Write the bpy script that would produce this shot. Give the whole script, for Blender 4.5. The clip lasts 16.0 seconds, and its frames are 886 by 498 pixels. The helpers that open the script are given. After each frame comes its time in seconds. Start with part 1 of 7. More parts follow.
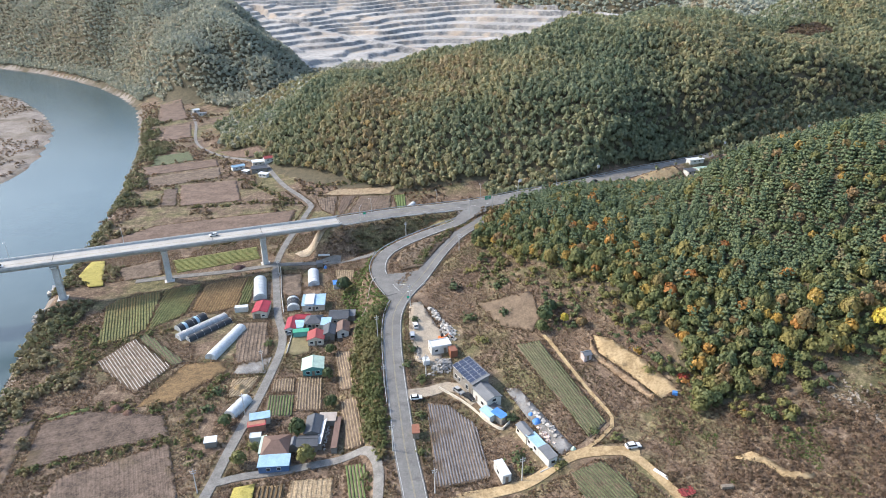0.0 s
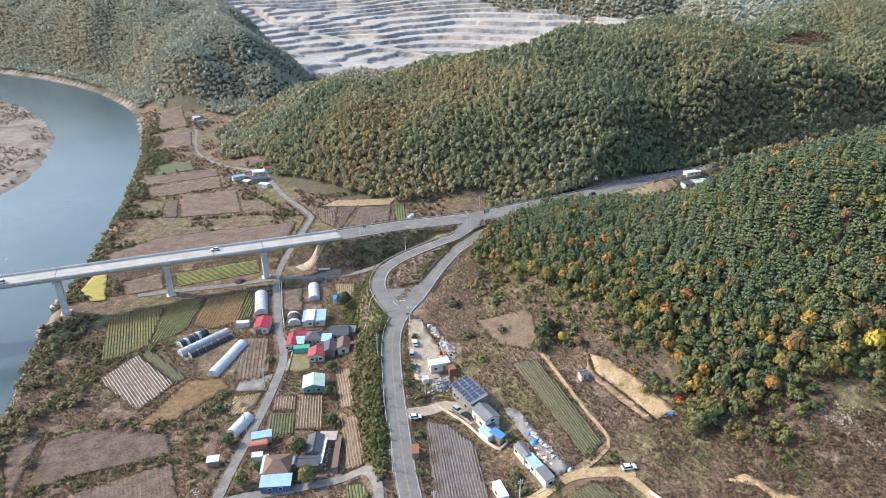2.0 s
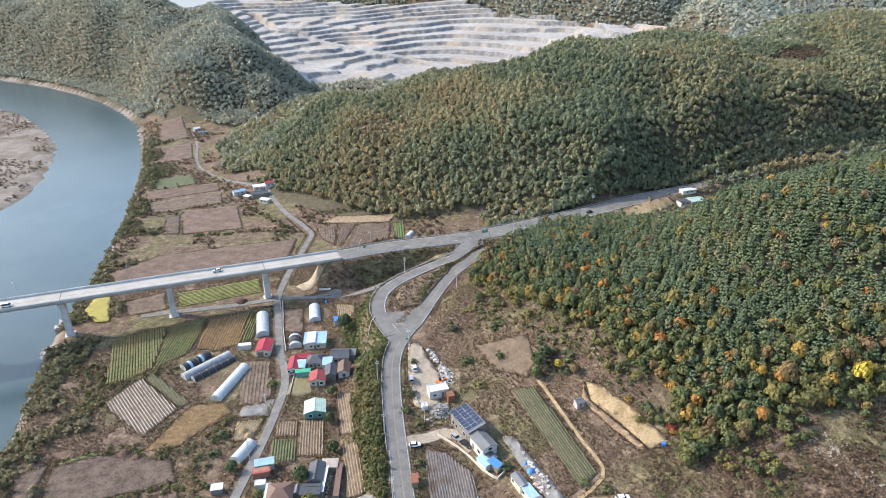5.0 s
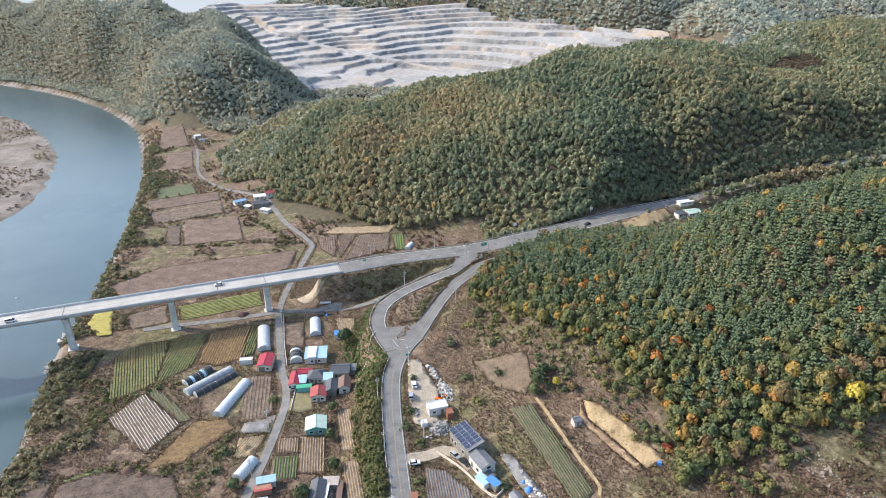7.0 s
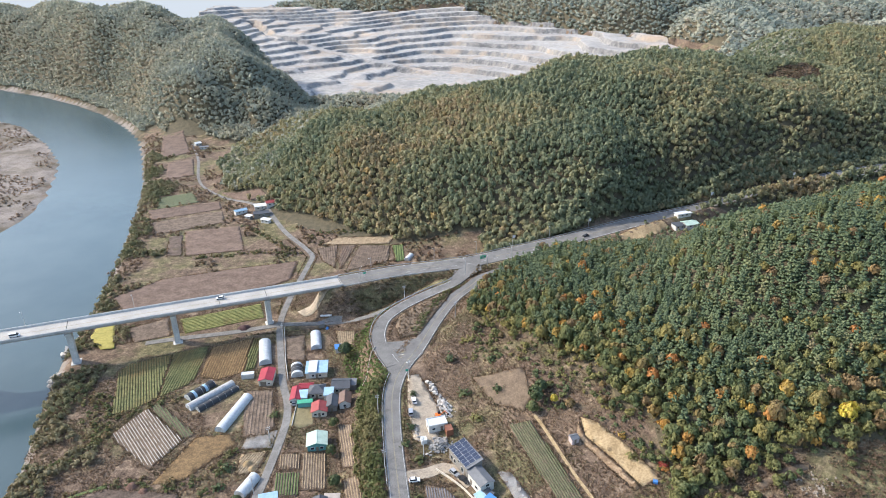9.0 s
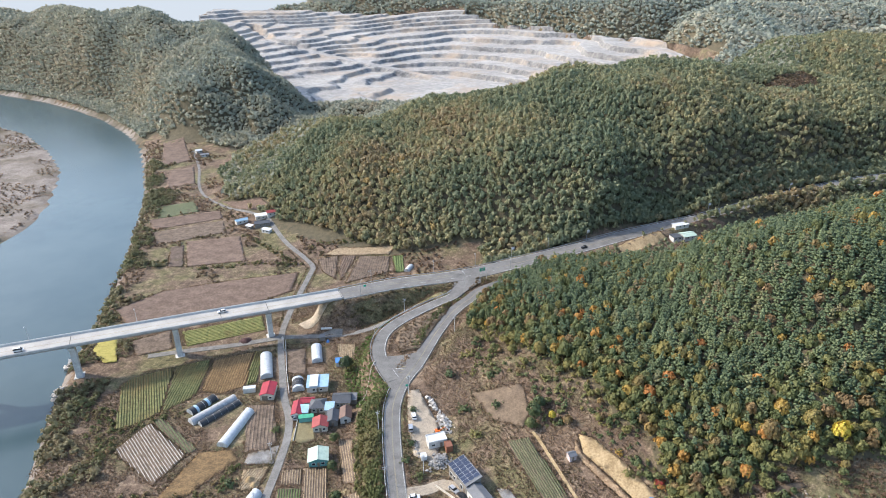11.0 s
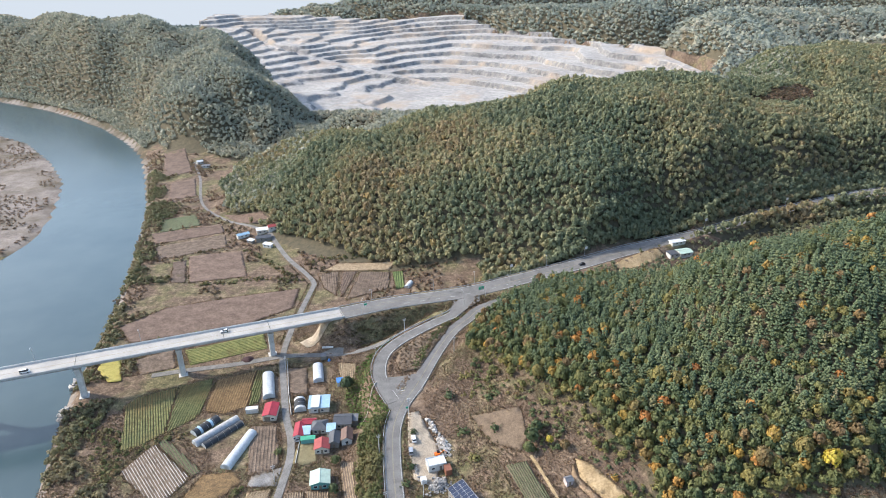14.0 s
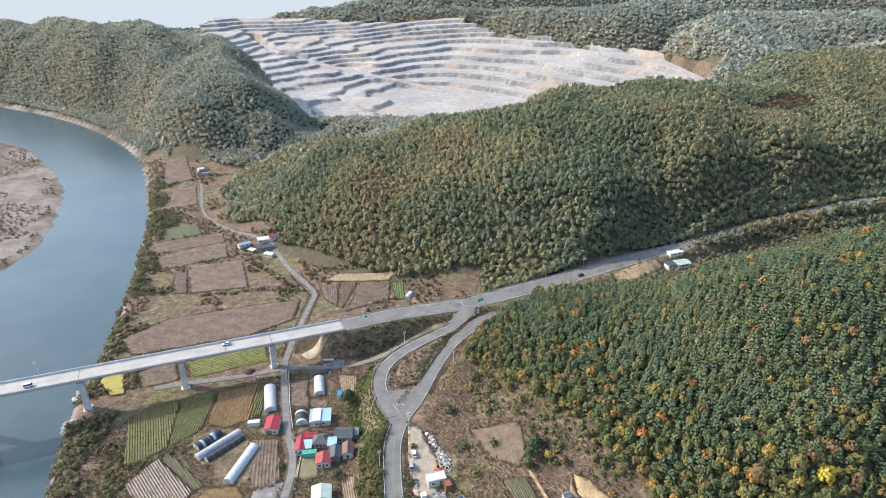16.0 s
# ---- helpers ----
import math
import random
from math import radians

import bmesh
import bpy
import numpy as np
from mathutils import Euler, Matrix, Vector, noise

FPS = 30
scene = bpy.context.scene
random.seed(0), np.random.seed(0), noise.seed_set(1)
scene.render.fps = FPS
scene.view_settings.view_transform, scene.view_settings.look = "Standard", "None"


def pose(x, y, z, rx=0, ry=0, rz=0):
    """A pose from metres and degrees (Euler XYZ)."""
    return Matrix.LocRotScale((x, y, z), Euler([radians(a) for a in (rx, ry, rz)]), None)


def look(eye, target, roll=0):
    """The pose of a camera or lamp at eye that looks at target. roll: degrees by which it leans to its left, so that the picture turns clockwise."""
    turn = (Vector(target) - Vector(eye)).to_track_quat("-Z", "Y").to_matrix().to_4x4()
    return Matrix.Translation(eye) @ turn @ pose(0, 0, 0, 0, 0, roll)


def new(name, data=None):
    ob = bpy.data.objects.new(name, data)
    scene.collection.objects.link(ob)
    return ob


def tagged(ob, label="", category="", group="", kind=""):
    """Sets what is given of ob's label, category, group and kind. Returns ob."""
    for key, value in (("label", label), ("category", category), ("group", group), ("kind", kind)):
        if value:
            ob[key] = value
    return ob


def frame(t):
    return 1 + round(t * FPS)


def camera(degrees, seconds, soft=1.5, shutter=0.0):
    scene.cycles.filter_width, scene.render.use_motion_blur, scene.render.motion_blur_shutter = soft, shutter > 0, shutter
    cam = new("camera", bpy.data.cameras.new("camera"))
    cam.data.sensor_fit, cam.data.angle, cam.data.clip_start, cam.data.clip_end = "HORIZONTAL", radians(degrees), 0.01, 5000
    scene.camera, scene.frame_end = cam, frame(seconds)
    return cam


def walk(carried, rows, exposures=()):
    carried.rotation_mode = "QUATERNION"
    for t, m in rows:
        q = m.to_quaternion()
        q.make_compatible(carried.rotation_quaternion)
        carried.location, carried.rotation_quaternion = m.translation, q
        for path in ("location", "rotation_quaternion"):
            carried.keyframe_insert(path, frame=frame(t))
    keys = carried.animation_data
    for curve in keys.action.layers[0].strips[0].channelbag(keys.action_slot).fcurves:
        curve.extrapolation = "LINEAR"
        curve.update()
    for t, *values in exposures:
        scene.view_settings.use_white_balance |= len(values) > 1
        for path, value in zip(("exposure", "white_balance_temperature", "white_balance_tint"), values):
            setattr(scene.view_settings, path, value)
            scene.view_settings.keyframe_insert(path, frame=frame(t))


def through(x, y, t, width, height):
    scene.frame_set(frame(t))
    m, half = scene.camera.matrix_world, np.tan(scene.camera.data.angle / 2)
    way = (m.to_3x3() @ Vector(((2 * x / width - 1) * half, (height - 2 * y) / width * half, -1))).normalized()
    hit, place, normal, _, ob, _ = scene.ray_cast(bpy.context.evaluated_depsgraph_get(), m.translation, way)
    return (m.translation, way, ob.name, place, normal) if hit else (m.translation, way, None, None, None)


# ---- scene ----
cam = camera(68.0, 16.0, 0.95)
# seconds, eye, yaw, pitch, roll
PATH = [
    (0.0, 0.000, -0.000, 143.000, -0.000, -23.970, -0.806),
    (2.0, 0.055, -0.052, 151.000, -0.090, -23.988, -0.729),
    (4.0, 0.110, -0.104, 159.000, -0.170, -24.004, -0.664),
    (6.0, 0.165, -0.156, 167.000, -0.240, -24.018, -0.610),
    (8.0, 0.220, -0.208, 175.000, -0.300, -24.031, -0.568),
    (10.0, 0.275, -0.260, 183.000, -0.349, -24.042, -0.538),
    (12.0, 0.330, -0.312, 191.000, -0.388, -24.052, -0.519),
    (14.0, 0.384, -0.364, 199.000, -0.416, -24.060, -0.512),
    (16.0, 0.439, -0.416, 207.000, -0.435, -24.066, -0.516),
]
walk(cam, [(t, pose(x, y, z, 90 + pitch, 0, yaw) @ pose(0, 0, 0, 0, 0, roll)) for t, x, y, z, yaw, pitch, roll in PATH])

# ---- sky and sun ----
SUN_UP, SUN_FROM = 36.0, 284.0      # degrees over the horizon; compass direction of the sun, y is north
world = bpy.data.worlds.new("sky")
scene.world = world
world.use_nodes = True
wn = world.node_tree.nodes
sky = wn.new("ShaderNodeTexSky")
sky.sky_type = "NISHITA"
sky.sun_disc = False
sky.sun_elevation, sky.sun_rotation = radians(SUN_UP), radians(SUN_FROM)
sky.air_density, sky.dust_density, sky.ozone_density = 1.2, 2.0, 2.0
world.node_tree.links.new(sky.outputs[0], wn["Background"].inputs[0])
wn["Background"].inputs[1].default_value = 0.165
sun_data = bpy.data.lights.new("sun", "SUN")
sun_data.energy, sun_data.angle, sun_data.color = 2.2, radians(2.0), (1.0, 0.92, 0.815)
sun = new("sun", sun_data)
a, e = radians(SUN_FROM), radians(SUN_UP)
sun.matrix_world = look((0, 0, 0), (-math.sin(a) * math.cos(e), -math.cos(a) * math.cos(e), -math.sin(e)))
sun.location = (-300, 0, 300)
scene.view_settings.exposure = 1.37


# ---- materials ----
def ramp_node(nt, stops, constant=False):
    r = nt.nodes.new("ShaderNodeValToRGB")
    r.color_ramp.interpolation = "CONSTANT" if constant else "LINEAR"
    el = r.color_ramp.elements
    while len(el) < len(stops):
        el.new(0.5)
    for k, (pos, col) in zip(el, stops):
        k.position, k.color = pos, (*col, 1)
    return r


def noise_node(nt, scale, detail=4.0, rough=0.6, vec=None):
    n = nt.nodes.new("ShaderNodeTexNoise")
    n.inputs["Scale"].default_value, n.inputs["Detail"].default_value, n.inputs["Roughness"].default_value = scale, detail, rough
    if vec is None:
        vec = nt.nodes.new("ShaderNodeNewGeometry").outputs["Position"]
    nt.links.new(vec, n.inputs["Vector"])
    return n


def mixed(nt, fac, a, b, mode="MIX"):
    m = nt.nodes.new("ShaderNodeMix")
    m.data_type, m.blend_type = "RGBA", mode
    for sock, v in ((m.inputs["Factor"], fac), (m.inputs["A"], a), (m.inputs["B"], b)):
        if isinstance(v, bpy.types.NodeSocket):
            nt.links.new(v, sock)
        else:
            sock.default_value = (*v, 1) if isinstance(v, tuple) else v
    return m.outputs["Result"]


def surface(name, dark, light, scale=0.6, rough=0.85, fine=6.0, bump=0.3, metal=0.0, patch=None, patch_scale=0.05, patch_at=(0.45, 0.65), spec=0.3, own=0.15, depth=0.05):
    """A matt surface: two tones at two scales, an optional third colour in large patches, a little difference from piece to piece."""
    m = bpy.data.materials.new(name)
    m.use_nodes = True
    nt = m.node_tree
    p = nt.nodes["Principled BSDF"]
    big, small = noise_node(nt, scale, 7.0, 0.7), noise_node(nt, fine, 6.0, 0.75)
    f = mixed(nt, 0.5, big.outputs["Fac"], small.outputs["Fac"])
    r = ramp_node(nt, [(0.41, dark), (0.59, light)])
    nt.links.new(f, r.inputs[0])
    col = r.outputs[0]
    if patch:
        n = noise_node(nt, patch_scale, 5.0, 0.6)
        k = ramp_node(nt, [(patch_at[0], (0, 0, 0)), (patch_at[1], (1, 1, 1))])
        nt.links.new(n.outputs["Fac"], k.inputs[0])
        col = mixed(nt, k.outputs[0], col, mixed(nt, 0.6, patch, r.outputs[0], "OVERLAY"))
    if own:
        info = nt.nodes.new("ShaderNodeObjectInfo")
        hue = nt.nodes.new("ShaderNodeHueSaturation")
        mr = nt.nodes.new("ShaderNodeMapRange")
        mr.inputs["To Min"].default_value, mr.inputs["To Max"].default_value = 1 - own, 1 + own
        nt.links.new(info.outputs["Random"], mr.inputs["Value"])
        nt.links.new(mr.outputs[0], hue.inputs["Value"])
        nt.links.new(col, hue.inputs["Color"])
        col = hue.outputs[0]
    nt.links.new(col, p.inputs["Base Color"])
    p.inputs["Roughness"].default_value, p.inputs["Metallic"].default_value = rough, metal
    p.inputs["Specular IOR Level"].default_value = spec
    if bump:
        b = nt.nodes.new("ShaderNodeBump")
        b.inputs["Strength"].default_value, b.inputs["Distance"].default_value = bump, depth
        nt.links.new(f, b.inputs["Height"])
        nt.links.new(b.outputs[0], p.inputs["Normal"])
    return m


def foliage(name, stops, grain=1.2, through=0.25, haze_sheen=0.0):
    """Leaves: one colour of the palette for each plant, mottled, some light passing through. An optional bluish sheen
    imitates haze on far leaves.
    """
    m = bpy.data.materials.new(name)
    m.use_nodes = True
    nt = m.node_tree
    p = nt.nodes["Principled BSDF"]
    at = nt.nodes.new("ShaderNodeAttribute")
    at.attribute_name = "tint"
    r = ramp_node(nt, stops)
    nt.links.new(at.outputs["Fac"], r.inputs[0])
    n = noise_node(nt, grain, 3.0, 0.7)
    v = ramp_node(nt, [(0.25, (0.68, 0.68, 0.66)), (0.75, (1.35, 1.32, 1.25))])
    nt.links.new(n.outputs["Fac"], v.inputs[0])
    col = mixed(nt, 1.0, r.outputs[0], v.outputs[0], "MULTIPLY")
    nt.links.new(col, p.inputs["Base Color"])
    p.inputs["Roughness"].default_value, p.inputs["Specular IOR Level"].default_value = 0.6, 0.25
    if haze_sheen:
        p.inputs["Sheen Weight"].default_value, p.inputs["Sheen Roughness"].default_value = haze_sheen, 0.7
        p.inputs["Sheen Tint"].default_value = (0.80, 0.88, 1.0, 1)
    t = nt.nodes.new("ShaderNodeBsdfTranslucent")
    nt.links.new(col, t.inputs["Color"])
    mx = nt.nodes.new("ShaderNodeMixShader")
    mx.inputs[0].default_value = through
    nt.links.new(p.outputs[0], mx.inputs[1])
    nt.links.new(t.outputs[0], mx.inputs[2])
    nt.links.new(mx.outputs[0], nt.nodes["Material Output"].inputs["Surface"])
    return m


def plain(name, colour, rough=0.5, metal=0.0, own=0.1):
    """Paint, plastic or metal with faint dirt."""
    dark = tuple(c * 0.82 for c in colour)
    return surface(name, dark, colour, 1.3, rough, 9.0, 0.08, metal, own=own, depth=0.01)


def water_surface():
    m = bpy.data.materials.new("river_water")
    m.use_nodes = True
    nt = m.node_tree
    p = nt.nodes["Principled BSDF"]
    n = noise_node(nt, 0.012, 4.0)
    r = ramp_node(nt, [(0.35, (0.036, 0.062, 0.07)), (0.65, (0.052, 0.08, 0.086))])
    nt.links.new(n.outputs["Fac"], r.inputs[0])
    nt.links.new(r.outputs[0], p.inputs["Base Color"])
    p.inputs["Roughness"].default_value, p.inputs["IOR"].default_value = 0.2, 1.33
    w = noise_node(nt, 0.5, 4.0, 0.6)
    b = nt.nodes.new("ShaderNodeBump")
    b.inputs["Strength"].default_value, b.inputs["Distance"].default_value = 0.3, 0.15
    nt.links.new(w.outputs["Fac"], b.inputs["Height"])
    nt.links.new(b.outputs[0], p.inputs["Normal"])
    return m


def glass_surface(name="window_glass"):
    m = bpy.data.materials.new(name)
    m.use_nodes = True
    p = m.node_tree.nodes["Principled BSDF"]
    p.inputs["Base Color"].default_value = (0.02, 0.025, 0.03, 1)
    p.inputs["Roughness"].default_value = 0.06
    return m


def rock_face():
    """Quarried limestone: broken rock, paler on the flat benches, darker on the steep faces."""
    m = bpy.data.materials.new("quarried_rock")
    m.use_nodes = True
    nt = m.node_tree
    p = nt.nodes["Principled BSDF"]
    geo = nt.nodes.new("ShaderNodeNewGeometry")
    a, b = noise_node(nt, 0.009, 6.0, 0.6), noise_node(nt, 0.10, 8.0, 0.75)
    f = mixed(nt, 0.6, a.outputs["Fac"], b.outputs["Fac"])
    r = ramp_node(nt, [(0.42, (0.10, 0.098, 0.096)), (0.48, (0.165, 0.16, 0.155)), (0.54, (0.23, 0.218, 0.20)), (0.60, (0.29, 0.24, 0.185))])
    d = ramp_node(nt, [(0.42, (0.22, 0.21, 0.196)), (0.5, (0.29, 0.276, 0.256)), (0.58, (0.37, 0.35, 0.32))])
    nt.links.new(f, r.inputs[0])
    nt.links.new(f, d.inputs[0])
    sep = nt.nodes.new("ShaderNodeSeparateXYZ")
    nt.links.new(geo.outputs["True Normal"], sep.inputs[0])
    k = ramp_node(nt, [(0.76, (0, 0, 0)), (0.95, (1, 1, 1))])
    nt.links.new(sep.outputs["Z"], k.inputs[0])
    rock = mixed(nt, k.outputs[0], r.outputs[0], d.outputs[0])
    w = ramp_node(nt, [(0.50, (0, 0, 0)), (0.66, (0.75, 0.75, 0.75))])
    nt.links.new(noise_node(nt, 0.013, 5.0, 0.65).outputs["Fac"], w.inputs[0])
    nt.links.new(mixed(nt, w.outputs[0], rock, (0.33, 0.255, 0.185)), p.inputs["Base Color"])
    p.inputs["Roughness"].default_value = 0.9
    bp = nt.nodes.new("ShaderNodeBump")
    bp.inputs["Strength"].default_value, bp.inputs["Distance"].default_value = 0.7, 3.0
    nt.links.new(b.outputs["Fac"], bp.inputs["Height"])
    nt.links.new(bp.outputs[0], p.inputs["Normal"])
    return m


def rough_land():
    """Dry autumn grassland: tan, brown and olive growth mingled at several sizes, with a rough nap."""
    m = bpy.data.materials.new("dry_grass_ground")
    m.use_nodes = True
    nt = m.node_tree
    p = nt.nodes["Principled BSDF"]
    a, b, c = noise_node(nt, 0.03, 6.0, 0.65), noise_node(nt, 0.22, 8.0, 0.75), noise_node(nt, 1.3, 8.0, 0.8)
    f = mixed(nt, 0.5, b.outputs["Fac"], c.outputs["Fac"])
    r1 = ramp_node(nt, [(0.39, (0.034, 0.023, 0.016)), (0.46, (0.09, 0.062, 0.044)), (0.53, (0.15, 0.106, 0.074)), (0.60, (0.28, 0.213, 0.148))])
    r2 = ramp_node(nt, [(0.39, (0.028, 0.028, 0.014)), (0.46, (0.08, 0.074, 0.036)), (0.53, (0.14, 0.12, 0.062)), (0.60, (0.27, 0.22, 0.125))])
    nt.links.new(f, r1.inputs[0])
    nt.links.new(f, r2.inputs[0])
    k = ramp_node(nt, [(0.47, (0, 0, 0)), (0.6, (1, 1, 1))])
    nt.links.new(a.outputs["Fac"], k.inputs[0])
    nt.links.new(mixed(nt, k.outputs[0], r1.outputs[0], r2.outputs[0]), p.inputs["Base Color"])
    p.inputs["Roughness"].default_value, p.inputs["Specular IOR Level"].default_value = 0.95, 0.2
    bp = nt.nodes.new("ShaderNodeBump")
    bp.inputs["Strength"].default_value, bp.inputs["Distance"].default_value = 0.8, 0.5
    nt.links.new(f, bp.inputs["Height"])
    nt.links.new(bp.outputs[0], p.inputs["Normal"])
    return m


M_GROUND = rough_land()
M_WOODFLOOR = surface("leaf_litter", (0.05, 0.045, 0.028), (0.11, 0.09, 0.055), 0.3, 0.95, 2.0, 0.5, own=0, depth=0.3)
M_SAND = surface("river_sand_and_scrub", (0.12, 0.10, 0.085), (0.25, 0.215, 0.185), 0.06, 0.95, 0.8, 0.5, patch=(0.11, 0.09, 0.05), patch_scale=0.02, own=0, depth=0.3)
M_ROCK = rock_face()
M_WATER = water_surface()
M_GLASS = glass_surface()
M_ASPHALT = surface("worn_asphalt", (0.10, 0.096, 0.09), (0.175, 0.168, 0.158), 0.15, 0.9, 2.0, 0.15, patch=(0.105, 0.102, 0.097), patch_scale=0.12, patch_at=(0.6, 0.75), own=0)
M_CONCRETE = surface("weathered_concrete", (0.30, 0.295, 0.285), (0.48, 0.475, 0.46), 0.2, 0.9, 2.5, 0.15)
M_DECK = surface("pale_concrete_paving", (0.27, 0.255, 0.23), (0.38, 0.36, 0.33), 0.1, 0.9, 2.0, 0.1, own=0)
M_LANE = surface("concrete_lane", (0.105, 0.10, 0.093), (0.205, 0.196, 0.182), 0.3, 0.92, 2.5, 0.2, own=0)
M_DIRT = surface("sandy_dirt", (0.19, 0.132, 0.068), (0.38, 0.285, 0.165), 0.2, 0.95, 1.2, 0.5, own=0, depth=0.2)
M_GRAVEL = surface("grey_gravel", (0.12, 0.117, 0.113), (0.245, 0.238, 0.228), 0.25, 0.95, 2.5, 0.5, patch=(0.19, 0.155, 0.115), patch_scale=0.15, own=0)
M_YARD = surface("crushed_stone_yard", (0.20, 0.165, 0.125), (0.36, 0.305, 0.235), 0.25, 0.95, 2.0, 0.4, own=0)
M_MARK = surface("road_paint", (0.34, 0.34, 0.33), (0.55, 0.55, 0.535), 0.8, 0.7, 6.0, 0.05, own=0)
M_MARKY = surface("yellow_road_paint", (0.20, 0.175, 0.12), (0.31, 0.26, 0.155), 0.8, 0.7, 6.0, 0.05, own=0)
M_STEEL = plain("galvanised_steel", (0.48, 0.50, 0.52), 0.45, 0.6)
M_DARK = plain("dark_rubber", (0.02, 0.02, 0.022), 0.8)
M_BARK = surface("bark", (0.05, 0.04, 0.03), (0.14, 0.11, 0.085), 2.0, 0.95, 10.0, 0.6)


# ---- terrain ----
WATER = -3.6


def smooth(a, b, v):
    u = np.clip((v - a) / (b - a), 0.0, 1.0)
    return u * u * (3 - 2 * u)


def value_noise(x, y, scale, seed=0):
    """Smooth noise between 0 and 1."""
    x, y = np.asarray(x) / scale + seed * 17.3, np.asarray(y) / scale - seed * 9.1
    xi, yi = np.floor(x), np.floor(y)
    fx, fy = x - xi, y - yi
    fx, fy = fx * fx * (3 - 2 * fx), fy * fy * (3 - 2 * fy)

    def h(a, b):
        v = np.sin(a * 127.1 + b * 311.7 + seed * 3.7) * 43758.5453
        return v - np.floor(v)
    return (h(xi, yi) * (1 - fx) + h(xi + 1, yi) * fx) * (1 - fy) + (h(xi, yi + 1) * (1 - fx) + h(xi + 1, yi + 1) * fx) * fy


def along(x, y, pts):
    """Distance to a polyline, the side (+ left), and its further values there."""
    best = np.full(np.shape(x), 1e9)
    side = np.zeros(np.shape(x))
    val = [np.zeros(np.shape(x)) for _ in pts[0][2:]]
    for a, b in zip(pts, pts[1:]):
        ux, uy = b[0] - a[0], b[1] - a[1]
        u = np.clip(((x - a[0]) * ux + (y - a[1]) * uy) / (ux * ux + uy * uy), 0, 1)
        d = np.hypot(x - a[0] - u * ux, y - a[1] - u * uy)
        near = d < best
        best = np.where(near, d, best)
        side = np.where(near, np.sign(ux * (y - a[1]) - uy * (x - a[0])), side)
        val = [np.where(near, p + (q - p) * u, v) for p, q, v in zip(a[2:], b[2:], val)]
    return best, side, *val


def ridge(x, y, pts, power=2.0):
    """Height of a hill over its foot: a crest line (x, y, height, width to the left, to the right) with rounded top and foot."""
    top = np.zeros(np.shape(x))
    for a, b in zip(pts, pts[1:]):
        d, s, z, wl, wr = along(x, y, (a, b))
        u = np.clip(d / np.where(s > 0, wl, wr), 0, 1.3)
        rise = 1 - u ** power
        rise = np.where(rise < 0.1, 0.1 * np.exp((rise - 0.1) / 0.1), rise) * smooth(1.3, 1.05, u)
        top = np.maximum(top, z * rise)
    return top


# river banks
BANK = [(-150, 60, 0), (-165, 200, 0), (-178, 240, 0), (-188, 275, 0), (-197, 325, 0), (-206, 370, 0), (-224, 435, 0), (-243, 503, 0), (-262, 560, 0),
        (-295, 640, 0), (-329, 716, 0), (-371, 777, 0), (-430, 848, 0), (-500, 914, 0), (-570, 970, 0), (-690, 1044, 0), (-900, 1120, 0)]
BAR = [(-900, 900, 0), (-555, 824, 0), (-494, 782, 0), (-421, 699, 0), (-372, 630, 0), (-353, 588, 0), (-326, 518, 0), (-317, 471, 0), (-322, 440, 0), (-345, 380, 0), (-420, 250, 0), (-520, 60, 0)]

# crest lines: x, y, height over the floor, widths of the two flanks
MID = [(-98, 545, 20, 38, 58), (-70, 605, 42, 70, 110), (-18, 622, 58, 130, 189), (60, 612, 66, 150, 223), (154, 605, 91, 160, 243), (215, 620, 91, 160, 193), (285, 630, 89, 150, 218), (360, 660, 65, 150, 185), (452, 800, 93, 150, 220), (640, 900, 85, 200, 200)]
RIGHT = [(12, 262, 3, 40, 40), (40, 285, 7, 50, 57), (75, 292, 16, 70, 73), (130, 288, 18, 70, 130), (190, 282, 50, 88, 103), (300, 268, 84, 118, 150), (460, 250, 108, 140, 150), (700, 240, 122, 170, 150)]
LEFT = [(-205, 715, 10, 50, 40), (-232, 762, 40, 60, 84), (-264, 815, 73, 92, 112), (-316, 900, 84, 90, 122), (-395, 990, 104, 90, 204), (-520, 1090, 106, 110, 190), (-650, 1185, 104, 120, 190), (-900, 1320, 96, 160, 170)]
KNOLL = [(-160, 545, 6, 40, 40), (-172, 590, 14, 40, 55), (-140, 690, 8, 50, 55), (-190, 780, 14, 60, 60)]
SADDLE = [(-120, 745, 10, 50, 60), (-84, 735, 33, 60, 70), (-40, 735, 30, 60, 90), (120, 780, 36, 60, 120), (300, 800, 50, 60, 120)]
FRONT = [(-200, 846, 9, 24, 24), (-120, 846, 12, 24, 26), (-20, 846, 10, 24, 26), (90, 846, 10, 24, 26)]
FARA = [(410, 930, 46, 60, 200), (470, 1100, 64, 60, 230), (505, 1250, 80, 100, 230), (585, 1370, 92, 150, 230), (760, 1500, 80, 170, 230), (980, 1560, 76, 170, 230)]
FARB = [(-100, 1800, 78, 200, 100), (150, 1760, 74, 200, 100), (300, 1620, 84, 200, 150), (430, 1560, 96, 200, 220), (620, 1700, 110, 200, 260), (900, 1900, 120, 260, 260), (1500, 2000, 130, 300, 300)]
FARC = [(-1500, 1900, 14, 260, 240), (-700, 1850, 16, 260, 240), (-480, 1820, 26, 260, 160), (-300, 1840, 70, 260, 160), (-100, 1900, 100, 260, 200), (300, 2050, 120, 260, 240), (900, 2300, 150, 260, 300), (1800, 2400, 160, 300, 300)]

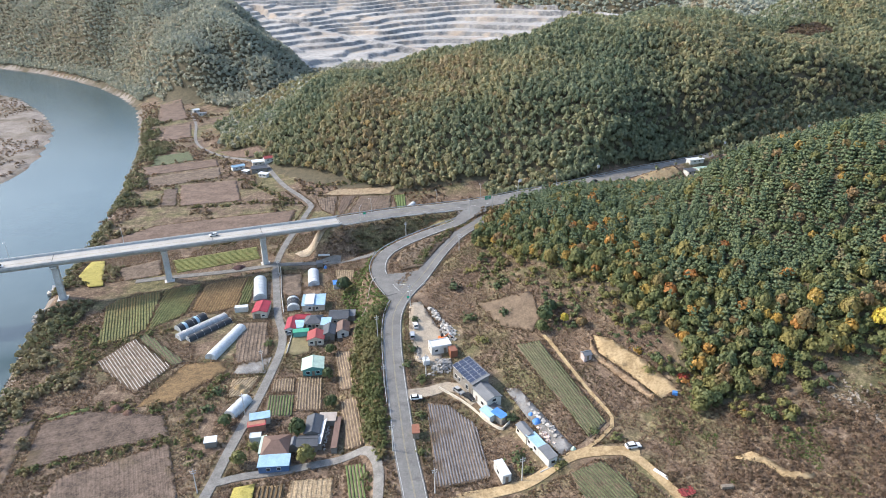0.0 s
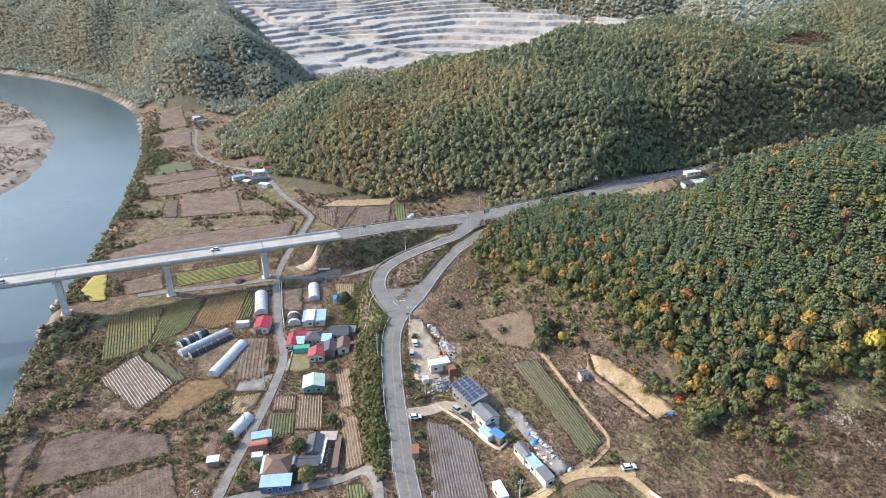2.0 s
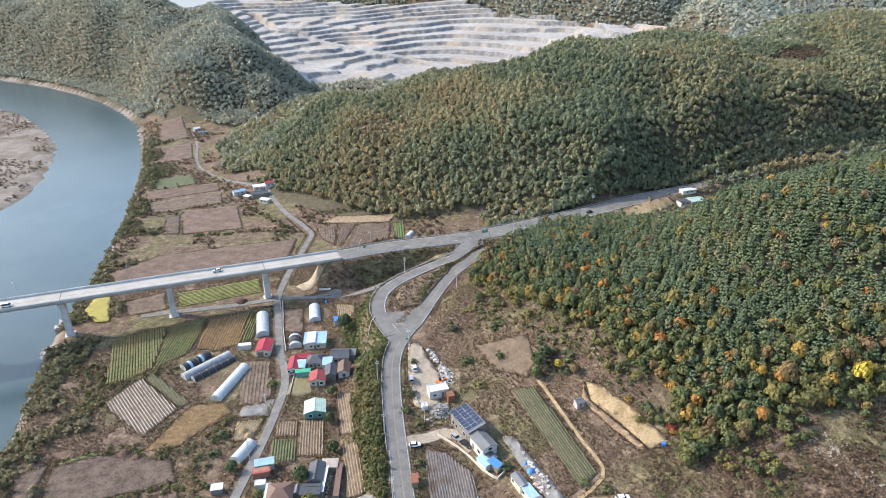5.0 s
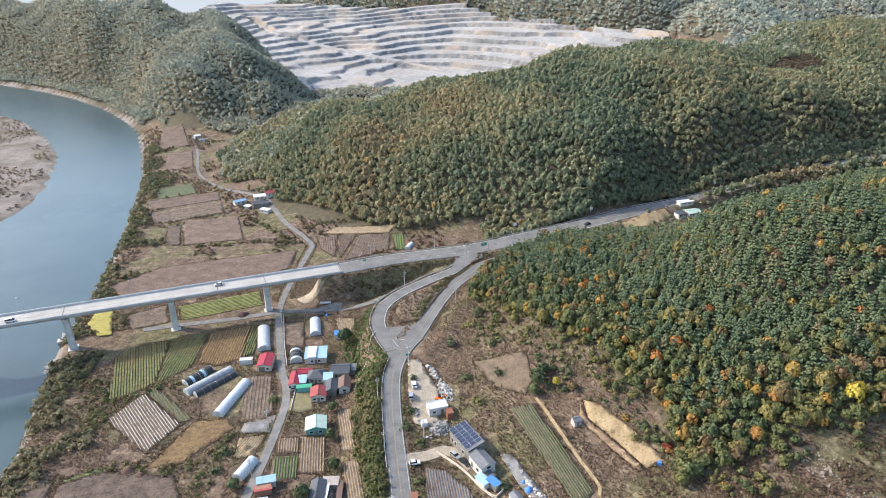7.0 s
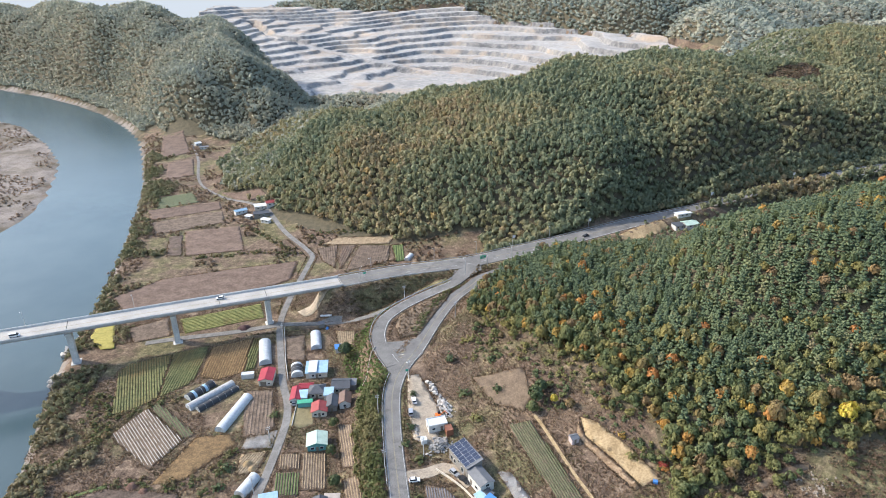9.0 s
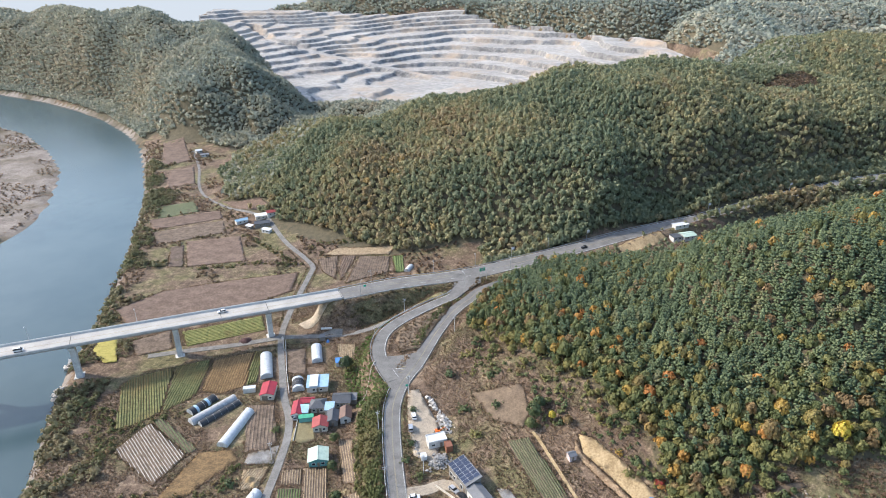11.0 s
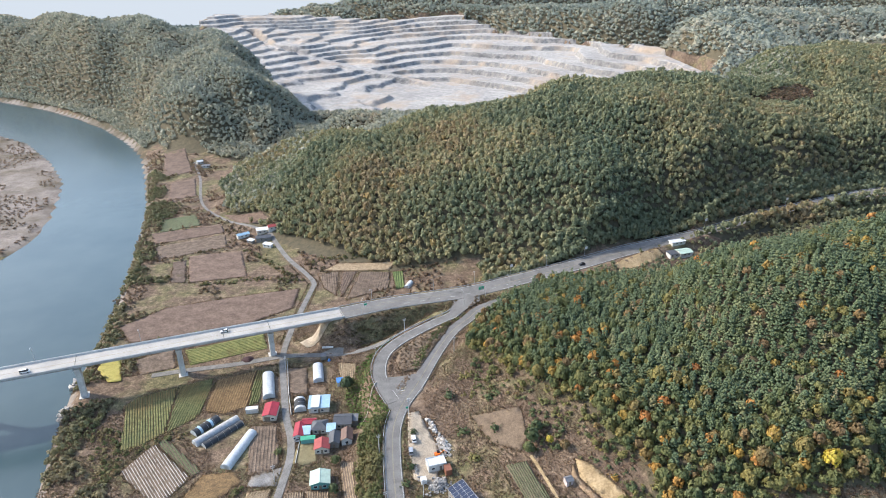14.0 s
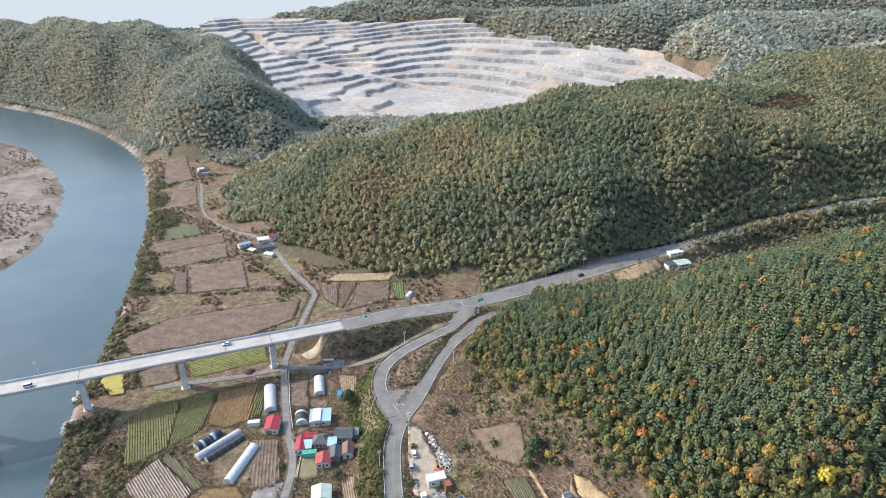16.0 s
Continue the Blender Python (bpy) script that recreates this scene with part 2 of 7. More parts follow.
SWELLS = [(30, 455, 13, 45), (-62, 485, 10, 45), (-62, 640, -15, 45), (-155, 590, -13, 40), (198, 536, 6, 35), (137, 590, -6, 40), (330, 540, -6, 50), (-136, 740, 5, 40), (-270, 740, 20, 28), (100, 440, 11, 35), (160, 478, -5, 28), (-504, 1042, 7, 60), (-370, 950, -8, 55), (143, 190, 7, 30), (305, 605, -14, 45)]
FL = [1.8, 1.7, 6.5, 9.3, 5.0]
# road lines: x, y, z
MAIN = [(-4, 80, 4.6), (-6, 120, 5.4), (-8.6, 138, 6.4), (-12.1, 155.6, 7.6), (-15, 175, 9.3), (-17.5, 193, 10.6), (-19.5, 212, 12.2), (-19.9, 227.5, 13.4), (-17, 241, 14.4), (-10, 257.5, 15.0), (-2, 281, 15.6), (7, 302, 15.9), (17, 316, 16.2), (24, 325.5, 16.4), (48, 342, 16.6)]
HIGHWAY = [(-420, 176, 22.5), (-300, 223, 22.0), (-177, 271, 20.2), (-134, 288.5, 19.2), (-91, 305.5, 18.2), (-54, 321, 17.1), (-25, 333, 16.8), (1.4, 340, 16.8), (22, 347, 16.8), (43, 357, 16.9), (82, 376, 17.2), (124, 398, 18.0), (146, 407, 18.6), (194, 425, 20.8), (236, 447, 22.0), (268, 460, 23.0), (340, 485, 26.0), (460, 500, 30.0)]
RAMP = [(16, 336, 16.7), (9, 320.5, 16.3), (-2, 311.6, 15.8), (-11, 304, 15.4), (-21.4, 293.5, 15.0), (-28, 282, 14.7), (-29.2, 267.6, 14.5), (-25.5, 254, 14.5), (-20.7, 243.5, 14.5)]
BANKLANE = [(-84, 303.5, 0.9), (-64.5, 303, 1.4), (-52, 302.5, 2.4), (-40, 303, 4.6), (-28, 306, 8.0), (-14, 313.5, 12.0), (2, 322.5, 16.0)]

ISLAND = [(-19, 271, 14.9), (-13, 284, 15.3), (0, 303, 16.0)]


def floor_level(x, y):
    """The valley floor: fields by the river, the bank west of the main road, the terrace east of it."""
    d, s, _ = along(x, y, MAIN)
    w = np.where(s > 0, d, -d)                      # metres west of the main road
    low = 0.2 + FL[0] * smooth(110, 10, w) + FL[1] * smooth(430, 620, y)
    mz = np.interp(y, (90, 155, 200, 245, 290, 336, 420), (5.0, 7.6, 11.0, 14.4, 15.6, 16.8, 18.0))
    east = mz - 0.4 + FL[2] * smooth(14, 60, -w) * smooth(330, 230, y) + FL[3] * smooth(50, 130, -w) * smooth(330, 180, y)
    east = east + FL[4] * smooth(60, 300, x) * smooth(250, 400, y)
    t = smooth(22, 4, w) * smooth(470, 385, y - 0.2 * np.clip(x - 60, 0, 400))
    return low * (1 - t) + east * t


def mid_hill(x, y):
    """The middle hill, which ends at the highway cut along its foot."""
    d, s, _ = along(x, y, HIGHWAY)
    k = smooth(105, 160, x)
    foot = 1 - k + k * smooth(-8, 50, d)              # the slope rises gently from the road over the pass
    return ridge(x, y, MID) * np.where((s > 0) | (x < 60), foot, smooth(22, 5, d))


def swells(x, y):
    """Rounded shoulders (+) and hollows (-) of the hills: x, y, height, radius."""
    return sum(h * np.exp(-((x - a) ** 2 + (y - b) ** 2) / (r * r)) for a, b, h, r in SWELLS)


def hill_share(x, y):
    """Height of the hills over the floor."""
    rise = np.maximum.reduce([mid_hill(x, y)] + [ridge(x, y, p) for p in (RIGHT, KNOLL, LEFT, SADDLE, FRONT, FARA, FARB, FARC)])
    return np.maximum(rise + swells(x, y), 0)


def height(x, y):
    x, y = np.asarray(x, float), np.asarray(y, float)
    f = floor_level(x, y)
    h = f + hill_share(x, y)
    # spurs and gullies
    hs = h - f
    h = h + smooth(6, 45, hs) * (1.8 * np.sin(x / 19.0 + y / 43.0) + 1.6 * np.sin(x / 11.0 - y / 27.0 + 1.0) + smooth(640, 760, y) * smooth(-60, -200, x) * 5.5 * np.sin((x + 0.55 * y) / 15.5 + 1.5 * np.sin(y / 60.0)))
    # quarry: benches cut into the far slope
    q, _ = quarry(x, y)
    h = np.where(q > -900, q, h)
    # embankments of the roads
    for line, half, bank in ((ISLAND, 4.5, 9.0), (BANKLANE, 2.6, 7.0), (RAMP, 4.6, 11.0), (MAIN, 4.8, 13.0), (HIGHWAY[5:], 7.6, 20.0)):
        d, _, z = along(x, y, line)
        k = smooth(bank, half, d)
        h = h * (1 - k) + (z - 0.3) * k
    # river bed
    d, s, _ = along(x, y, BANK)
    e, r, _ = along(x, y, BAR)
    wet = np.where(s > 0, d, -d)
    bed = np.where(r > 0, e, -e)
    inside = np.minimum(wet, bed)
    k = smooth(-9, 3, inside)
    h = h * (1 - k) + (WATER - 1.2) * k
    h = np.where(bed < 3, np.where(wet > 0, (WATER - 1.2) * (1 - smooth(3, -8, bed)) + (WATER + 1.2 + 0.02 * np.clip(-bed, 0, 60)) * smooth(3, -8, bed), h), h)
    return h


def quarry(x, y):
    """Level and bench of the quarry; -999 outside it."""
    x, y = np.asarray(x, float), np.asarray(y, float)
    wob = 60 * (value_noise(x, y, 170, 21) - 0.5) + 14 * (value_noise(x, y, 48, 22) - 0.5)
    west = np.interp(y, (860, 930, 1100, 1360, 1500, 1800), (-160, -215, -330, -450, -520, -560)) + 6 * np.sin(y / 17.0)
    east = np.interp(y, (860, 900, 1000, 1100, 1250, 1400, 1550, 1650, 1800), (330, 360, 430, 440, 384, 310, 170, 90, 60)) + 9 * np.sin(y / 23.0) + 5 * np.sin(y / 9.0)
    r = np.hypot((x - 10) / 1.0, (y - 1060) / 1.35) + wob
    level = np.interp(r, (70, 120, 280, 400, 450, 570, 700), (0, 3, 31, 58, 70, 96, 106)) * (0.74 + 0.26 * smooth(-260, 240, x))
    # a haul road climbing across the benches
    haul, _, hz = along(x, y, [(-30, 1000, -1.5), (60, 1130, -1), (-40, 1210, 5), (-180, 1290, 22), (-330, 1400, 36), (-420, 1560, 44)])
    broken = smooth(40, -200, x)
    level = level + (1.0 + 1.6 * broken) * (value_noise(x, y, 34, 23) - 0.5) + 15 * broken * (value_noise(x, y, 85, 27) - 0.5) + (0.7 + 0.4 * broken) * (value_noise(x, y, 12, 24) - 0.5)
    step = 7.4 + 1.0 * np.sin(x / 240.0) - 0.8 * broken
    n = np.floor(level / step)
    fr = level / step - n
    cut = 0.40 + 0.25 * value_noise(x + 57 * n, y, 60, 25)
    z = step * (n + smooth(cut, cut + 0.09 + 0.12 * broken, fr)) - 12.0 + 0.5 * fr
    k = smooth(16, 7, haul)
    z = z * (1 - k) + (hz - 10) * k
    knob = 5.0 * np.clip(np.sin(x / 23.0 + 1.3) * np.sin(y / 29.0) - 0.55, 0, 1) * smooth(-20, -120, x)
    z = z + knob + 0.9 * (value_noise(x, y, 7, 26) - 0.5)
    ok = (x > west) & (x < east) & (y > 868 + 0.1 * np.abs(x)) & (y < 1740)
    return np.where(ok, z, -999.0), fr


# ---- mesh tools ----
class Shape:
    """Collects corners and faces of one mesh."""

    def __init__(self):
        self.v, self.f = [], []

    def add(self, verts, faces):
        n = len(self.v)
        self.v += [tuple(p) for p in verts]
        self.f += [tuple(n + i for i in f) for f in faces]
        return self

    def box(self, cx, cy, cz, sx, sy, sz, rz=0.0, taper=1.0):
        """A block, centred in plan, standing on cz."""
        c, s = math.cos(radians(rz)), math.sin(radians(rz))
        v = []
        for z, k in ((0, 1.0), (sz, taper)):
            for px, py in ((-1, -1), (1, -1), (1, 1), (-1, 1)):
                x, y = px * sx / 2 * k, py * sy / 2 * k
                v.append((cx + x * c - y * s, cy + x * s + y * c, cz + z))
        return self.add(v, [(3, 2, 1, 0), (4, 5, 6, 7), (0, 1, 5, 4), (1, 2, 6, 5), (2, 3, 7, 6), (3, 0, 4, 7)])

    def tube(self, a, b, r0, r1=None, n=6):
        """A tapered round bar from a to b."""
        r1 = r0 if r1 is None else r1
        a, b = Vector(a), Vector(b)
        q = (b - a).to_track_quat("Z", "Y")
        v = []
        for p, r in ((a, r0), (b, r1)):
            for i in range(n):
                w = 2 * math.pi * i / n
                v.append(p + q @ Vector((r * math.cos(w), r * math.sin(w), 0)))
        return self.add(v, [tuple(range(n - 1, -1, -1)), tuple(range(n, 2 * n))] + [(i, (i + 1) % n, n + (i + 1) % n, n + i) for i in range(n)])

    def extrude(self, poly, axis_pts):
        """Sweeps a closed section (list of (across, up)) along points (x, y, z) with their left normals."""
        n = len(poly)
        v = []
        for (x, y, z), (nx, ny) in axis_pts:
            v += [(x + nx * a, y + ny * a, z + u) for a, u in poly]
        k = len(axis_pts)
        f = [tuple(range(n)), tuple((k - 1) * n + i for i in range(n - 1, -1, -1))]
        for j in range(k - 1):
            f += [(j * n + i, (j + 1) * n + i, (j + 1) * n + (i + 1) % n, j * n + (i + 1) % n) for i in range(n)]
        return self.add(v, f)

    def mesh(self, name, material, smooth_it=False):
        me = bpy.data.meshes.new(name)
        me.from_pydata(self.v, [], self.f)
        me.validate()
        if material:
            me.materials.append(material)
        if smooth_it:
            me.shade_smooth()
        return me


def part(name, shape, material, parent, label="", smooth_it=False):
    ob = new(name, shape.mesh(name, material, smooth_it) if isinstance(shape, Shape) else shape)
    ob.parent = parent
    if label:
        ob["label"] = label
    return ob


def thing(name, m, label, category, group="", kind=""):
    ob = new(name)
    ob.empty_display_size = 0.5
    ob.matrix_world = m
    return tagged(ob, label, category, group, kind)


def ground_at(x, y):
    return float(height(x, y))


def glide(pts, step):
    """A smooth line through points of any dimension, cut at about that step."""
    p = [np.array(q, float) for q in pts]
    p = [2 * p[0] - p[1]] + p + [2 * p[-1] - p[-2]]
    out = []
    for i in range(1, len(p) - 2):
        n = max(1, int(np.linalg.norm(p[i + 1][:2] - p[i][:2]) / step))
        for k in range(n):
            t = k / n
            out.append(0.5 * (2 * p[i] + (p[i + 1] - p[i - 1]) * t + (2 * p[i - 1] - 5 * p[i] + 4 * p[i + 1] - p[i + 2]) * t * t + (3 * p[i] - p[i - 1] - 3 * p[i + 1] + p[i + 2]) * t ** 3))
    out.append(p[-2])
    return out


def with_normals(line):
    out = []
    for i, q in enumerate(line):
        d = line[min(i + 1, len(line) - 1)][:2] - line[max(i - 1, 0)][:2]
        d = d / max(np.linalg.norm(d), 1e-6)
        out.append((tuple(q[:3]), (-d[1], d[0])))
    return out


def big_mesh(name, verts, tris, material, values=None):
    """A mesh from arrays of corners and triangles, with an optional value for each corner."""
    me = bpy.data.meshes.new(name)
    me.vertices.add(len(verts))
    me.vertices.foreach_set("co", np.ascontiguousarray(verts, np.float32).ravel())
    n = len(tris)
    me.loops.add(n * 3)
    me.loops.foreach_set("vertex_index", np.ascontiguousarray(tris, np.int32).ravel())
    me.polygons.add(n)
    me.polygons.foreach_set("loop_start", np.arange(0, n * 3, 3, dtype=np.int32))
    me.polygons.foreach_set("loop_total", np.full(n, 3, np.int32))
    if values is not None:
        me.attributes.new("tint", "FLOAT", "POINT").data.foreach_set("value", np.ascontiguousarray(values, np.float32))
    me.materials.append(material)
    me.update(calc_edges=True)
    me.validate()
    return me


def sheet(name, xs, ys, zfun, material_of, materials, keep=None, soft=True):
    """A grid sheet over xs and ys; keep: which cells are kept, by their centres."""
    X, Y = np.meshgrid(xs, ys)
    Z = zfun(X, Y)
    v = np.stack([X.ravel(), Y.ravel(), Z.ravel()], 1)
    nx, ny = len(xs), len(ys)
    i = (np.arange(ny - 1)[:, None] * nx + np.arange(nx - 1)[None, :]).ravel()
    q = np.stack([i, i + 1, i + 1 + nx, i + nx], 1)
    if keep is not None:
        c = v[q].mean(1)
        q = q[keep(c[:, 0], c[:, 1])]
    me = bpy.data.meshes.new(name)
    me.vertices.add(len(v))
    me.vertices.foreach_set("co", v.astype(np.float32).ravel())
    me.loops.add(len(q) * 4)
    me.loops.foreach_set("vertex_index", q.astype(np.int32).ravel())
    me.polygons.add(len(q))
    me.polygons.foreach_set("loop_start", np.arange(0, len(q) * 4, 4, dtype=np.int32))
    me.polygons.foreach_set("loop_total", np.full(len(q), 4, np.int32))
    for m in materials:
        me.materials.append(m)
    c = v[q].mean(1)
    me.polygons.foreach_set("material_index", material_of(c[:, 0], c[:, 1], c[:, 2]).astype(np.int32))
    me.update(calc_edges=True)
    if soft:
        me.shade_smooth()
    return new(name, me)


def spread(fine_from, fine_to, fine, mid_from, mid_to, lo, hi, grow=1.06, cap=8.0):
    """Even steps in the middle, growing to cap as far as mid, and on outwards."""
    mid = list(np.arange(fine_from, fine_to + 0.1, fine))
    s, a, up = fine, mid[-1], []
    while a < hi:
        s = min(s * grow, cap if a < mid_to else 60)
        a += s
        up.append(a)
    s, a, down = fine, mid[0], []
    while a > lo:
        s = min(s * grow, cap if a > mid_from else 60)
        a -= s
        down.append(a)
    return np.array(down[::-1] + mid + up)


# ---- land ----
def inside(x, y, poly):
    """Whether points lie in a polygon."""
    x, y = np.asarray(x, float), np.asarray(y, float)
    hit = np.zeros(x.shape, bool)
    for (ax, ay), (bx, by) in zip(poly, poly[1:] + poly[:1]):
        cross = (ay > y) != (by > y)
        with np.errstate(divide="ignore", invalid="ignore"):
            hit ^= cross & (x < (bx - ax) * (y - ay) / (by - ay if by != ay else 1e-9) + ax)
    return hit


RIGHT_WOOD = [(28, 309), (15, 291), (15, 279), (30, 262), (40, 245), (50, 233), (62, 219), (66, 202), (77, 189), (77, 176), (76, 158), (86, 160), (106, 168), (121, 170), (137, 171), (200, 168), (420, 160), (520, 300), (420, 430), (300, 418), (240, 397), (180, 372), (120, 358), (75, 352), (50, 336)]


def woods(x, y):
    """1 where the woods stand."""
    hs = hill_share(x, y)
    w = (hs > 2.5) & (y > 405)
    d, side, _ = along(x, y, HIGHWAY)
    w |= (side > 0) & (d > 11) & (x > 28) & (y < 640)                     # down to the far side of the highway
    w |= (side < 0) & (d > 14) & (x > 190) & (y > 380)
    w |= inside(x, y, RIGHT_WOOD)
    bd, bs, _ = along(x, y, BANK)
    w |= (bs < 0) & (bd > 5) & (bd < 90) & (y > 720) & (x < -330)           # down to the river below the far hill
    for line, clear in ((HIGHWAY, 10), (MAIN, 7)):
        w &= along(x, y, line)[0] > clear
    q, _ = quarry(x, y)
    return w & (q < -900)


def sheet_height(x, y):
    q, _ = quarry(x, y)
    deep = q > -900
    for dx, dy in ((16, 0), (-16, 0), (0, 18), (0, -18)):
        deep &= quarry(x + dx, y + dy)[0] > -900
    return np.where(deep, height(x, y) - 18, height(x, y))


def quarry_level(x, y):
    q, _ = quarry(x, y)
    return np.where(q > -900, q, height(x, y) - 3)


def land_material(x, y, z):
    d, s, *_ = along(x, y, BANK)
    e, r, *_ = along(x, y, BAR)
    bar = (r < 0) & (s > 0)
    shore = (np.where(s > 0, -d, d) < 4.5) & (np.where(s > 0, -d, d) > -30)
    return np.where(bar | shore, 2, np.where(woods(x, y), 1, 0))


ground = sheet("ground", spread(-200, 170, 2.0, -740, 480, -2600, 2600, 1.06, 9.5), spread(118, 400, 2.0, 60, 1180, -300, 4800, 1.045, 7.5), sheet_height, land_material, [M_GROUND, M_WOODFLOOR, M_SAND])
tagged(ground, "dry brown autumn ground of valley fields and hills", "ground", kind="structure")

river = new("water", Shape().add([(-120, -300, WATER), (-120, 60, WATER), (-150, 215, WATER), (-190, 420, WATER), (-280, 700, WATER), (-480, 1000, WATER), (-800, 1300, WATER), (-2000, 1300, WATER), (-2000, -300, WATER)], [tuple(range(8, -1, -1))]).mesh("water", M_WATER))
tagged(river, "calm grey-green river water below wooded banks", "river", kind="structure")

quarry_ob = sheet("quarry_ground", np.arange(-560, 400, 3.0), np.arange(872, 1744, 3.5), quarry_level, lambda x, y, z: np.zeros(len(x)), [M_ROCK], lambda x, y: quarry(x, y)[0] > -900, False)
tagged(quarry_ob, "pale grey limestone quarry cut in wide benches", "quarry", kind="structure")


# ---- roads ----
def road(name, line, half, material, label, thick=0.5, step=4.0):
    """A paved strip along a line that carries its own level."""
    s = Shape().extrude([(-half, 0), (-half - 0.25, -thick), (half + 0.25, -thick), (half, 0)], with_normals(glide(line, step)))
    return tagged(new(name, s.mesh(name, material)), label, "road", kind="structure")


def lane(name, line, half, material, label, step=2.5, lift=0.22):
    """A lane that lies on the land."""
    pts = glide(line, step)
    pts = [np.array([q[0], q[1], float(height(q[0], q[1])) + lift]) for q in pts]
    s = Shape()
    rows = with_normals(pts)
    v, f = [], []
    for (x, y, z), (nx, ny) in rows:
        for a in (-half, 0, half):
            px, py = x + nx * a, y + ny * a
            v.append((px, py, float(height(px, py)) + lift))
    n = len(rows)
    for j in range(n - 1):
        for i in range(2):
            f.append((3 * j + i, 3 * j + i + 1, 3 * j + 4 + i, 3 * j + 3 + i))
    top = len(v)
    v += [(x, y, z - 0.5) for x, y, z in v]
    f += [tuple(top + i for i in q[::-1]) for q in f]
    for j in range(n - 1):
        for i in (0, 2):
            q = (3 * j + i, 3 * j + 3 + i, top + 3 * j + 3 + i, top + 3 * j + i)
            f.append(q if i == 0 else q[::-1])
    s.add(v, f)
    return tagged(new(name, s.mesh(name, material)), label, "lane", kind="structure")


def paint(parent, line, offset, width, material, dash=0.0, gap=0.0, lift=0.03, start=0.0, end=1e9):
    """A painted line at some way to the left of a road's axis."""
    rows = with_normals(glide(line, 1.5))
    dist, cur, runs = 0.0, [], []
    for i, ((x, y, z), (nx, ny)) in enumerate(rows):
        if i:
            dist += math.dist((x, y), rows[i - 1][0][:2])
        on = start <= dist <= end and (not dash or dist % (dash + gap) < dash)
        if on:
            cur.append(((x + nx * offset, y + ny * offset, z + lift), (nx, ny)))
        elif cur:
            runs.append(cur)
            cur = []
    runs.append(cur)
    s = Shape()
    for run in runs:
        if len(run) > 1:
            s.extrude([(-width / 2, 0), (-width / 2, -0.02), (width / 2, -0.02), (width / 2, 0)], run)
    if s.v:
        part("road_marking", s, material, parent)


def guard_rail(line, offset, label, start=0.0, end=1e9, material=None):
    """A steel beam on posts beside a road."""
    material = material or M_STEEL
    rows = with_normals(glide(line, 2.0))
    dist, run = 0.0, []
    for i, ((x, y, z), (nx, ny)) in enumerate(rows):
        if i:
            dist += math.dist((x, y), rows[i - 1][0][:2])
        if start <= dist <= end:
            run.append(((x + nx * offset, y + ny * offset, z), (nx, ny)))
    t = thing("guard_rail", pose(0, 0, 0), label, "guard rail")
    part("rail_beam", Shape().extrude([(-0.06, 0.45), (0.04, 0.45), (0.10, 0.53), (0.04, 0.61), (0.10, 0.69), (0.04, 0.77), (-0.06, 0.77)], run), material, t)
    post = Shape().box(0, 0, -0.4, 0.14, 0.14, 1.15).mesh("post", material)
    for (x, y, z), _ in run[::2]:
        part("post", post, None, t).location = (x, y, z)
    return t


highway = road("road_highway", HIGHWAY[5:], 6.6, M_ASPHALT, "grey asphalt two-lane highway with turning lane on an embankment")
main_road = road("road_main", MAIN, 3.4, M_ASPHALT, "worn grey asphalt country road running down to the village")
ramp_road = road("road_ramp", RAMP, 3.25, M_ASPHALT, "curved asphalt ramp between the highway and the country road")
apron = new("road_junction", Shape().add([(-29, 262, 14.56), (-25.5, 250, 14.52), (-22.5, 238, 14.2), (-14.6, 240, 14.32), (-8, 252, 14.86), (-5.5, 264, 15.26), (-12, 264.5, 15.02), (-19, 263, 14.66)], [tuple(range(8))]).mesh("road_junction", M_ASPHALT))
tagged(apron, "widened asphalt junction where ramp and road meet", "road", kind="structure")
corner = new("road_corner", Shape().add([(24, 341, 16.87), (9, 334.5, 16.87), (5, 323, 16.42), (10, 317, 16.36), (16, 325, 16.66), (24, 334, 16.87)], [tuple(range(6))]).mesh("road_corner", M_ASPHALT))
tagged(corner, "asphalt mouth of the ramp at the highway", "road", kind="structure")
paint(highway, HIGHWAY[5:], 6.1, 0.22, M_MARK)
paint(highway, HIGHWAY[5:], -6.1, 0.22, M_MARK, start=0, end=62)
paint(highway, HIGHWAY[5:], -6.1, 0.22, M_MARK, start=95)
paint(highway, HIGHWAY[5:], 0.25, 0.18, M_MARKY, end=66)
paint(highway, HIGHWAY[5:], -0.25, 0.18, M_MARKY, start=92)
paint(highway, HIGHWAY[5:], 2.2, 0.18, M_MARKY, start=20, end=64)
paint(highway, HIGHWAY[5:], -2.6, 0.18, M_MARK, 4, 5, start=30, end=150)
paint(main_road, MAIN, 0.12, 0.1, M_MARKY)
paint(main_road, MAIN, -0.12, 0.1, M_MARKY)
paint(main_road, MAIN, 3.05, 0.1, M_MARK, end=150)
paint(main_road, MAIN, -3.05, 0.1, M_MARK)
paint(ramp_road, RAMP, 2.9, 0.16, M_MARK)
paint(ramp_road, RAMP, -2.9, 0.16, M_MARK, start=8, end=70)
for x, y, z, dx, dy in ((-13.5, 246, 14.62, 3.6, 1.6), (-17.5, 252, 14.60, 5.5, -0.8)):
    part("stop_line", Shape().box(x, y, z, math.hypot(dx, dy), 0.4, 0.03, math.degrees(math.atan2(dy, dx))), M_MARK, apron)
hatch = Shape()
for k in range(6):
    hatch.box(-17.6 + 0.15 * k, 243.5 + 2.0 * k, 14.48 + 0.03 * k, 0.35 + 0.42 * k, 0.45, 0.05, 20)
part("hatching", hatch, M_MARKY, apron)
guard_rail(RAMP, -4.1, "pale steel guard rail round the outside of the ramp", start=14)
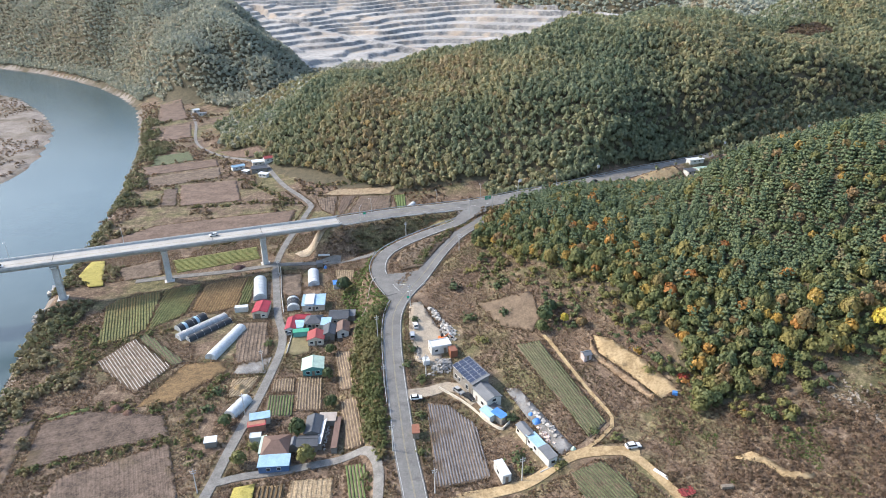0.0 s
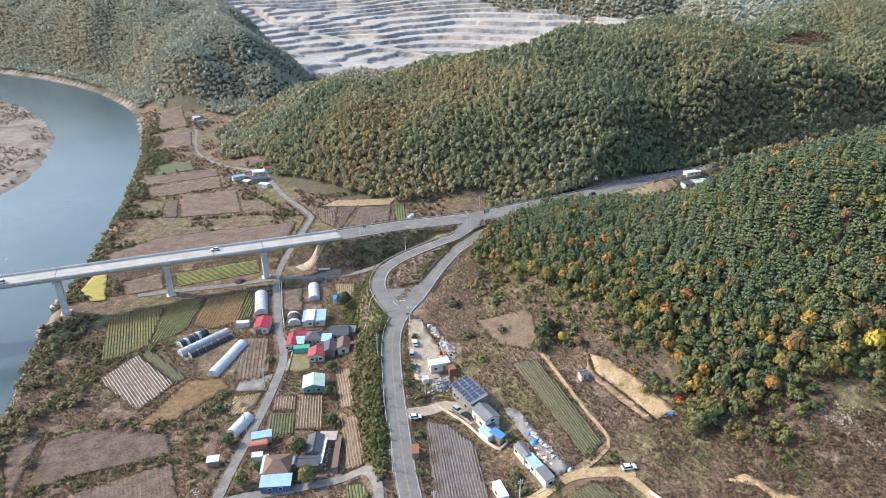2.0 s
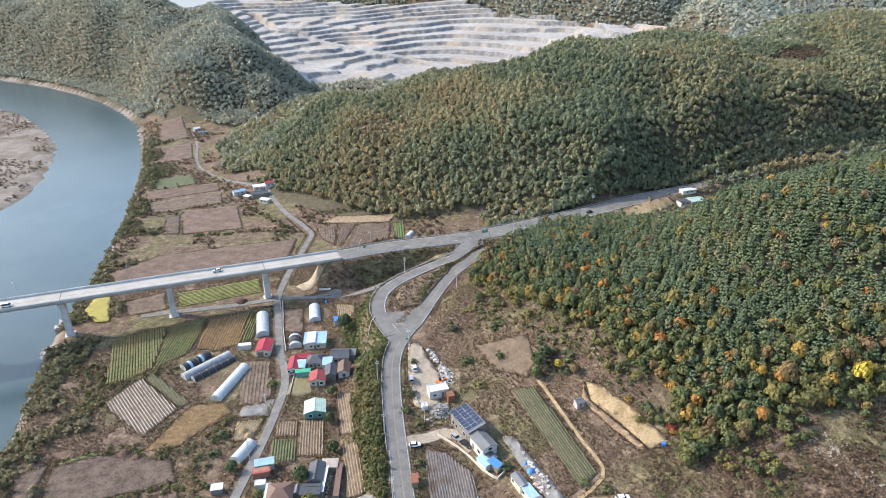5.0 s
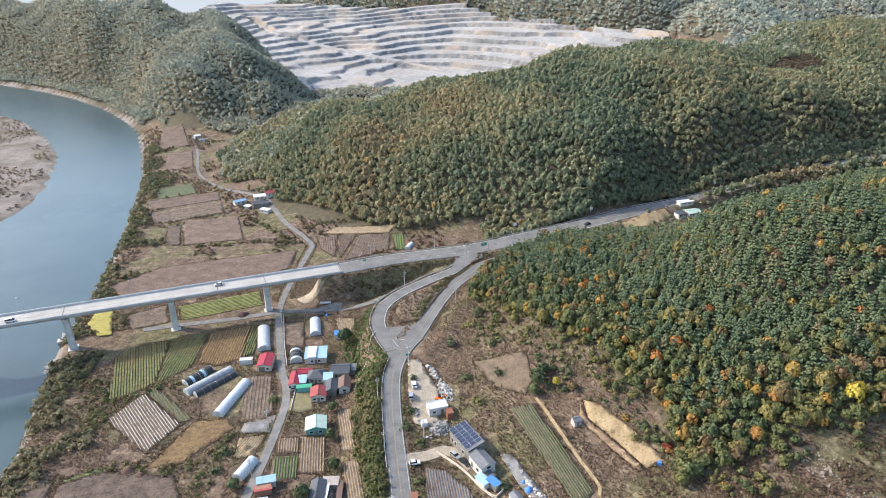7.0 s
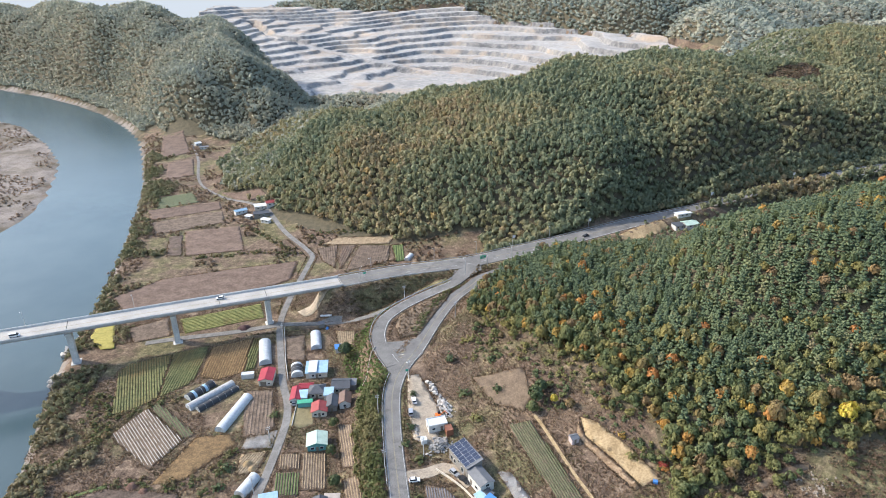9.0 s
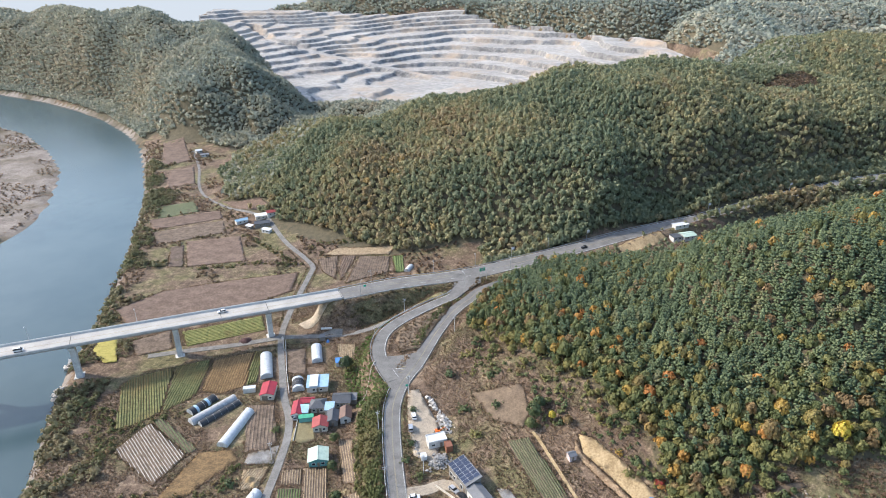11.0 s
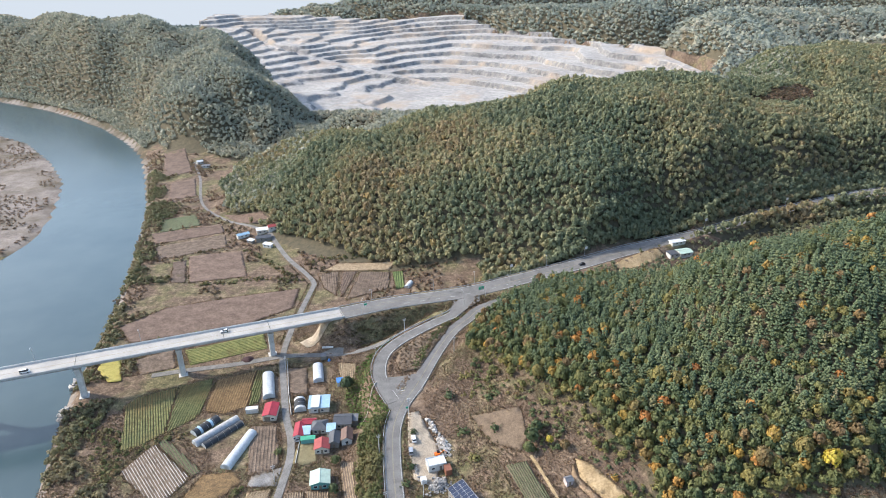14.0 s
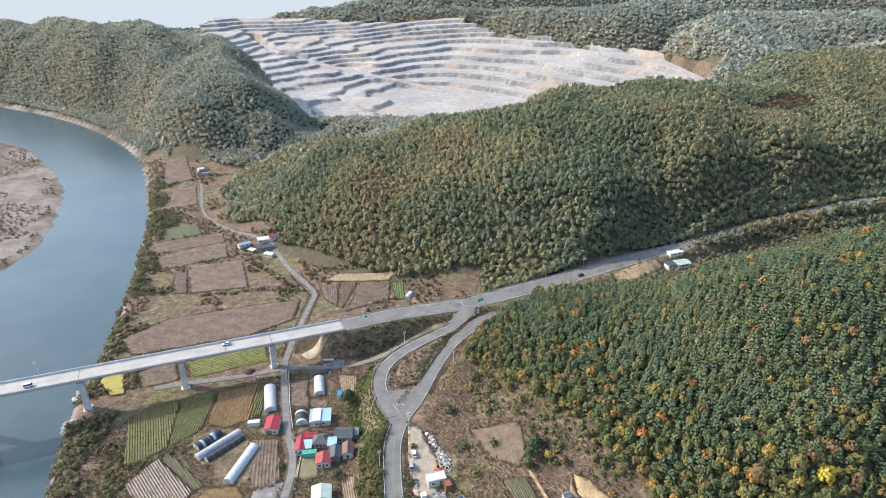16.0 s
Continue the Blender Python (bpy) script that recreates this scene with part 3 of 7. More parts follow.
guard_rail(MAIN, 3.9, "steel guard rail along the country road above the village", start=96, end=158)
guard_rail(HIGHWAY[5:], 7.0, "steel guard rail on the far side of the highway")
guard_rail(HIGHWAY[5:], -7.0, "steel guard rail on the near side of the highway", end=62)

lane("road_village", [(-70.5, 136), (-69.9, 144.5), (-69.2, 151.6), (-68.5, 163.8), (-67.3, 176), (-66, 189.4), (-65, 206), (-64.8, 222), (-67, 235), (-72, 249.5), (-77.6, 271), (-85, 303), (-86, 328), (-85, 349), (-83, 381), (-83, 391), (-90, 404), (-109, 431), (-131, 472)], 1.65, M_LANE, "narrow concrete village street between houses and plots")
lane("road_riverside", [(-131, 472), (-150, 488), (-175.5, 506), (-207, 546), (-232, 617), (-257, 674)], 1.2, M_LANE, "narrow pale lane through the riverside fields")
lane("road_underpass", [(-150, 287), (-135, 291), (-109, 296.5), (-85, 303), (-64.5, 303), (-52, 302.5)], 1.9, M_LANE, "concrete lane passing under the bridge")
road("road_bank", BANKLANE[1:], 1.7, M_LANE, "narrow concrete lane climbing along the embankment")
lane("road_low", [(-69.4, 149.8), (-61, 152.4), (-49.4, 154.2), (-34.5, 157.7), (-25.5, 159), (-21.6, 155), (-19.6, 148), (-19, 134)], 1.5, M_LANE, "curved concrete farm lane behind the houses")
lane("road_yard", [(-12.5, 181), (-5, 182.6), (0.5, 184.9), (5.2, 183.4), (10.5, 176)], 2.3, M_YARD, "pale gravel drive to the house with solar panels")
lane("road_terrace", [(-4, 133), (4.6, 137.6), (22, 140.3), (34, 146.7), (42, 148), (55, 146.8)], 1.75, M_DIRT, "pale dirt track along the terrace")
lane("road_track", [(50, 147), (54, 143.5), (56, 140), (61, 129), (66, 118)], 1.3, M_DIRT, "dirt track turning uphill from the terrace")
lane("road_field", [(38.5, 148.6), (43, 151), (47.5, 155), (50.5, 160.5), (45.5, 175), (38.6, 196), (35.8, 203)], 0.55, M_DIRT, "dirt track beside the leek field")


# ---- bridge ----
def bridge():
    line = HIGHWAY[:6]
    rows = with_normals(glide(line, 6.0))
    t = thing("bridge", pose(0, 0, 0), "long pale concrete girder road bridge over river and fields", "bridge")
    part("deck", Shape().extrude([(-5.9, 0), (-5.9, -0.35), (-3.2, -0.8), (-2.6, -2.4), (2.6, -2.4), (3.2, -0.8), (5.9, -0.35), (5.9, 0)], rows), M_CONCRETE, t)
    part("paving", Shape().extrude([(-5.3, 0.05), (-5.3, -0.1), (5.3, -0.1), (5.3, 0.05)], rows), M_DECK, t, "pale concrete carriageway")
    for s in (-1, 1):
        part("parapet", Shape().extrude([(s * 5.9, -0.3), (s * 5.45, -0.3), (s * 5.5, 0.3), (s * 5.62, 0.95), (s * 5.9, 0.95)][::s], rows), M_CONCRETE, t)
        part("handrail", Shape().extrude([(s * 5.7, 1.1), (s * 5.6, 1.1), (s * 5.6, 1.22), (s * 5.7, 1.22)][::-s], rows), M_STEEL, t)
    paint(t, line, 5.0, 0.16, M_MARK, lift=0.08)
    paint(t, line, -5.0, 0.16, M_MARK, lift=0.08)
    paint(t, line, 0.0, 0.2, M_MARKY, lift=0.08)
    d = np.array([0.926, 0.377])
    yaw = math.degrees(math.atan2(d[1], d[0]))
    for x, y, z in ((-303, 222, 22.0), (-261, 238.5, 21.4), (-219, 255, 20.8), (-177, 271, 20.2), (-134, 288.5, 19.2), (-91, 305.5, 18.2)):
        low = min(ground_at(x, y), 0.5) - 1.0
        p = part("pier", Shape().box(0, 0, low, 2.6, 3.6, z - 2.4 - 1.7 - low, yaw), M_CONCRETE, t)
        p.location = (x, y, 0)
        cap = Shape()
        n = with_normals([np.array([-1.4 * d[0], -1.4 * d[1], 0.0]), np.array([1.4 * d[0], 1.4 * d[1], 0.0])])
        cap.extrude([(-4.0, z - 2.4), (-4.0, z - 3.2), (-1.8, z - 4.3), (1.8, z - 4.3), (4.0, z - 3.2), (4.0, z - 2.4)], n)
        part("pier_cap", cap, M_CONCRETE, p)
        part("footing", Shape().box(0, 0, low - 0.5, 4.5, 5.5, 1.6, yaw), M_CONCRETE, p)
    joint = Shape()
    for x, y, z in ((-219, 255, 20.8), (-177, 271, 20.2), (-154, 280.4, 19.66), (-113, 297, 18.7), (-91, 305.5, 18.2), (-54.5, 320.8, 17.12)):
        joint = Shape().box(0, 0, 0.055, 0.22, 10.6, 0.03, yaw)
        part("expansion_joint", joint, M_DARK, t).location = (x, y, z)
    part("abutment", Shape().box(-52.5, 321.6, 8.0, 4.0, 12.5, 8.4, yaw), M_CONCRETE, t)
    return t


bridge()

# ---- fields ----
def draped(name, poly, material, lift=0.15, cell=3.0):
    """A plot with straight edges, lying on the land."""
    bm = bmesh.new()
    bm.faces.new([bm.verts.new((x, y, 0)) for x, y in poly])
    xs, ys = [p[0] for p in poly], [p[1] for p in poly]
    for lo, hi, n in ((min(xs), max(xs), (1, 0, 0)), (min(ys), max(ys), (0, 1, 0))):
        k = lo + cell
        while k < hi:
            bmesh.ops.bisect_plane(bm, geom=bm.verts[:] + bm.edges[:] + bm.faces[:], plane_co=(k * n[0], k * n[1], 0), plane_no=n)
            k += cell
    co = np.array([v.co[:2] for v in bm.verts])
    z = height(co[:, 0], co[:, 1]) + lift
    for v, q in zip(bm.verts, z):
        v.co.z = q
    bmesh.ops.recalc_face_normals(bm, faces=bm.faces[:])
    edge = bmesh.ops.extrude_face_region(bm, geom=bm.faces[:])
    for v in edge["geom"]:
        if isinstance(v, bmesh.types.BMVert):
            v.co.z += 0.02
    me = bpy.data.meshes.new(name)
    bm.to_mesh(me)
    bm.free()
    me.materials.append(material)
    me.shade_smooth()
    return me


PLOTS = []


def plot(name, poly, material, label, rows=None, row_material=None, gap=1.4, wide=0.7, high=0.3, row_name="row", category="field", lift=0.15):
    """A field; rows: the angle of its beds in degrees, each bed a raised strip."""
    PLOTS.append(poly)
    ob = tagged(new(name, draped(name, poly, material, lift)), label, category, kind="structure")
    if rows is None:
        return ob
    c, s = math.cos(radians(rows)), math.sin(radians(rows))
    uv = [(x * c + y * s, -x * s + y * c) for x, y in poly]
    lo, hi = min(v for _, v in uv), max(v for _, v in uv)
    rng = random.Random(len(name) + int(abs(poly[0][0]) * 10))
    k = lo + gap * 0.7
    while k < hi - gap * 0.3:
        cuts = []
        for (au, av), (bu, bv) in zip(uv, uv[1:] + uv[:1]):
            if (av > k) != (bv > k):
                cuts.append(au + (bu - au) * (k - av) / (bv - av))
        cuts.sort()
        for a, b in zip(cuts[::2], cuts[1::2]):
            a, b = a + rng.uniform(0.2, 0.9), b - rng.uniform(0.2, 0.9)
            if b - a < 1.5:
                continue
            n = max(2, int((b - a) / 2.0))
            line = []
            for i in range(n + 1):
                u = a + (b - a) * i / n
                w = k + rng.uniform(-0.06, 0.06)
                line.append(np.array([u * c - w * s, u * s + w * c, 0.0]))
            z = height(np.array([q[0] for q in line]), np.array([q[1] for q in line])) + lift
            for q, zz in zip(line, z):
                q[2] = zz
            h = high * rng.uniform(0.85, 1.15)
            w2 = wide / 2
            sec = [(-w2, -0.05), (-w2 * 0.6, h), (w2 * 0.6, h), (w2, -0.05)]
            part(row_name, Shape().extrude(sec, with_normals(line)), row_material, ob)
        k += gap
    return ob


M_SOIL = surface("bare_brown_soil", (0.065, 0.047, 0.034), (0.19, 0.142, 0.105), 0.3, 0.95, 1.5, 0.8, own=0.1, depth=0.2)
M_SOILRED = surface("reddish_soil", (0.078, 0.053, 0.04), (0.165, 0.116, 0.088), 0.15, 0.95, 1.0, 0.7, own=0.1, depth=0.2)
M_SOILGREY = surface("grey_brown_soil", (0.052, 0.037, 0.028), (0.15, 0.11, 0.085), 0.22, 0.95, 1.3, 0.8, patch=(0.16, 0.13, 0.06), patch_scale=0.04, patch_at=(0.58, 0.72), own=0.1, depth=0.2)
M_STUBBLE = surface("straw_stubble", (0.15, 0.108, 0.065), (0.33, 0.255, 0.165), 0.5, 0.95, 2.0, 0.5, own=0.1, depth=0.15)
M_TAN = surface("dry_tan_grass", (0.08, 0.058, 0.04), (0.17, 0.125, 0.085), 0.3, 0.95, 1.8, 0.6, own=0, depth=0.3)
M_ORANGE = surface("ripe_bean_crop", (0.08, 0.052, 0.025), (0.20, 0.13, 0.063), 0.5, 0.95, 1.6, 0.9, own=0.05, depth=0.4)
M_YELLOW = surface("ripe_yellow_crop", (0.22, 0.185, 0.045), (0.34, 0.295, 0.085), 0.5, 0.9, 2.0, 0.8, own=0.05, depth=0.4)
M_CORN = surface("green_maize", (0.055, 0.068, 0.024), (0.18, 0.175, 0.07), 0.5, 0.9, 1.6, 0.9, patch=(0.25, 0.18, 0.08), patch_scale=0.03, patch_at=(0.42, 0.58), own=0.1, depth=0.4)
M_MAIZEFLOOR = surface("weedy_maize_floor", (0.065, 0.072, 0.03), (0.16, 0.15, 0.068), 0.5, 0.95, 1.6, 0.8, patch=(0.15, 0.11, 0.06), patch_scale=0.05, patch_at=(0.5, 0.65), own=0.05, depth=0.3)
M_GREENS = surface("yellow_green_crop", (0.085, 0.095, 0.03), (0.21, 0.205, 0.07), 0.4, 0.9, 1.8, 0.9, patch=(0.15, 0.10, 0.05), patch_scale=0.08, patch_at=(0.55, 0.7), own=0.1, depth=0.3)
M_RIPEROW = surface("ripe_bean_rows", (0.11, 0.065, 0.03), (0.30, 0.19, 0.09), 0.6, 0.95, 1.8, 0.9, own=0.1, depth=0.3)
M_CROP = surface("green_leaf_crop", (0.055, 0.085, 0.028), (0.135, 0.165, 0.06), 0.6, 0.85, 3.0, 0.9, own=0.15, depth=0.3)
M_LEEK = surface("grey_green_crop", (0.04, 0.052, 0.024), (0.125, 0.135, 0.068), 0.9, 0.85, 2.2, 0.9, patch=(0.12, 0.085, 0.055), patch_scale=0.3, patch_at=(0.55, 0.68), own=0.12, depth=0.3)
M_LAWN = surface("mown_dry_lawn", (0.115, 0.10, 0.055), (0.20, 0.17, 0.095), 0.5, 0.95, 4.0, 0.3, own=0)
M_FILM = surface("white_mulch_film", (0.26, 0.235, 0.205), (0.48, 0.455, 0.42), 1.2, 0.5, 5.0, 0.3, patch=(0.12, 0.09, 0.06), patch_scale=0.5, patch_at=(0.54, 0.62), own=0.1)
M_GREYFILM = surface("black_mulch_film", (0.085, 0.08, 0.082), (0.19, 0.182, 0.185), 0.8, 0.5, 3.0, 0.3, patch=(0.15, 0.115, 0.08), patch_scale=0.12, patch_at=(0.56, 0.66), own=0.1)

M_CUTSOIL = surface("raw_brown_earth", (0.13, 0.08, 0.045), (0.36, 0.26, 0.165), 0.25, 0.95, 1.2, 0.6, own=0, depth=0.2)
plot("plot_pass", [(110, 374), (120, 381), (142, 391), (147, 386), (132, 376), (116, 368)], M_DIRT, "bare earth yard beside the highway on the pass", category="yard")
PASS_YARD = PLOTS[-1]
plot("field_maize", [(-141.2, 229.3), (-152.6, 262.3), (-150, 268), (-132.6, 276.5), (-126.2, 241.0), (-134, 232)], M_MAIZEFLOOR, "green maize field with straight rows beside the bridge", 112, M_CORN, 1.15, 0.9, 0.3)
plot("field_maize_green", [(-125.6, 241.4), (-131.8, 277.5), (-116.4, 284.0), (-114.4, 256), (-116, 250.9)], M_MAIZEFLOOR, "green and yellowing maize strip with straight rows", 92, M_CORN, 1.15, 0.9, 0.3)
plot("field_maize_ripe", [(-112.8, 257.0), (-114.5, 282.3), (-96.5, 289.7), (-93.0, 259.4), (-103, 254)], M_ORANGE, "ripe tan bean rows between maize strips", 93, M_RIPEROW, 1.2, 0.8, 0.25)
plot("field_maize_edge", [(-92.4, 259.4), (-95.8, 289.7), (-92.1, 290.5), (-88.1, 262.4)], M_MAIZEFLOOR, "narrow strip of tall green maize", 93, M_CORN, 1.1, 0.9, 0.6)
plot("field_mulched", [(-136, 216), (-128, 234), (-104.5, 212.5), (-112, 196)], M_SOIL, "brown field striped with white plastic mulch", 130, M_FILM, 1.15, 0.32, 0.18, "mulched_bed")
plot("field_greens", [(-127.3, 234.6), (-124, 237.5), (-101, 216), (-104, 212.8)], M_SOIL, "narrow plot of green vegetables", 130, M_LEEK, 1.2, 0.8, 0.3)
plot("field_beans", [(-108, 188), (-99.7, 214), (-86, 215), (-82.5, 209), (-97, 189.6)], M_ORANGE, "ripe orange-brown bean field")
plot("field_fallow", [(-131, 157.3), (-136.7, 180), (-125.4, 186.6), (-96.6, 183.3), (-90.5, 172.3), (-114.8, 165)], M_SOILGREY, "harvested grey-brown field with a green edge", 20, M_SOILGREY, 1.3, 0.8, 0.07)
plot("field_harvested", [(-118, 140), (-117.9, 154), (-89.2, 168.7), (-78, 145), (-80, 138)], M_SOILGREY, "bare harvested field with faint furrows", 115, M_SOILGREY, 1.3, 0.8, 0.06)
plot("field_edge_green", [(-136.2, 182.6), (-130, 186.2), (-124.9, 188.6), (-123.9, 186.6), (-129.6, 184.0), (-134.6, 181.2)], M_CROP, "narrow strip of fresh green crop along a bare field")
plot("field_west", [(-132, 149), (-136.2, 166), (-139.4, 181.7), (-149, 176)], M_SOILGREY, "bare strip of field above the river bank")
plot("field_yellow", [(-181, 293), (-182.6, 310), (-176, 311), (-163.5, 282), (-170, 281)], M_YELLOW, "bright yellow ripe crop near the bridge pier", lift=0.5)
plot("field_dark", [(-165.4, 301.5), (-147.6, 312.5), (-139.8, 294), (-156, 287.5)], M_SOIL, "dark bare soil plot beneath the bridge")
plot("field_strip", [(-141, 311), (-101.2, 327.7), (-95.5, 312), (-133, 296)], M_GREENS, "yellow-green vegetable strip beneath the bridge", 22, M_GREENS, 1.6, 1.1, 0.2)
plot("field_wide", [(-189, 337), (-169, 360), (-130, 373.4), (-91, 383.8), (-90, 358), (-114, 338.4), (-174.5, 318.6)], M_SOILRED, "wide reddish-brown field beyond the bridge")
plot("slope_paving", [(-57.5, 318.5), (-54.5, 315), (-64.8, 311.2), (-73.7, 311.2), (-78.4, 316.5), (-73.5, 322), (-63.4, 316.5)], M_YARD, "pale concrete slope paving below the bridge end", category="slope paving", lift=0.35)
plot("field_far", [(-181.8, 436.6), (-145.5, 445), (-130.4, 402.7), (-167, 393.8)], M_SOILRED, "brown soil field by the riverside lane")
plot("field_far_dark", [(-189.6, 427), (-181.5, 430.5), (-169.5, 394.2), (-179.6, 394)], M_SOILGREY, "narrow dark plot by the brown field")
plot("field_far_long", [(-214, 454), (-167, 476.5), (-158.2, 452.5), (-201, 431.4)], M_SOIL, "long brown plot near the hamlet")
plot("field_far_upper", [(-226, 480), (-176, 498), (-168.4, 480.7), (-215, 459.4)], M_SOILRED, "brown plot with a pale edge near the hamlet")
plot("field_hamlet", [(-181, 517), (-143, 502), (-129, 482), (-163, 498)], M_SOILRED, "red-brown plot beside the hamlet roofs")
plot("field_red", [(-255.8, 604), (-236.6, 617), (-218.6, 565.5), (-240.6, 555.4)], M_SOILRED, "red-brown riverside plot")
plot("field_upper", [(-300, 705), (-278, 710), (-247, 640), (-268, 620)], M_SOILRED, "grown-over riverside plot below the hill")
plot("field_pale", [(-228, 509), (-204, 520), (-192, 497), (-220, 482)], M_LEEK, "pale green riverside plot")
plot("field_bank_a", [(-82, 403.8), (-68.5, 407), (-65.8, 373), (-75, 383.4)], M_SOIL, "dark brown furrowed plot beside the highway", 100, M_SOIL, 1.5, 0.9, 0.2)
plot("field_bank_b", [(-65.5, 407), (-56, 406), (-62, 371), (-65, 385)], M_SOILRED, "brown furrowed plot beside the highway", 85, M_SOIL, 1.5, 0.9, 0.2)
plot("field_bank_c", [(-53.8, 406), (-32.9, 402.4), (-32.6, 381.5), (-58.5, 367)], M_SOIL, "brown furrowed plot under the wooded hill", 85, M_SOIL, 1.6, 0.9, 0.2)
plot("field_bank_green", [(-31.3, 402), (-24.7, 402.5), (-21.8, 381), (-27.4, 379.6)], M_CROP, "green vegetable plot under the wooded hill", 95, M_CROP, 1.5, 0.9, 0.35)
plot("field_bank_d", [(-70.4, 418), (-30, 413.5), (-33.4, 405), (-80, 408.5)], M_STUBBLE, "straw-coloured strip under the wooded hill")
plot("plot_dark", [(-87.3, 244.7), (-75.5, 244.7), (-69, 220), (-70.5, 214.2), (-80.7, 213)], M_SOIL, "bare dark garden plot beside the street", 100, M_SOIL, 1.5, 0.9, 0.15)
plot("plot_north", [(-82.0, 291.4), (-69.7, 291.7), (-65, 267.3), (-75, 270)], M_SOIL, "bare reddish-dark plot behind the tunnels")
plot("plot_rows", [(-54.2, 295), (-43.9, 294), (-43, 279), (-50.5, 280.8)], M_STUBBLE, "small straw plot with rows", 95, M_STUBBLE, 1.0, 0.5, 0.22)
plot("yard_gravel", [(-79.3, 206), (-78.8, 214), (-67.2, 216.8), (-67.2, 206)], M_GRAVEL, "grey gravel parking lot beside the street", category="yard")
plot("plot_mulched_east", [(-43.3, 220.6), (-36.5, 217), (-31.9, 191.2), (-37.8, 193.9)], M_SOIL, "vegetable strip with pale mulched rows", 103, M_STUBBLE, 0.95, 0.45, 0.2, "mulched_bed")
plot("plot_mulched_low", [(-36.4, 187), (-30.4, 187), (-25, 160.8), (-31.4, 161.8)], M_SOIL, "long strip with pale mulched rows", 103, M_STUBBLE, 0.95, 0.45, 0.2, "mulched_bed")
plot("plot_mid", [(-54.8, 203), (-44.9, 202.5), (-42.1, 182.6), (-51.8, 183)], M_SOIL, "harvested garden plot with straw rows", 98, M_STUBBLE, 1.0, 0.5, 0.22, "mulched_bed")
plot("plot_cabbage", [(-63.2, 192.5), (-53.2, 192), (-52, 180), (-61.4, 180)], M_SOIL, "cabbage garden with green rows", 98, M_CROP, 1.0, 0.6, 0.3)
plot("plot_west", [(-78.5, 203), (-68.6, 204.4), (-70.4, 192.2), (-77.5, 192)], M_STUBBLE, "straw-covered plot with earth heaps", 70, M_STUBBLE, 1.0, 0.5, 0.2)
plot("plot_small", [(-62.6, 202), (-55.4, 203), (-53.6, 193.6), (-62.6, 193.9)], M_SOIL, "small garden plot with straw rows", 98, M_STUBBLE, 1.0, 0.5, 0.2)
plot("plot_greens", [(-30.2, 155), (-24, 153.6), (-22.4, 138), (-27.4, 138)], M_SOIL, "bright green cabbage rows beside the farm lane", 102, M_CROP, 1.0, 0.65, 0.4)
plot("plot_straw", [(-46, 150), (-33.6, 151), (-32, 138), (-46, 138)], M_STUBBLE, "pale straw stubble plot", 95, M_STUBBLE, 1.4, 0.8, 0.12)
plot("plot_straw_rows", [(-55.2, 148), (-47.4, 149), (-47.1, 138), (-54.5, 138)], M_STUBBLE, "tan plot with dry rows", 95, M_ORANGE, 1.3, 0.8, 0.5)
plot("plot_yellow", [(-62.2, 147.6), (-56.3, 149), (-55, 138), (-62.2, 138)], M_YELLOW, "yellow-green ripe crop plot", lift=0.5)
plot("plot_lawn", [(-63, 236), (-56, 236), (-52, 219), (-58, 217.5), (-63.2, 219)], M_LAWN, "dry mown lawn in front of the houses", category="lawn")
plot("field_mulched_dark", [(-6.1, 177), (0.8, 176), (9.2, 166.8), (13, 144.5), (0, 141.5), (-2.9, 142)], M_SOIL, "grey field of black mulched beds beside the road", 98, M_GREYFILM, 0.88, 0.5, 0.22, "mulched_bed")
plot("field_leek", [(25.2, 201), (34, 201), (48.5, 159), (42.4, 153.5)], M_SOIL, "long green leek field with straight rows", 108, M_LEEK, 0.85, 0.45, 0.32)
plot("field_leek_low", [(34.5, 141.8), (43.5, 144.6), (48.6, 137.7), (51, 128), (37, 128)], M_SOIL, "green leek plot below the dirt track", 115, M_LEEK, 0.85, 0.45, 0.32)
plot("plot_cleared", [(13.5, 231), (34.3, 228), (36, 212.7), (32.6, 206), (21, 213.5)], M_TAN, "cleared plot of dry tan grass", category="plot")
plot("cut_slope", [(52.1, 197.7), (57.3, 194.4), (67.1, 180.6), (73.2, 167.9), (66.7, 166.0), (59.5, 179.1), (52.6, 189.8)], M_DIRT, "freshly cut bank of yellow sandy earth", category="earth cutting", lift=0.25)
plot("yard_stone", [(-14.2, 236.3), (-9.5, 237), (0.8, 212), (-2, 194.5), (-10.5, 199), (-13.4, 216.2)], M_YARD, "pale crushed-stone storage yard", category="yard", lift=0.2)
plot("yard_grey", [(19.8, 180), (24.3, 178.7), (37.2, 150.5), (33, 148.3), (25.1, 166)], M_GRAVEL, "grey gravel yard beside the sheds", category="yard", lift=0.2)
plot("verge_island", [(-21.6, 276), (-20.5, 285), (-11, 297.3), (3.8, 309.5), (5.0, 304.6), (-2.6, 286.5), (-9.6, 268.2), (-18.4, 266)], M_TAN, "scrubby planted island inside the ramp", category="verge", lift=0.5)
VERGE = PLOTS[-1]
plot("earth_scar", [(77.5, 140.2), (83.7, 141.3), (86.8, 138.1), (89.6, 133.4), (95.5, 131.2), (95.0, 129.6), (88.2, 130.4), (84.8, 136.8)], M_DIRT, "eroded tan earth scar on the brown slope", category="earth scar", lift=0.2)
plot("earth_scar_upper", [(100, 160.5), (112, 165), (119, 165.6), (120, 163.6), (111, 161.8), (102, 158.4)], M_TAN, "pale bare strip below the wood's edge", category="earth scar", lift=0.2)
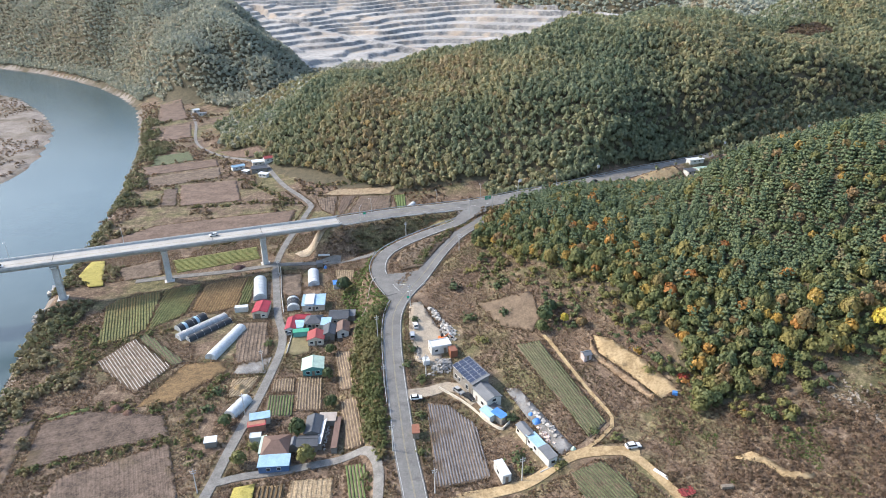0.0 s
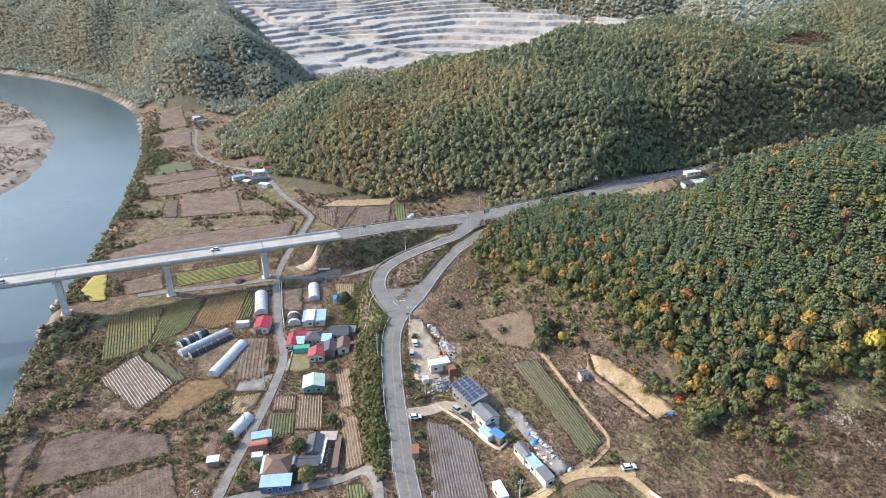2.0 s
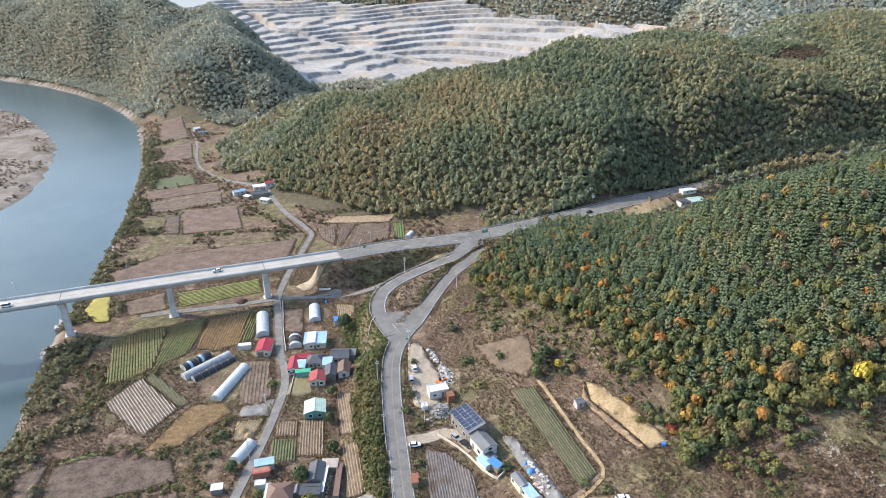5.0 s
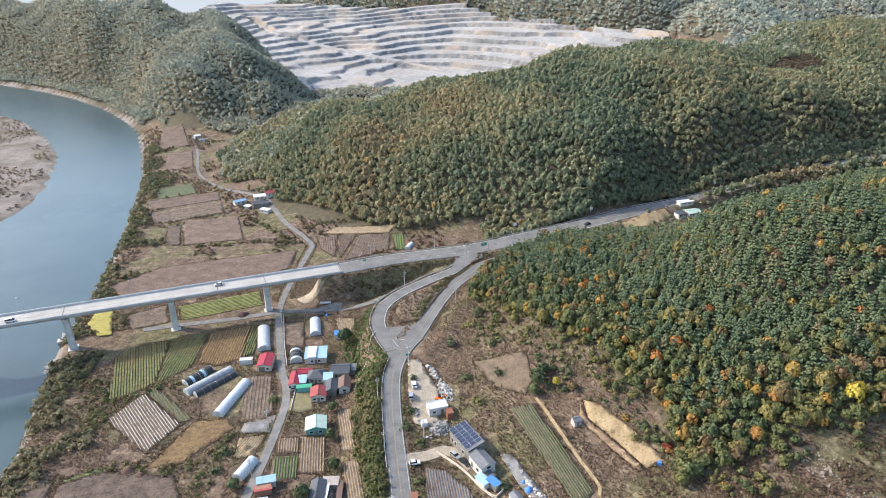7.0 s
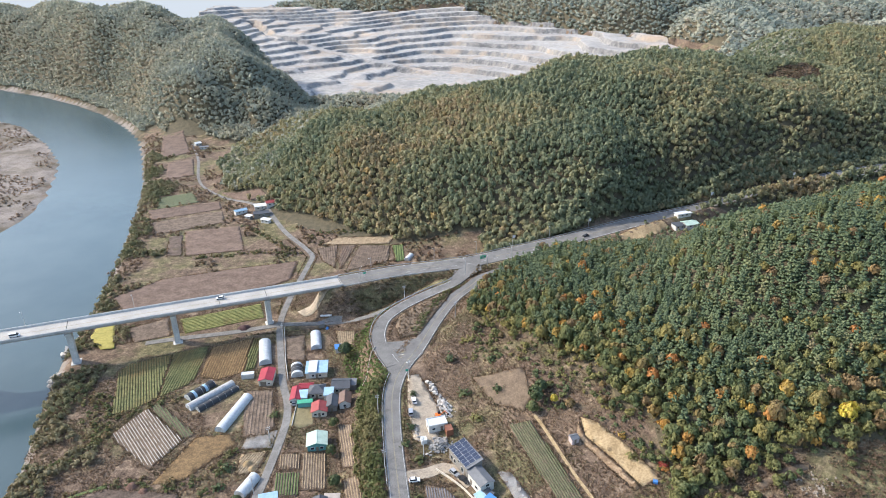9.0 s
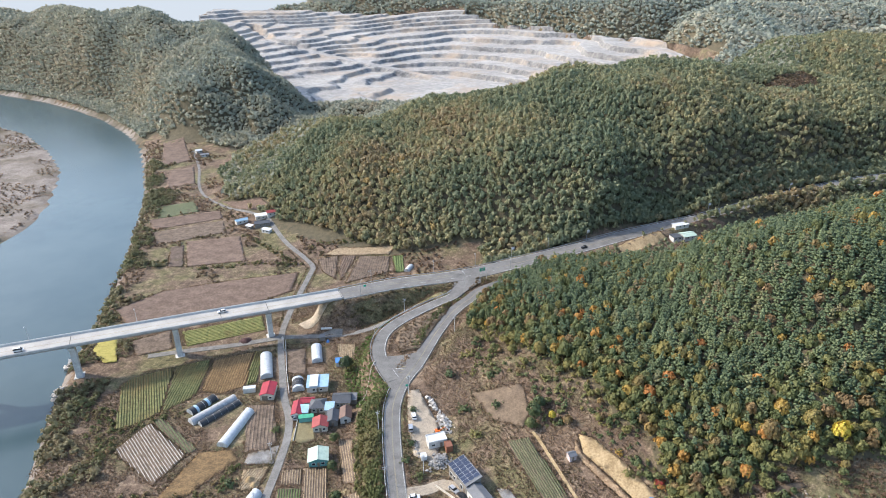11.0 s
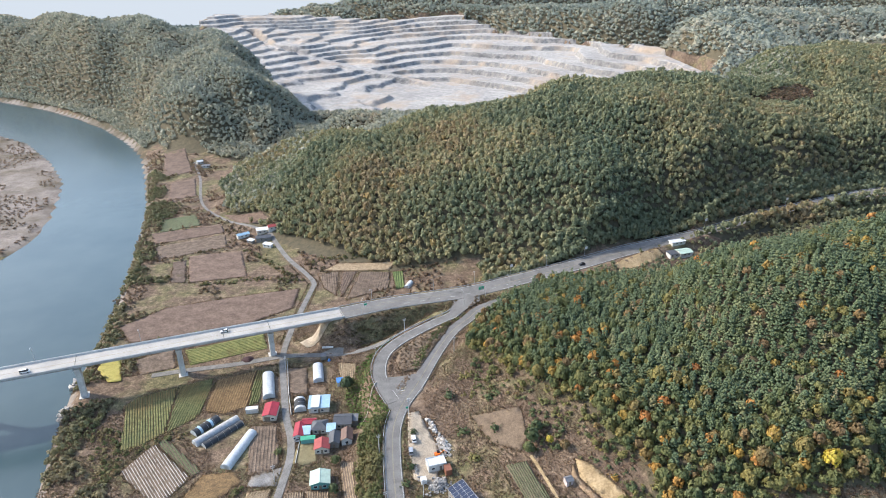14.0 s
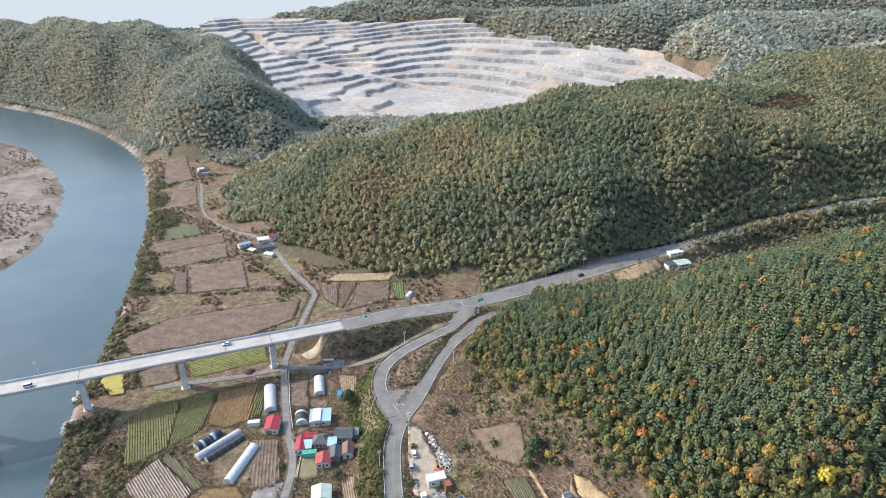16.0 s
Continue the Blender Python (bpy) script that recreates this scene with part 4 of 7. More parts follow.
plot("cut_terrace", [(51.1, 196.5), (52.4, 189.4), (59.2, 178.7), (66.3, 165.6), (64.0, 165.2), (57.5, 176), (52.0, 185.6), (49.6, 191.0)], M_CUTSOIL, "raw brown shelf below the cut bank", category="earth cutting", lift=0.2)


# ---- buildings ----
def paint_of(name, colour, rough=0.55):
    return surface(name, tuple(c * 0.72 for c in colour), colour, 0.5, rough, 5.0, 0.12, own=0.08, depth=0.02)


R_RED = paint_of("red_sheet_roof", (0.29, 0.03, 0.045))
R_MAROON = paint_of("dull_red_roof", (0.30, 0.06, 0.055))
R_BROWN = paint_of("brown_tile_roof", (0.14, 0.085, 0.065))
R_DARK = paint_of("dark_grey_tile_roof", (0.075, 0.08, 0.09))
R_BLUE = paint_of("light_blue_sheet_roof", (0.28, 0.42, 0.53))
R_BRIGHT = paint_of("bright_blue_tarpaulin", (0.06, 0.19, 0.46))
R_PALE = paint_of("pale_green_sheet_roof", (0.38, 0.48, 0.40))
R_GREEN = paint_of("green_awning", (0.07, 0.36, 0.22))
R_WHITE = paint_of("white_sheet_roof", (0.56, 0.57, 0.575))
R_GREY = paint_of("grey_sheet_roof", (0.15, 0.155, 0.165))
R_RUST = paint_of("rusty_brown_sheet", (0.24, 0.10, 0.06))
W_WHITE = paint_of("white_plaster", (0.52, 0.51, 0.48), 0.85)
W_CREAM = paint_of("cream_plaster", (0.52, 0.47, 0.39), 0.85)
W_GREY = paint_of("grey_brown_siding", (0.20, 0.185, 0.165), 0.8)
W_BRICK = paint_of("reddish_brick", (0.30, 0.16, 0.11), 0.9)
W_TEAL = paint_of("teal_painted_wall", (0.10, 0.28, 0.27), 0.8)
W_BLUE = paint_of("deep_blue_wall", (0.06, 0.11, 0.22), 0.8)
W_PINK = paint_of("pinkish_board_wall", (0.48, 0.40, 0.39), 0.8)
M_FILMGREY = surface("greenhouse_film", (0.36, 0.385, 0.41), (0.52, 0.545, 0.57), 0.6, 0.35, 4.0, 0.15, own=0.05, spec=0.5)
M_FILMWHITE = surface("bright_greenhouse_film", (0.33, 0.35, 0.355), (0.50, 0.52, 0.525), 0.6, 0.35, 4.0, 0.15, own=0.05, spec=0.5)
M_NET = surface("dull_grey_shade_cloth", (0.22, 0.22, 0.22), (0.38, 0.38, 0.38), 0.7, 0.7, 5.0, 0.2, own=0.05)
M_NETBLACK = surface("black_shade_cloth", (0.018, 0.02, 0.025), (0.045, 0.05, 0.055), 0.7, 0.7, 5.0, 0.2, own=0.05)
M_PANEL = plain("solar_cell_glass", (0.035, 0.045, 0.075), 0.12)
M_WOOD = surface("weathered_timber", (0.10, 0.08, 0.06), (0.22, 0.18, 0.14), 1.5, 0.9, 9.0, 0.4)

FOOTPRINTS = []


def house(x, y, rz, w, d, h, roof, roof_material, wall_material, label, rise=1.4, ridge_along="x", over=0.45, windows=(), doors=(), name="house", lift=0.0, category="house", group=""):
    """A house with its front at -y. roof: gable, mono, flat or hip. windows, doors: (side, place, sill, width, height)."""
    c, s = math.cos(radians(rz)), math.sin(radians(rz))
    corners = [(x + a * w / 2 * c - b * d / 2 * s, y + a * w / 2 * s + b * d / 2 * c) for a in (-1, 1) for b in (-1, 1)]
    low = min(ground_at(*q) for q in corners) - 0.25
    top = sum(ground_at(*q) for q in corners) / 4
    base = top - low
    t = thing(name, pose(x, y, low, 0, 0, rz), label, category, group)
    FOOTPRINTS.append((x, y, math.hypot(w, d) / 2))
    h = h + base + lift
    wall = Shape().box(0, 0, 0, w, d, h)
    W2, D2 = w / 2 + over, d / 2 + over
    k = over * rise / ((d if ridge_along == "x" else w) / 2)
    th = 0.16
    if roof == "gable":
        if ridge_along == "x":
            prof = [(-D2, h - k), (0, h + rise), (D2, h - k)]
            v = [(sx * W2, py, pz + dz) for sx in (-1, 1) for dz in (0, th) for py, pz in prof]
            wall.add([(sx * w / 2, py, pz) for sx in (-1, 1) for py, pz in ((-d / 2, h), (0, h + rise), (d / 2, h))], [(2, 1, 0), (3, 4, 5)])
        else:
            prof = [(-W2, h - k), (0, h + rise), (W2, h - k)]
            v = [(px, sy * D2, pz + dz) for sy in (-1, 1) for dz in (0, th) for px, pz in prof]
            wall.add([(px, sy * d / 2, pz) for sy in (-1, 1) for px, pz in ((-w / 2, h), (0, h + rise), (w / 2, h))], [(0, 1, 2), (5, 4, 3)])
        f = [(3, 4, 10, 9), (4, 5, 11, 10), (0, 6, 7, 1), (1, 7, 8, 2), (0, 1, 4, 3), (1, 2, 5, 4), (6, 9, 10, 7), (7, 10, 11, 8), (0, 3, 9, 6), (2, 8, 11, 5)]
        cover = Shape().add(v, f)
        ridge_cap = Shape().box(0, 0, h + rise + th - 0.03, 2 * W2 if ridge_along == "x" else 0.3, 0.3 if ridge_along == "x" else 2 * D2, 0.1)
    elif roof == "hip":
        q = min(W2, D2) * 0.75
        a, b = (W2 - q, 0) if ridge_along == "x" else (0, D2 - q)
        v = [(-W2, -D2, h), (W2, -D2, h), (W2, D2, h), (-W2, D2, h), (-a, -b, h + rise), (a, b, h + rise), (-W2, -D2, h - th), (W2, -D2, h - th), (W2, D2, h - th), (-W2, D2, h - th)]
        if ridge_along == "x":
            f = [(0, 1, 5, 4), (1, 2, 5), (2, 3, 4, 5), (3, 0, 4)]
        else:
            f = [(0, 1, 4), (1, 2, 5, 4), (2, 3, 5), (3, 0, 4, 5)]
        cover = Shape().add(v, f + [(9, 8, 7, 6), (0, 6, 7, 1), (1, 7, 8, 2), (2, 8, 9, 3), (3, 9, 6, 0)])
        ridge_cap = None
    elif roof == "mono":
        v = [(sx * W2, sy * D2, h + (rise if sx > 0 else 0) * (ridge_along == "y") + (rise if sy > 0 else 0) * (ridge_along == "x") + dz) for dz in (0, th) for sx, sy in ((-1, -1), (1, -1), (1, 1), (-1, 1))]
        cover = Shape().add(v, [(3, 2, 1, 0), (4, 5, 6, 7), (0, 1, 5, 4), (1, 2, 6, 5), (2, 3, 7, 6), (3, 0, 4, 7)])
        wall.add([(sx * w / 2, sy * d / 2, h + (rise if sx > 0 else 0) * (ridge_along == "y") + (rise if sy > 0 else 0) * (ridge_along == "x") - 0.01) for sx, sy in ((-1, -1), (1, -1), (1, 1), (-1, 1))] + [(sx * w / 2, sy * d / 2, h - 0.05) for sx, sy in ((-1, -1), (1, -1), (1, 1), (-1, 1))], [(0, 1, 2, 3), (4, 5, 1, 0), (5, 6, 2, 1), (6, 7, 3, 2), (7, 4, 0, 3)])
        ridge_cap = None
    else:
        cover = Shape().box(0, 0, h, w + 2 * over, d + 2 * over, 0.22)
        ridge_cap = None
        for a, b, sx, sy in ((0, -1, w + 2 * over, 0.18), (0, 1, w + 2 * over, 0.18), (-1, 0, 0.18, d + 2 * over - 0.36), (1, 0, 0.18, d + 2 * over - 0.36)):
            cover.box(a * (w / 2 + over - 0.09), b * (d / 2 + over - 0.09), h + 0.22, sx, sy, rise)
    part("wall", wall, wall_material, t)
    r = part("roof", cover, roof_material, t)
    if ridge_cap:
        part("ridge_cap", ridge_cap, roof_material, r)
    for items, nm in ((windows, "window"), (doors, "door")):
        for side, place, sill, ww, hh in items:
            z = base + lift + sill
            vertical = side in ("front", "back")
            o = {"front": (place, -d / 2), "back": (place, d / 2), "west": (-w / 2, place), "east": (w / 2, place)}[side]
            fr = Shape().box(o[0], o[1], z, ww if vertical else 0.16, 0.16 if vertical else ww, hh)
            f = part(nm, fr, R_WHITE if nm == "window" else M_WOOD, t)
            if nm == "window":
                part("pane", Shape().box(o[0], o[1], z + 0.1, (ww - 0.2) if vertical else 0.2, 0.2 if vertical else (ww - 0.2), hh - 0.2), M_GLASS, f)
    return t


def tunnel(x, y, axis, length, width, tall, material, end_material, label, bands=()):
    """A plastic-covered tunnel greenhouse; axis: direction of its length in degrees. bands: (place, width, material) of cloth strips."""
    t = thing("greenhouse", pose(x, y, ground_at(x, y) - 0.1, 0, 0, axis), label, "greenhouse", "tunnel greenhouses")
    FOOTPRINTS.append((x, y, length / 2))
    n, h = 12, length / 2
    arc = [(width / 2 * math.cos(math.pi * i / n) * (1.0 if 0 < i < n else 1.0), tall * (math.sin(math.pi * i / n) ** 0.75)) for i in range(n + 1)]

    def hood(a, b, grow_by):
        s = Shape()
        m = max(2, int((b - a) / 1.5))
        v = []
        for j in range(m + 1):
            u = a + (b - a) * j / m
            sag = 0.0 if j % 2 == 0 else -0.05
            v += [(u, py * (1 + grow_by), pz * (1 + grow_by) + sag * (pz > 0.3)) for py, pz in arc]
        s.add(v, [(j * (n + 1) + i, (j + 1) * (n + 1) + i, (j + 1) * (n + 1) + i + 1, j * (n + 1) + i + 1) for j in range(m) for i in range(n)])
        return s
    part("cover", hood(-h, h, 0.0), material, t, smooth_it=True)
    for a in (-h, h):
        part("end_wall", Shape().add([(a, py, pz) for py, pz in arc], [tuple(range(n + 1)) if a < 0 else tuple(range(n, -1, -1))]), end_material, t)
        part("door", Shape().box(a, 0, 0, 0.12, 1.4, 1.9), M_STEEL, t)
    for j in range(int(length / 3) + 1):
        u = -h + length * j / int(length / 3)
        hoop = Shape()
        for (p0, z0), (p1, z1) in zip(arc, arc[1:]):
            hoop.tube((u, p0 * 1.01, z0 * 1.01), (u, p1 * 1.01, z1 * 1.01), 0.04, n=4)
        part("hoop", hoop, M_STEEL, t)
    for place, wide, mat in bands:
        part("cloth_band", hood(place - wide / 2, place + wide / 2, 0.02), mat, t)
    return t


WIN = (("front", -1.6, 0.9, 1.3, 1.1), ("front", 1.6, 0.9, 1.3, 1.1), ("west", 0.0, 0.9, 1.2, 1.1))
DOOR = (("front", 0.1, 0.05, 0.95, 2.0),)

# village
house(-79.8, 252.9, 3, 6.2, 9.5, 3.0, "gable", R_RED, W_CREAM, "farm shed with a bright red sheet roof beside the street", 0.9, "y", 0.3, (("front", 1.5, 0.9, 1.3, 1.0),), (("front", -1.0, 0.05, 2.6, 2.3),), name="shed", category="shed")
tunnel(-86.3, 275.3, 104, 20, 6.0, 3.2, M_FILMWHITE, M_FILMWHITE, "long white plastic tunnel greenhouse beside the street")
tunnel(-62.8, 285.0, 101, 14.5, 5.4, 2.9, M_FILMGREY, M_FILMGREY, "grey-white plastic tunnel greenhouse behind the plots")
tunnel(-67.2, 258.3, 103, 8.5, 5.6, 3.2, M_FILMWHITE, M_FILMWHITE, "short tunnel greenhouse under a black shade cloth", ((0, 5.4, M_NETBLACK),))
tunnel(-102.3, 241.4, 50, 22.5, 4.2, 2.6, M_NET, M_FILMGREY, "long tunnel greenhouse with dull grey cloth cover")
tunnel(-98.6, 239.0, 50, 20, 3.4, 2.0, M_NETBLACK, M_FILMWHITE, "low tunnel greenhouse with black cloth cover")
tunnel(-108.4, 245.2, 55, 13.5, 4.6, 2.5, M_NETBLACK, M_FILMWHITE, "black-covered tunnel greenhouse with two pale blue bands", ((-3.6, 1.3, R_BLUE), (2.2, 1.3, R_BLUE)))
tunnel(-88.3, 228.4, 76, 23.5, 4.8, 2.6, M_FILMWHITE, M_FILMWHITE, "long pale plastic tunnel greenhouse beside a dark plot")
tunnel(-71.4, 185.4, 70, 10, 4.6, 2.7, M_FILMWHITE, M_FILMWHITE, "small white plastic tunnel greenhouse beside the street")
house(-57.6, 257.4, 5, 9.6, 8.6, 2.9, "mono", R_BLUE, W_CREAM, "low house with light blue sheet roof", 0.7, "x", 0.35, WIN, DOOR)
house(-59.3, 257.0, 5, 3.6, 8.2, 3.55, "mono", R_WHITE, W_WHITE, "white-roofed annex of the blue house", 0.6, "x", 0.2, name="annex", category="annex")
house(-63.5, 238.1, 4, 4.2, 9.0, 2.7, "gable", R_RED, W_WHITE, "red-roofed house wing on the street", 0.8, "y", 0.35, WIN[:1], DOOR)
house(-60.0, 243.6, 4, 6.0, 3.6, 2.7, "gable", R_RED, W_CREAM, "red-roofed rear wing between village houses", 0.8, "x", 0.3, name="house")
house(-60.3, 237.2, 4, 3.6, 5.2, 2.5, "mono", R_BLUE, W_CREAM, "courtyard roof of pale blue sheet", 0.5, "x", 0.2, name="annex", category="annex")
house(-58.6, 232.2, 8, 6.2, 1.8, 2.3, "mono", R_GREEN, W_TEAL, "narrow green awning roof before the courtyard", 0.5, "x", 0.15, name="awning", category="awning")
house(-54.7, 240.6, 4, 6.2, 6.0, 2.9, "hip", R_DARK, W_CREAM, "old house with dark grey tiled hip roof", 1.7, "x", 0.6, WIN, DOOR)
h7 = house(-51.6, 227.6, 6, 6.2, 6.2, 2.8, "gable", R_MAROON, W_CREAM, "village house with red roof and solar panels", 1.2, "y", 0.45, WIN[:2], DOOR)
house(-49.2, 238.3, 4, 3.8, 5.0, 2.8, "mono", R_BLUE, W_WHITE, "small store with light blue sheet roof", 0.5, "x", 0.25, name="annex", category="annex")
house(-46.8, 231.7, 4, 4.4, 7.4, 2.8, "gable", R_DARK, W_GREY, "dark grey roofed house in the village", 1.1, "y", 0.4, WIN[2:], DOOR)
house(-44.5, 244.2, 2, 7.4, 6.8, 3.0, "gable", R_DARK, W_CREAM, "house with dark grey tiled gable roof", 1.5, "x", 0.5, WIN, DOOR)
house(-41.4, 233.3, 5, 4.6, 7.2, 2.9, "gable", R_BROWN, W_WHITE, "house with red-brown roof and white gable", 1.2, "y", 0.4, (("front", 0, 0.9, 1.4, 1.1), ("west", 1, 0.9, 1.3, 1.1)), DOOR)
house(-39.6, 245.2, 2, 3.4, 4.4, 2.5, "mono", R_GREY, W_GREY, "grey lean-to shed beside the tiled house", 0.5, "x", 0.2, name="shed", category="shed")
house(-49.2, 207.2, 8, 7.4, 7.2, 3.0, "gable", R_PALE, W_TEAL, "house with pale green sheet gable roof", 1.1, "y", 0.5, (("front", -1.8, 0.9, 1.5, 1.2), ("front", 1.8, 0.9, 1.5, 1.2), ("west", 0, 0.9, 1.3, 1.1)), DOOR)
house(-89.5, 255.4, 8, 5.6, 2.4, 2.2, "flat", R_WHITE, W_WHITE, "white storage container behind the shed", 0.05, "x", 0.02, name="container", category="container")
house(-50.2, 275.5, 12, 3.0, 3.6, 2.4, "mono", R_BRIGHT, W_WHITE, "white hut with bright blue tarpaulin roof", 0.4, "x", 0.2, name="hut", category="hut")
house(-62.2, 295.8 + 3.6, 10, 3.0, 2.4, 2.2, "mono", R_GREY, W_GREY, "small grey shed at the greenhouse end", 0.4, "x", 0.2, name="shed", category="shed")

# southern farm houses
house(-61.7, 177.4, 14, 6.2, 2.6, 2.7, "mono", R_BLUE, W_CREAM, "small house with light blue sheet roof", 0.5, "x", 0.3, WIN[:1], DOOR)
house(-62.0, 174.2, 14, 5.4, 3.0, 2.5, "mono", R_MAROON, W_BRICK, "low front building with dull maroon roof", -0.5, "x", 0.3, name="annex", category="annex")
house(-53.0, 162.7, 6, 7.4, 8.2, 3.0, "hip", R_BROWN, W_CREAM, "farmhouse with brown tiled hip roof", 2.0, "x", 0.6, WIN, DOOR)
house(-57.4, 163.4, 6, 1.5, 8.0, 2.5, "mono", R_PALE, W_TEAL, "narrow teal lean-to along the farmhouse", 0.3, "y", 0.15, name="annex", category="annex")
house(-52.0, 155.9, 4, 9.0, 4.4, 2.6, "mono", R_BLUE, W_BLUE, "flat light blue roofed shed with deep blue front", 0.4, "x", 0.3, WIN[:2], (), name="shed", category="shed")
house(-60.9, 168.2, 8, 3.4, 2.4, 2.3, "flat", R_WHITE, W_WHITE, "small white box shed beside the farmhouse", 0.1, "x", 0.1, name="shed", category="shed")
house(-42.8, 171.9, 2, 4.6, 8.4, 3.0, "gable", R_DARK, W_GREY, "long dark grey roofed farm building", 1.0, "y", 0.4, WIN[2:], DOOR)
house(-43.4, 164.6, 2, 6.0, 4.6, 2.6, "gable", R_DARK, W_GREY, "dark low barn beside the tree", 0.9, "x", 0.4, (), DOOR, name="barn", category="barn")
house(-47.9, 164.4, 2, 2.4, 3.4, 2.4, "gable", R_GREY, W_GREY, "small grey gabled shed", 0.7, "y", 0.25, name="shed", category="shed")
house(-38.9, 176.2, 0, 5.2, 3.4, 2.4, "mono", paint_of("faded_tan_roof", (0.34, 0.29, 0.25)), W_GREY, "shed with faded tan roof behind the garden", 0.4, "x", 0.3, name="shed", category="shed")
house(-39.9, 169.4, 0, 1.6, 12.5, 2.3, "mono", R_WHITE, W_GREY, "long narrow white-roofed shelter", 0.3, "y", 0.1, name="shelter", category="shelter")
house(-35.1, 168.9, 2, 1.8, 15.0, 1.9, "mono", R_BROWN, W_GREY, "long low brown shed along the garden", 0.3, "y", 0.1, name="shelter", category="shelter")
house(-75.0, 167.0, 10, 3.6, 2.4, 2.2, "mono", R_WHITE, W_GREY, "white canopy shelter beside the street", 0.3, "x", 0.2, name="shelter", category="shelter")

# eastern terrace
house(-1.7, 205.3, 16, 7.4, 4.6, 2.9, "flat", R_WHITE, W_WHITE, "white flat-roofed workshop in the stone yard", 0.25, "x", 0.1, (("front", -1.8, 1.0, 1.4, 1.0), ("west", 0, 1.0, 1.2, 1.0)), (("front", 1.4, 0.05, 1.0, 2.1),), name="workshop", category="workshop")
house(3.0, 202.0, 16, 2.6, 3.6, 2.5, "flat", R_RUST, R_RUST, "rust-brown container beside the white workshop", 0.05, "x", 0.02, name="container", category="container")
solar = house(8.7, 185.2, -61, 12.6, 6.2, 4.6, "mono", R_GREY, W_GREY, "two-storey grey-brown house with rooftop solar panels", 1.6, "x", 0.35, (("front", -4.4, 0.8, 1.4, 1.6), ("front", -2.2, 0.8, 1.2, 1.6), ("front", 2.8, 0.8, 1.5, 1.7), ("west", 0, 3.2, 1.4, 1.1), ("front", 0.4, 3.0, 1.2, 1.0)), (("front", 4.6, 0.05, 1.1, 2.1),))
house(13.6, 175.4, -61, 8.4, 5.4, 4.0, "gable", R_GREY, W_WHITE, "white house wing with grey gable roof", 1.0, "x", 0.35, (("east", 0, 0.8, 2.0, 1.6), ("east", 0, 2.9, 1.6, 1.1), ("front", 1.5, 0.9, 1.6, 1.2)), (("front", -2, 0.05, 1.0, 2.0),))
house(13.5, 168.1, -55, 4.8, 2.6, 2.4, "mono", R_BLUE, W_WHITE, "small outbuilding with blue sheet roof", 0.4, "x", 0.25, name="shed", category="shed")
house(16.9, 166.6, -50, 4.6, 2.4, 2.3, "mono", R_BRIGHT, W_GREY, "shed under bright blue tarpaulin roof", 0.4, "x", 0.2, name="shed", category="shed")
house(15.9, 169.6, -50, 3.2, 2.2, 2.2, "mono", R_DARK, W_GREY, "dark lean-to behind the house wing", 0.4, "x", 0.2, name="shed", category="shed")
house(24.0, 158.2, -66, 6.0, 3.0, 2.5, "gable", R_GREY, W_CREAM, "grey-roofed cabin in a row of sheds", 0.6, "x", 0.2, WIN[:1], (), name="cabin", category="cabin", group="row of cabins")
house(26.6, 153.2, -64, 6.2, 2.9, 2.5, "flat", R_BLUE, W_WHITE, "pale blue roofed cabin in a row of sheds", 0.06, "x", 0.15, WIN[:2], (), name="cabin", category="cabin", group="row of cabins")
house(29.2, 147.8, -66, 5.4, 2.9, 2.6, "mono", R_GREY, W_WHITE, "white cabin with grey roof at the row's end", 0.4, "x", 0.15, (("east", 0, 0.9, 1.4, 1.1),), (), name="cabin", category="cabin", group="row of cabins")
house(16.0, 145.0, -72, 6.6, 2.6, 2.5, "flat", R_WHITE, W_WHITE, "white office container on the slope", 0.05, "x", 0.03, (("front", 0, 1.0, 1.6, 1.0),), (("east", 0, 0.05, 0.9, 2.0),), name="container", category="container")
house(48.0, 188.5, 18, 2.7, 2.6, 2.1, "gable", R_GREY, W_PINK, "small pinkish hut with grey gable roof", 0.7, "x", 0.25, (), (("front", 0, 0.05, 0.8, 1.8),), name="hut", category="hut")
house(-9.2, 162.5, 5, 2.0, 3.6, 2.2, "mono", R_RUST, M_WOOD, "weathered brown shelter beside the road", 0.3, "x", 0.2, name="shelter", category="shelter")
house(-6.6, 197.8, 12, 2.2, 2.4, 1.6, "flat", R_WHITE, R_WHITE, "low white storage box in the yard", 0.05, "x", 0.02, name="container", category="container")

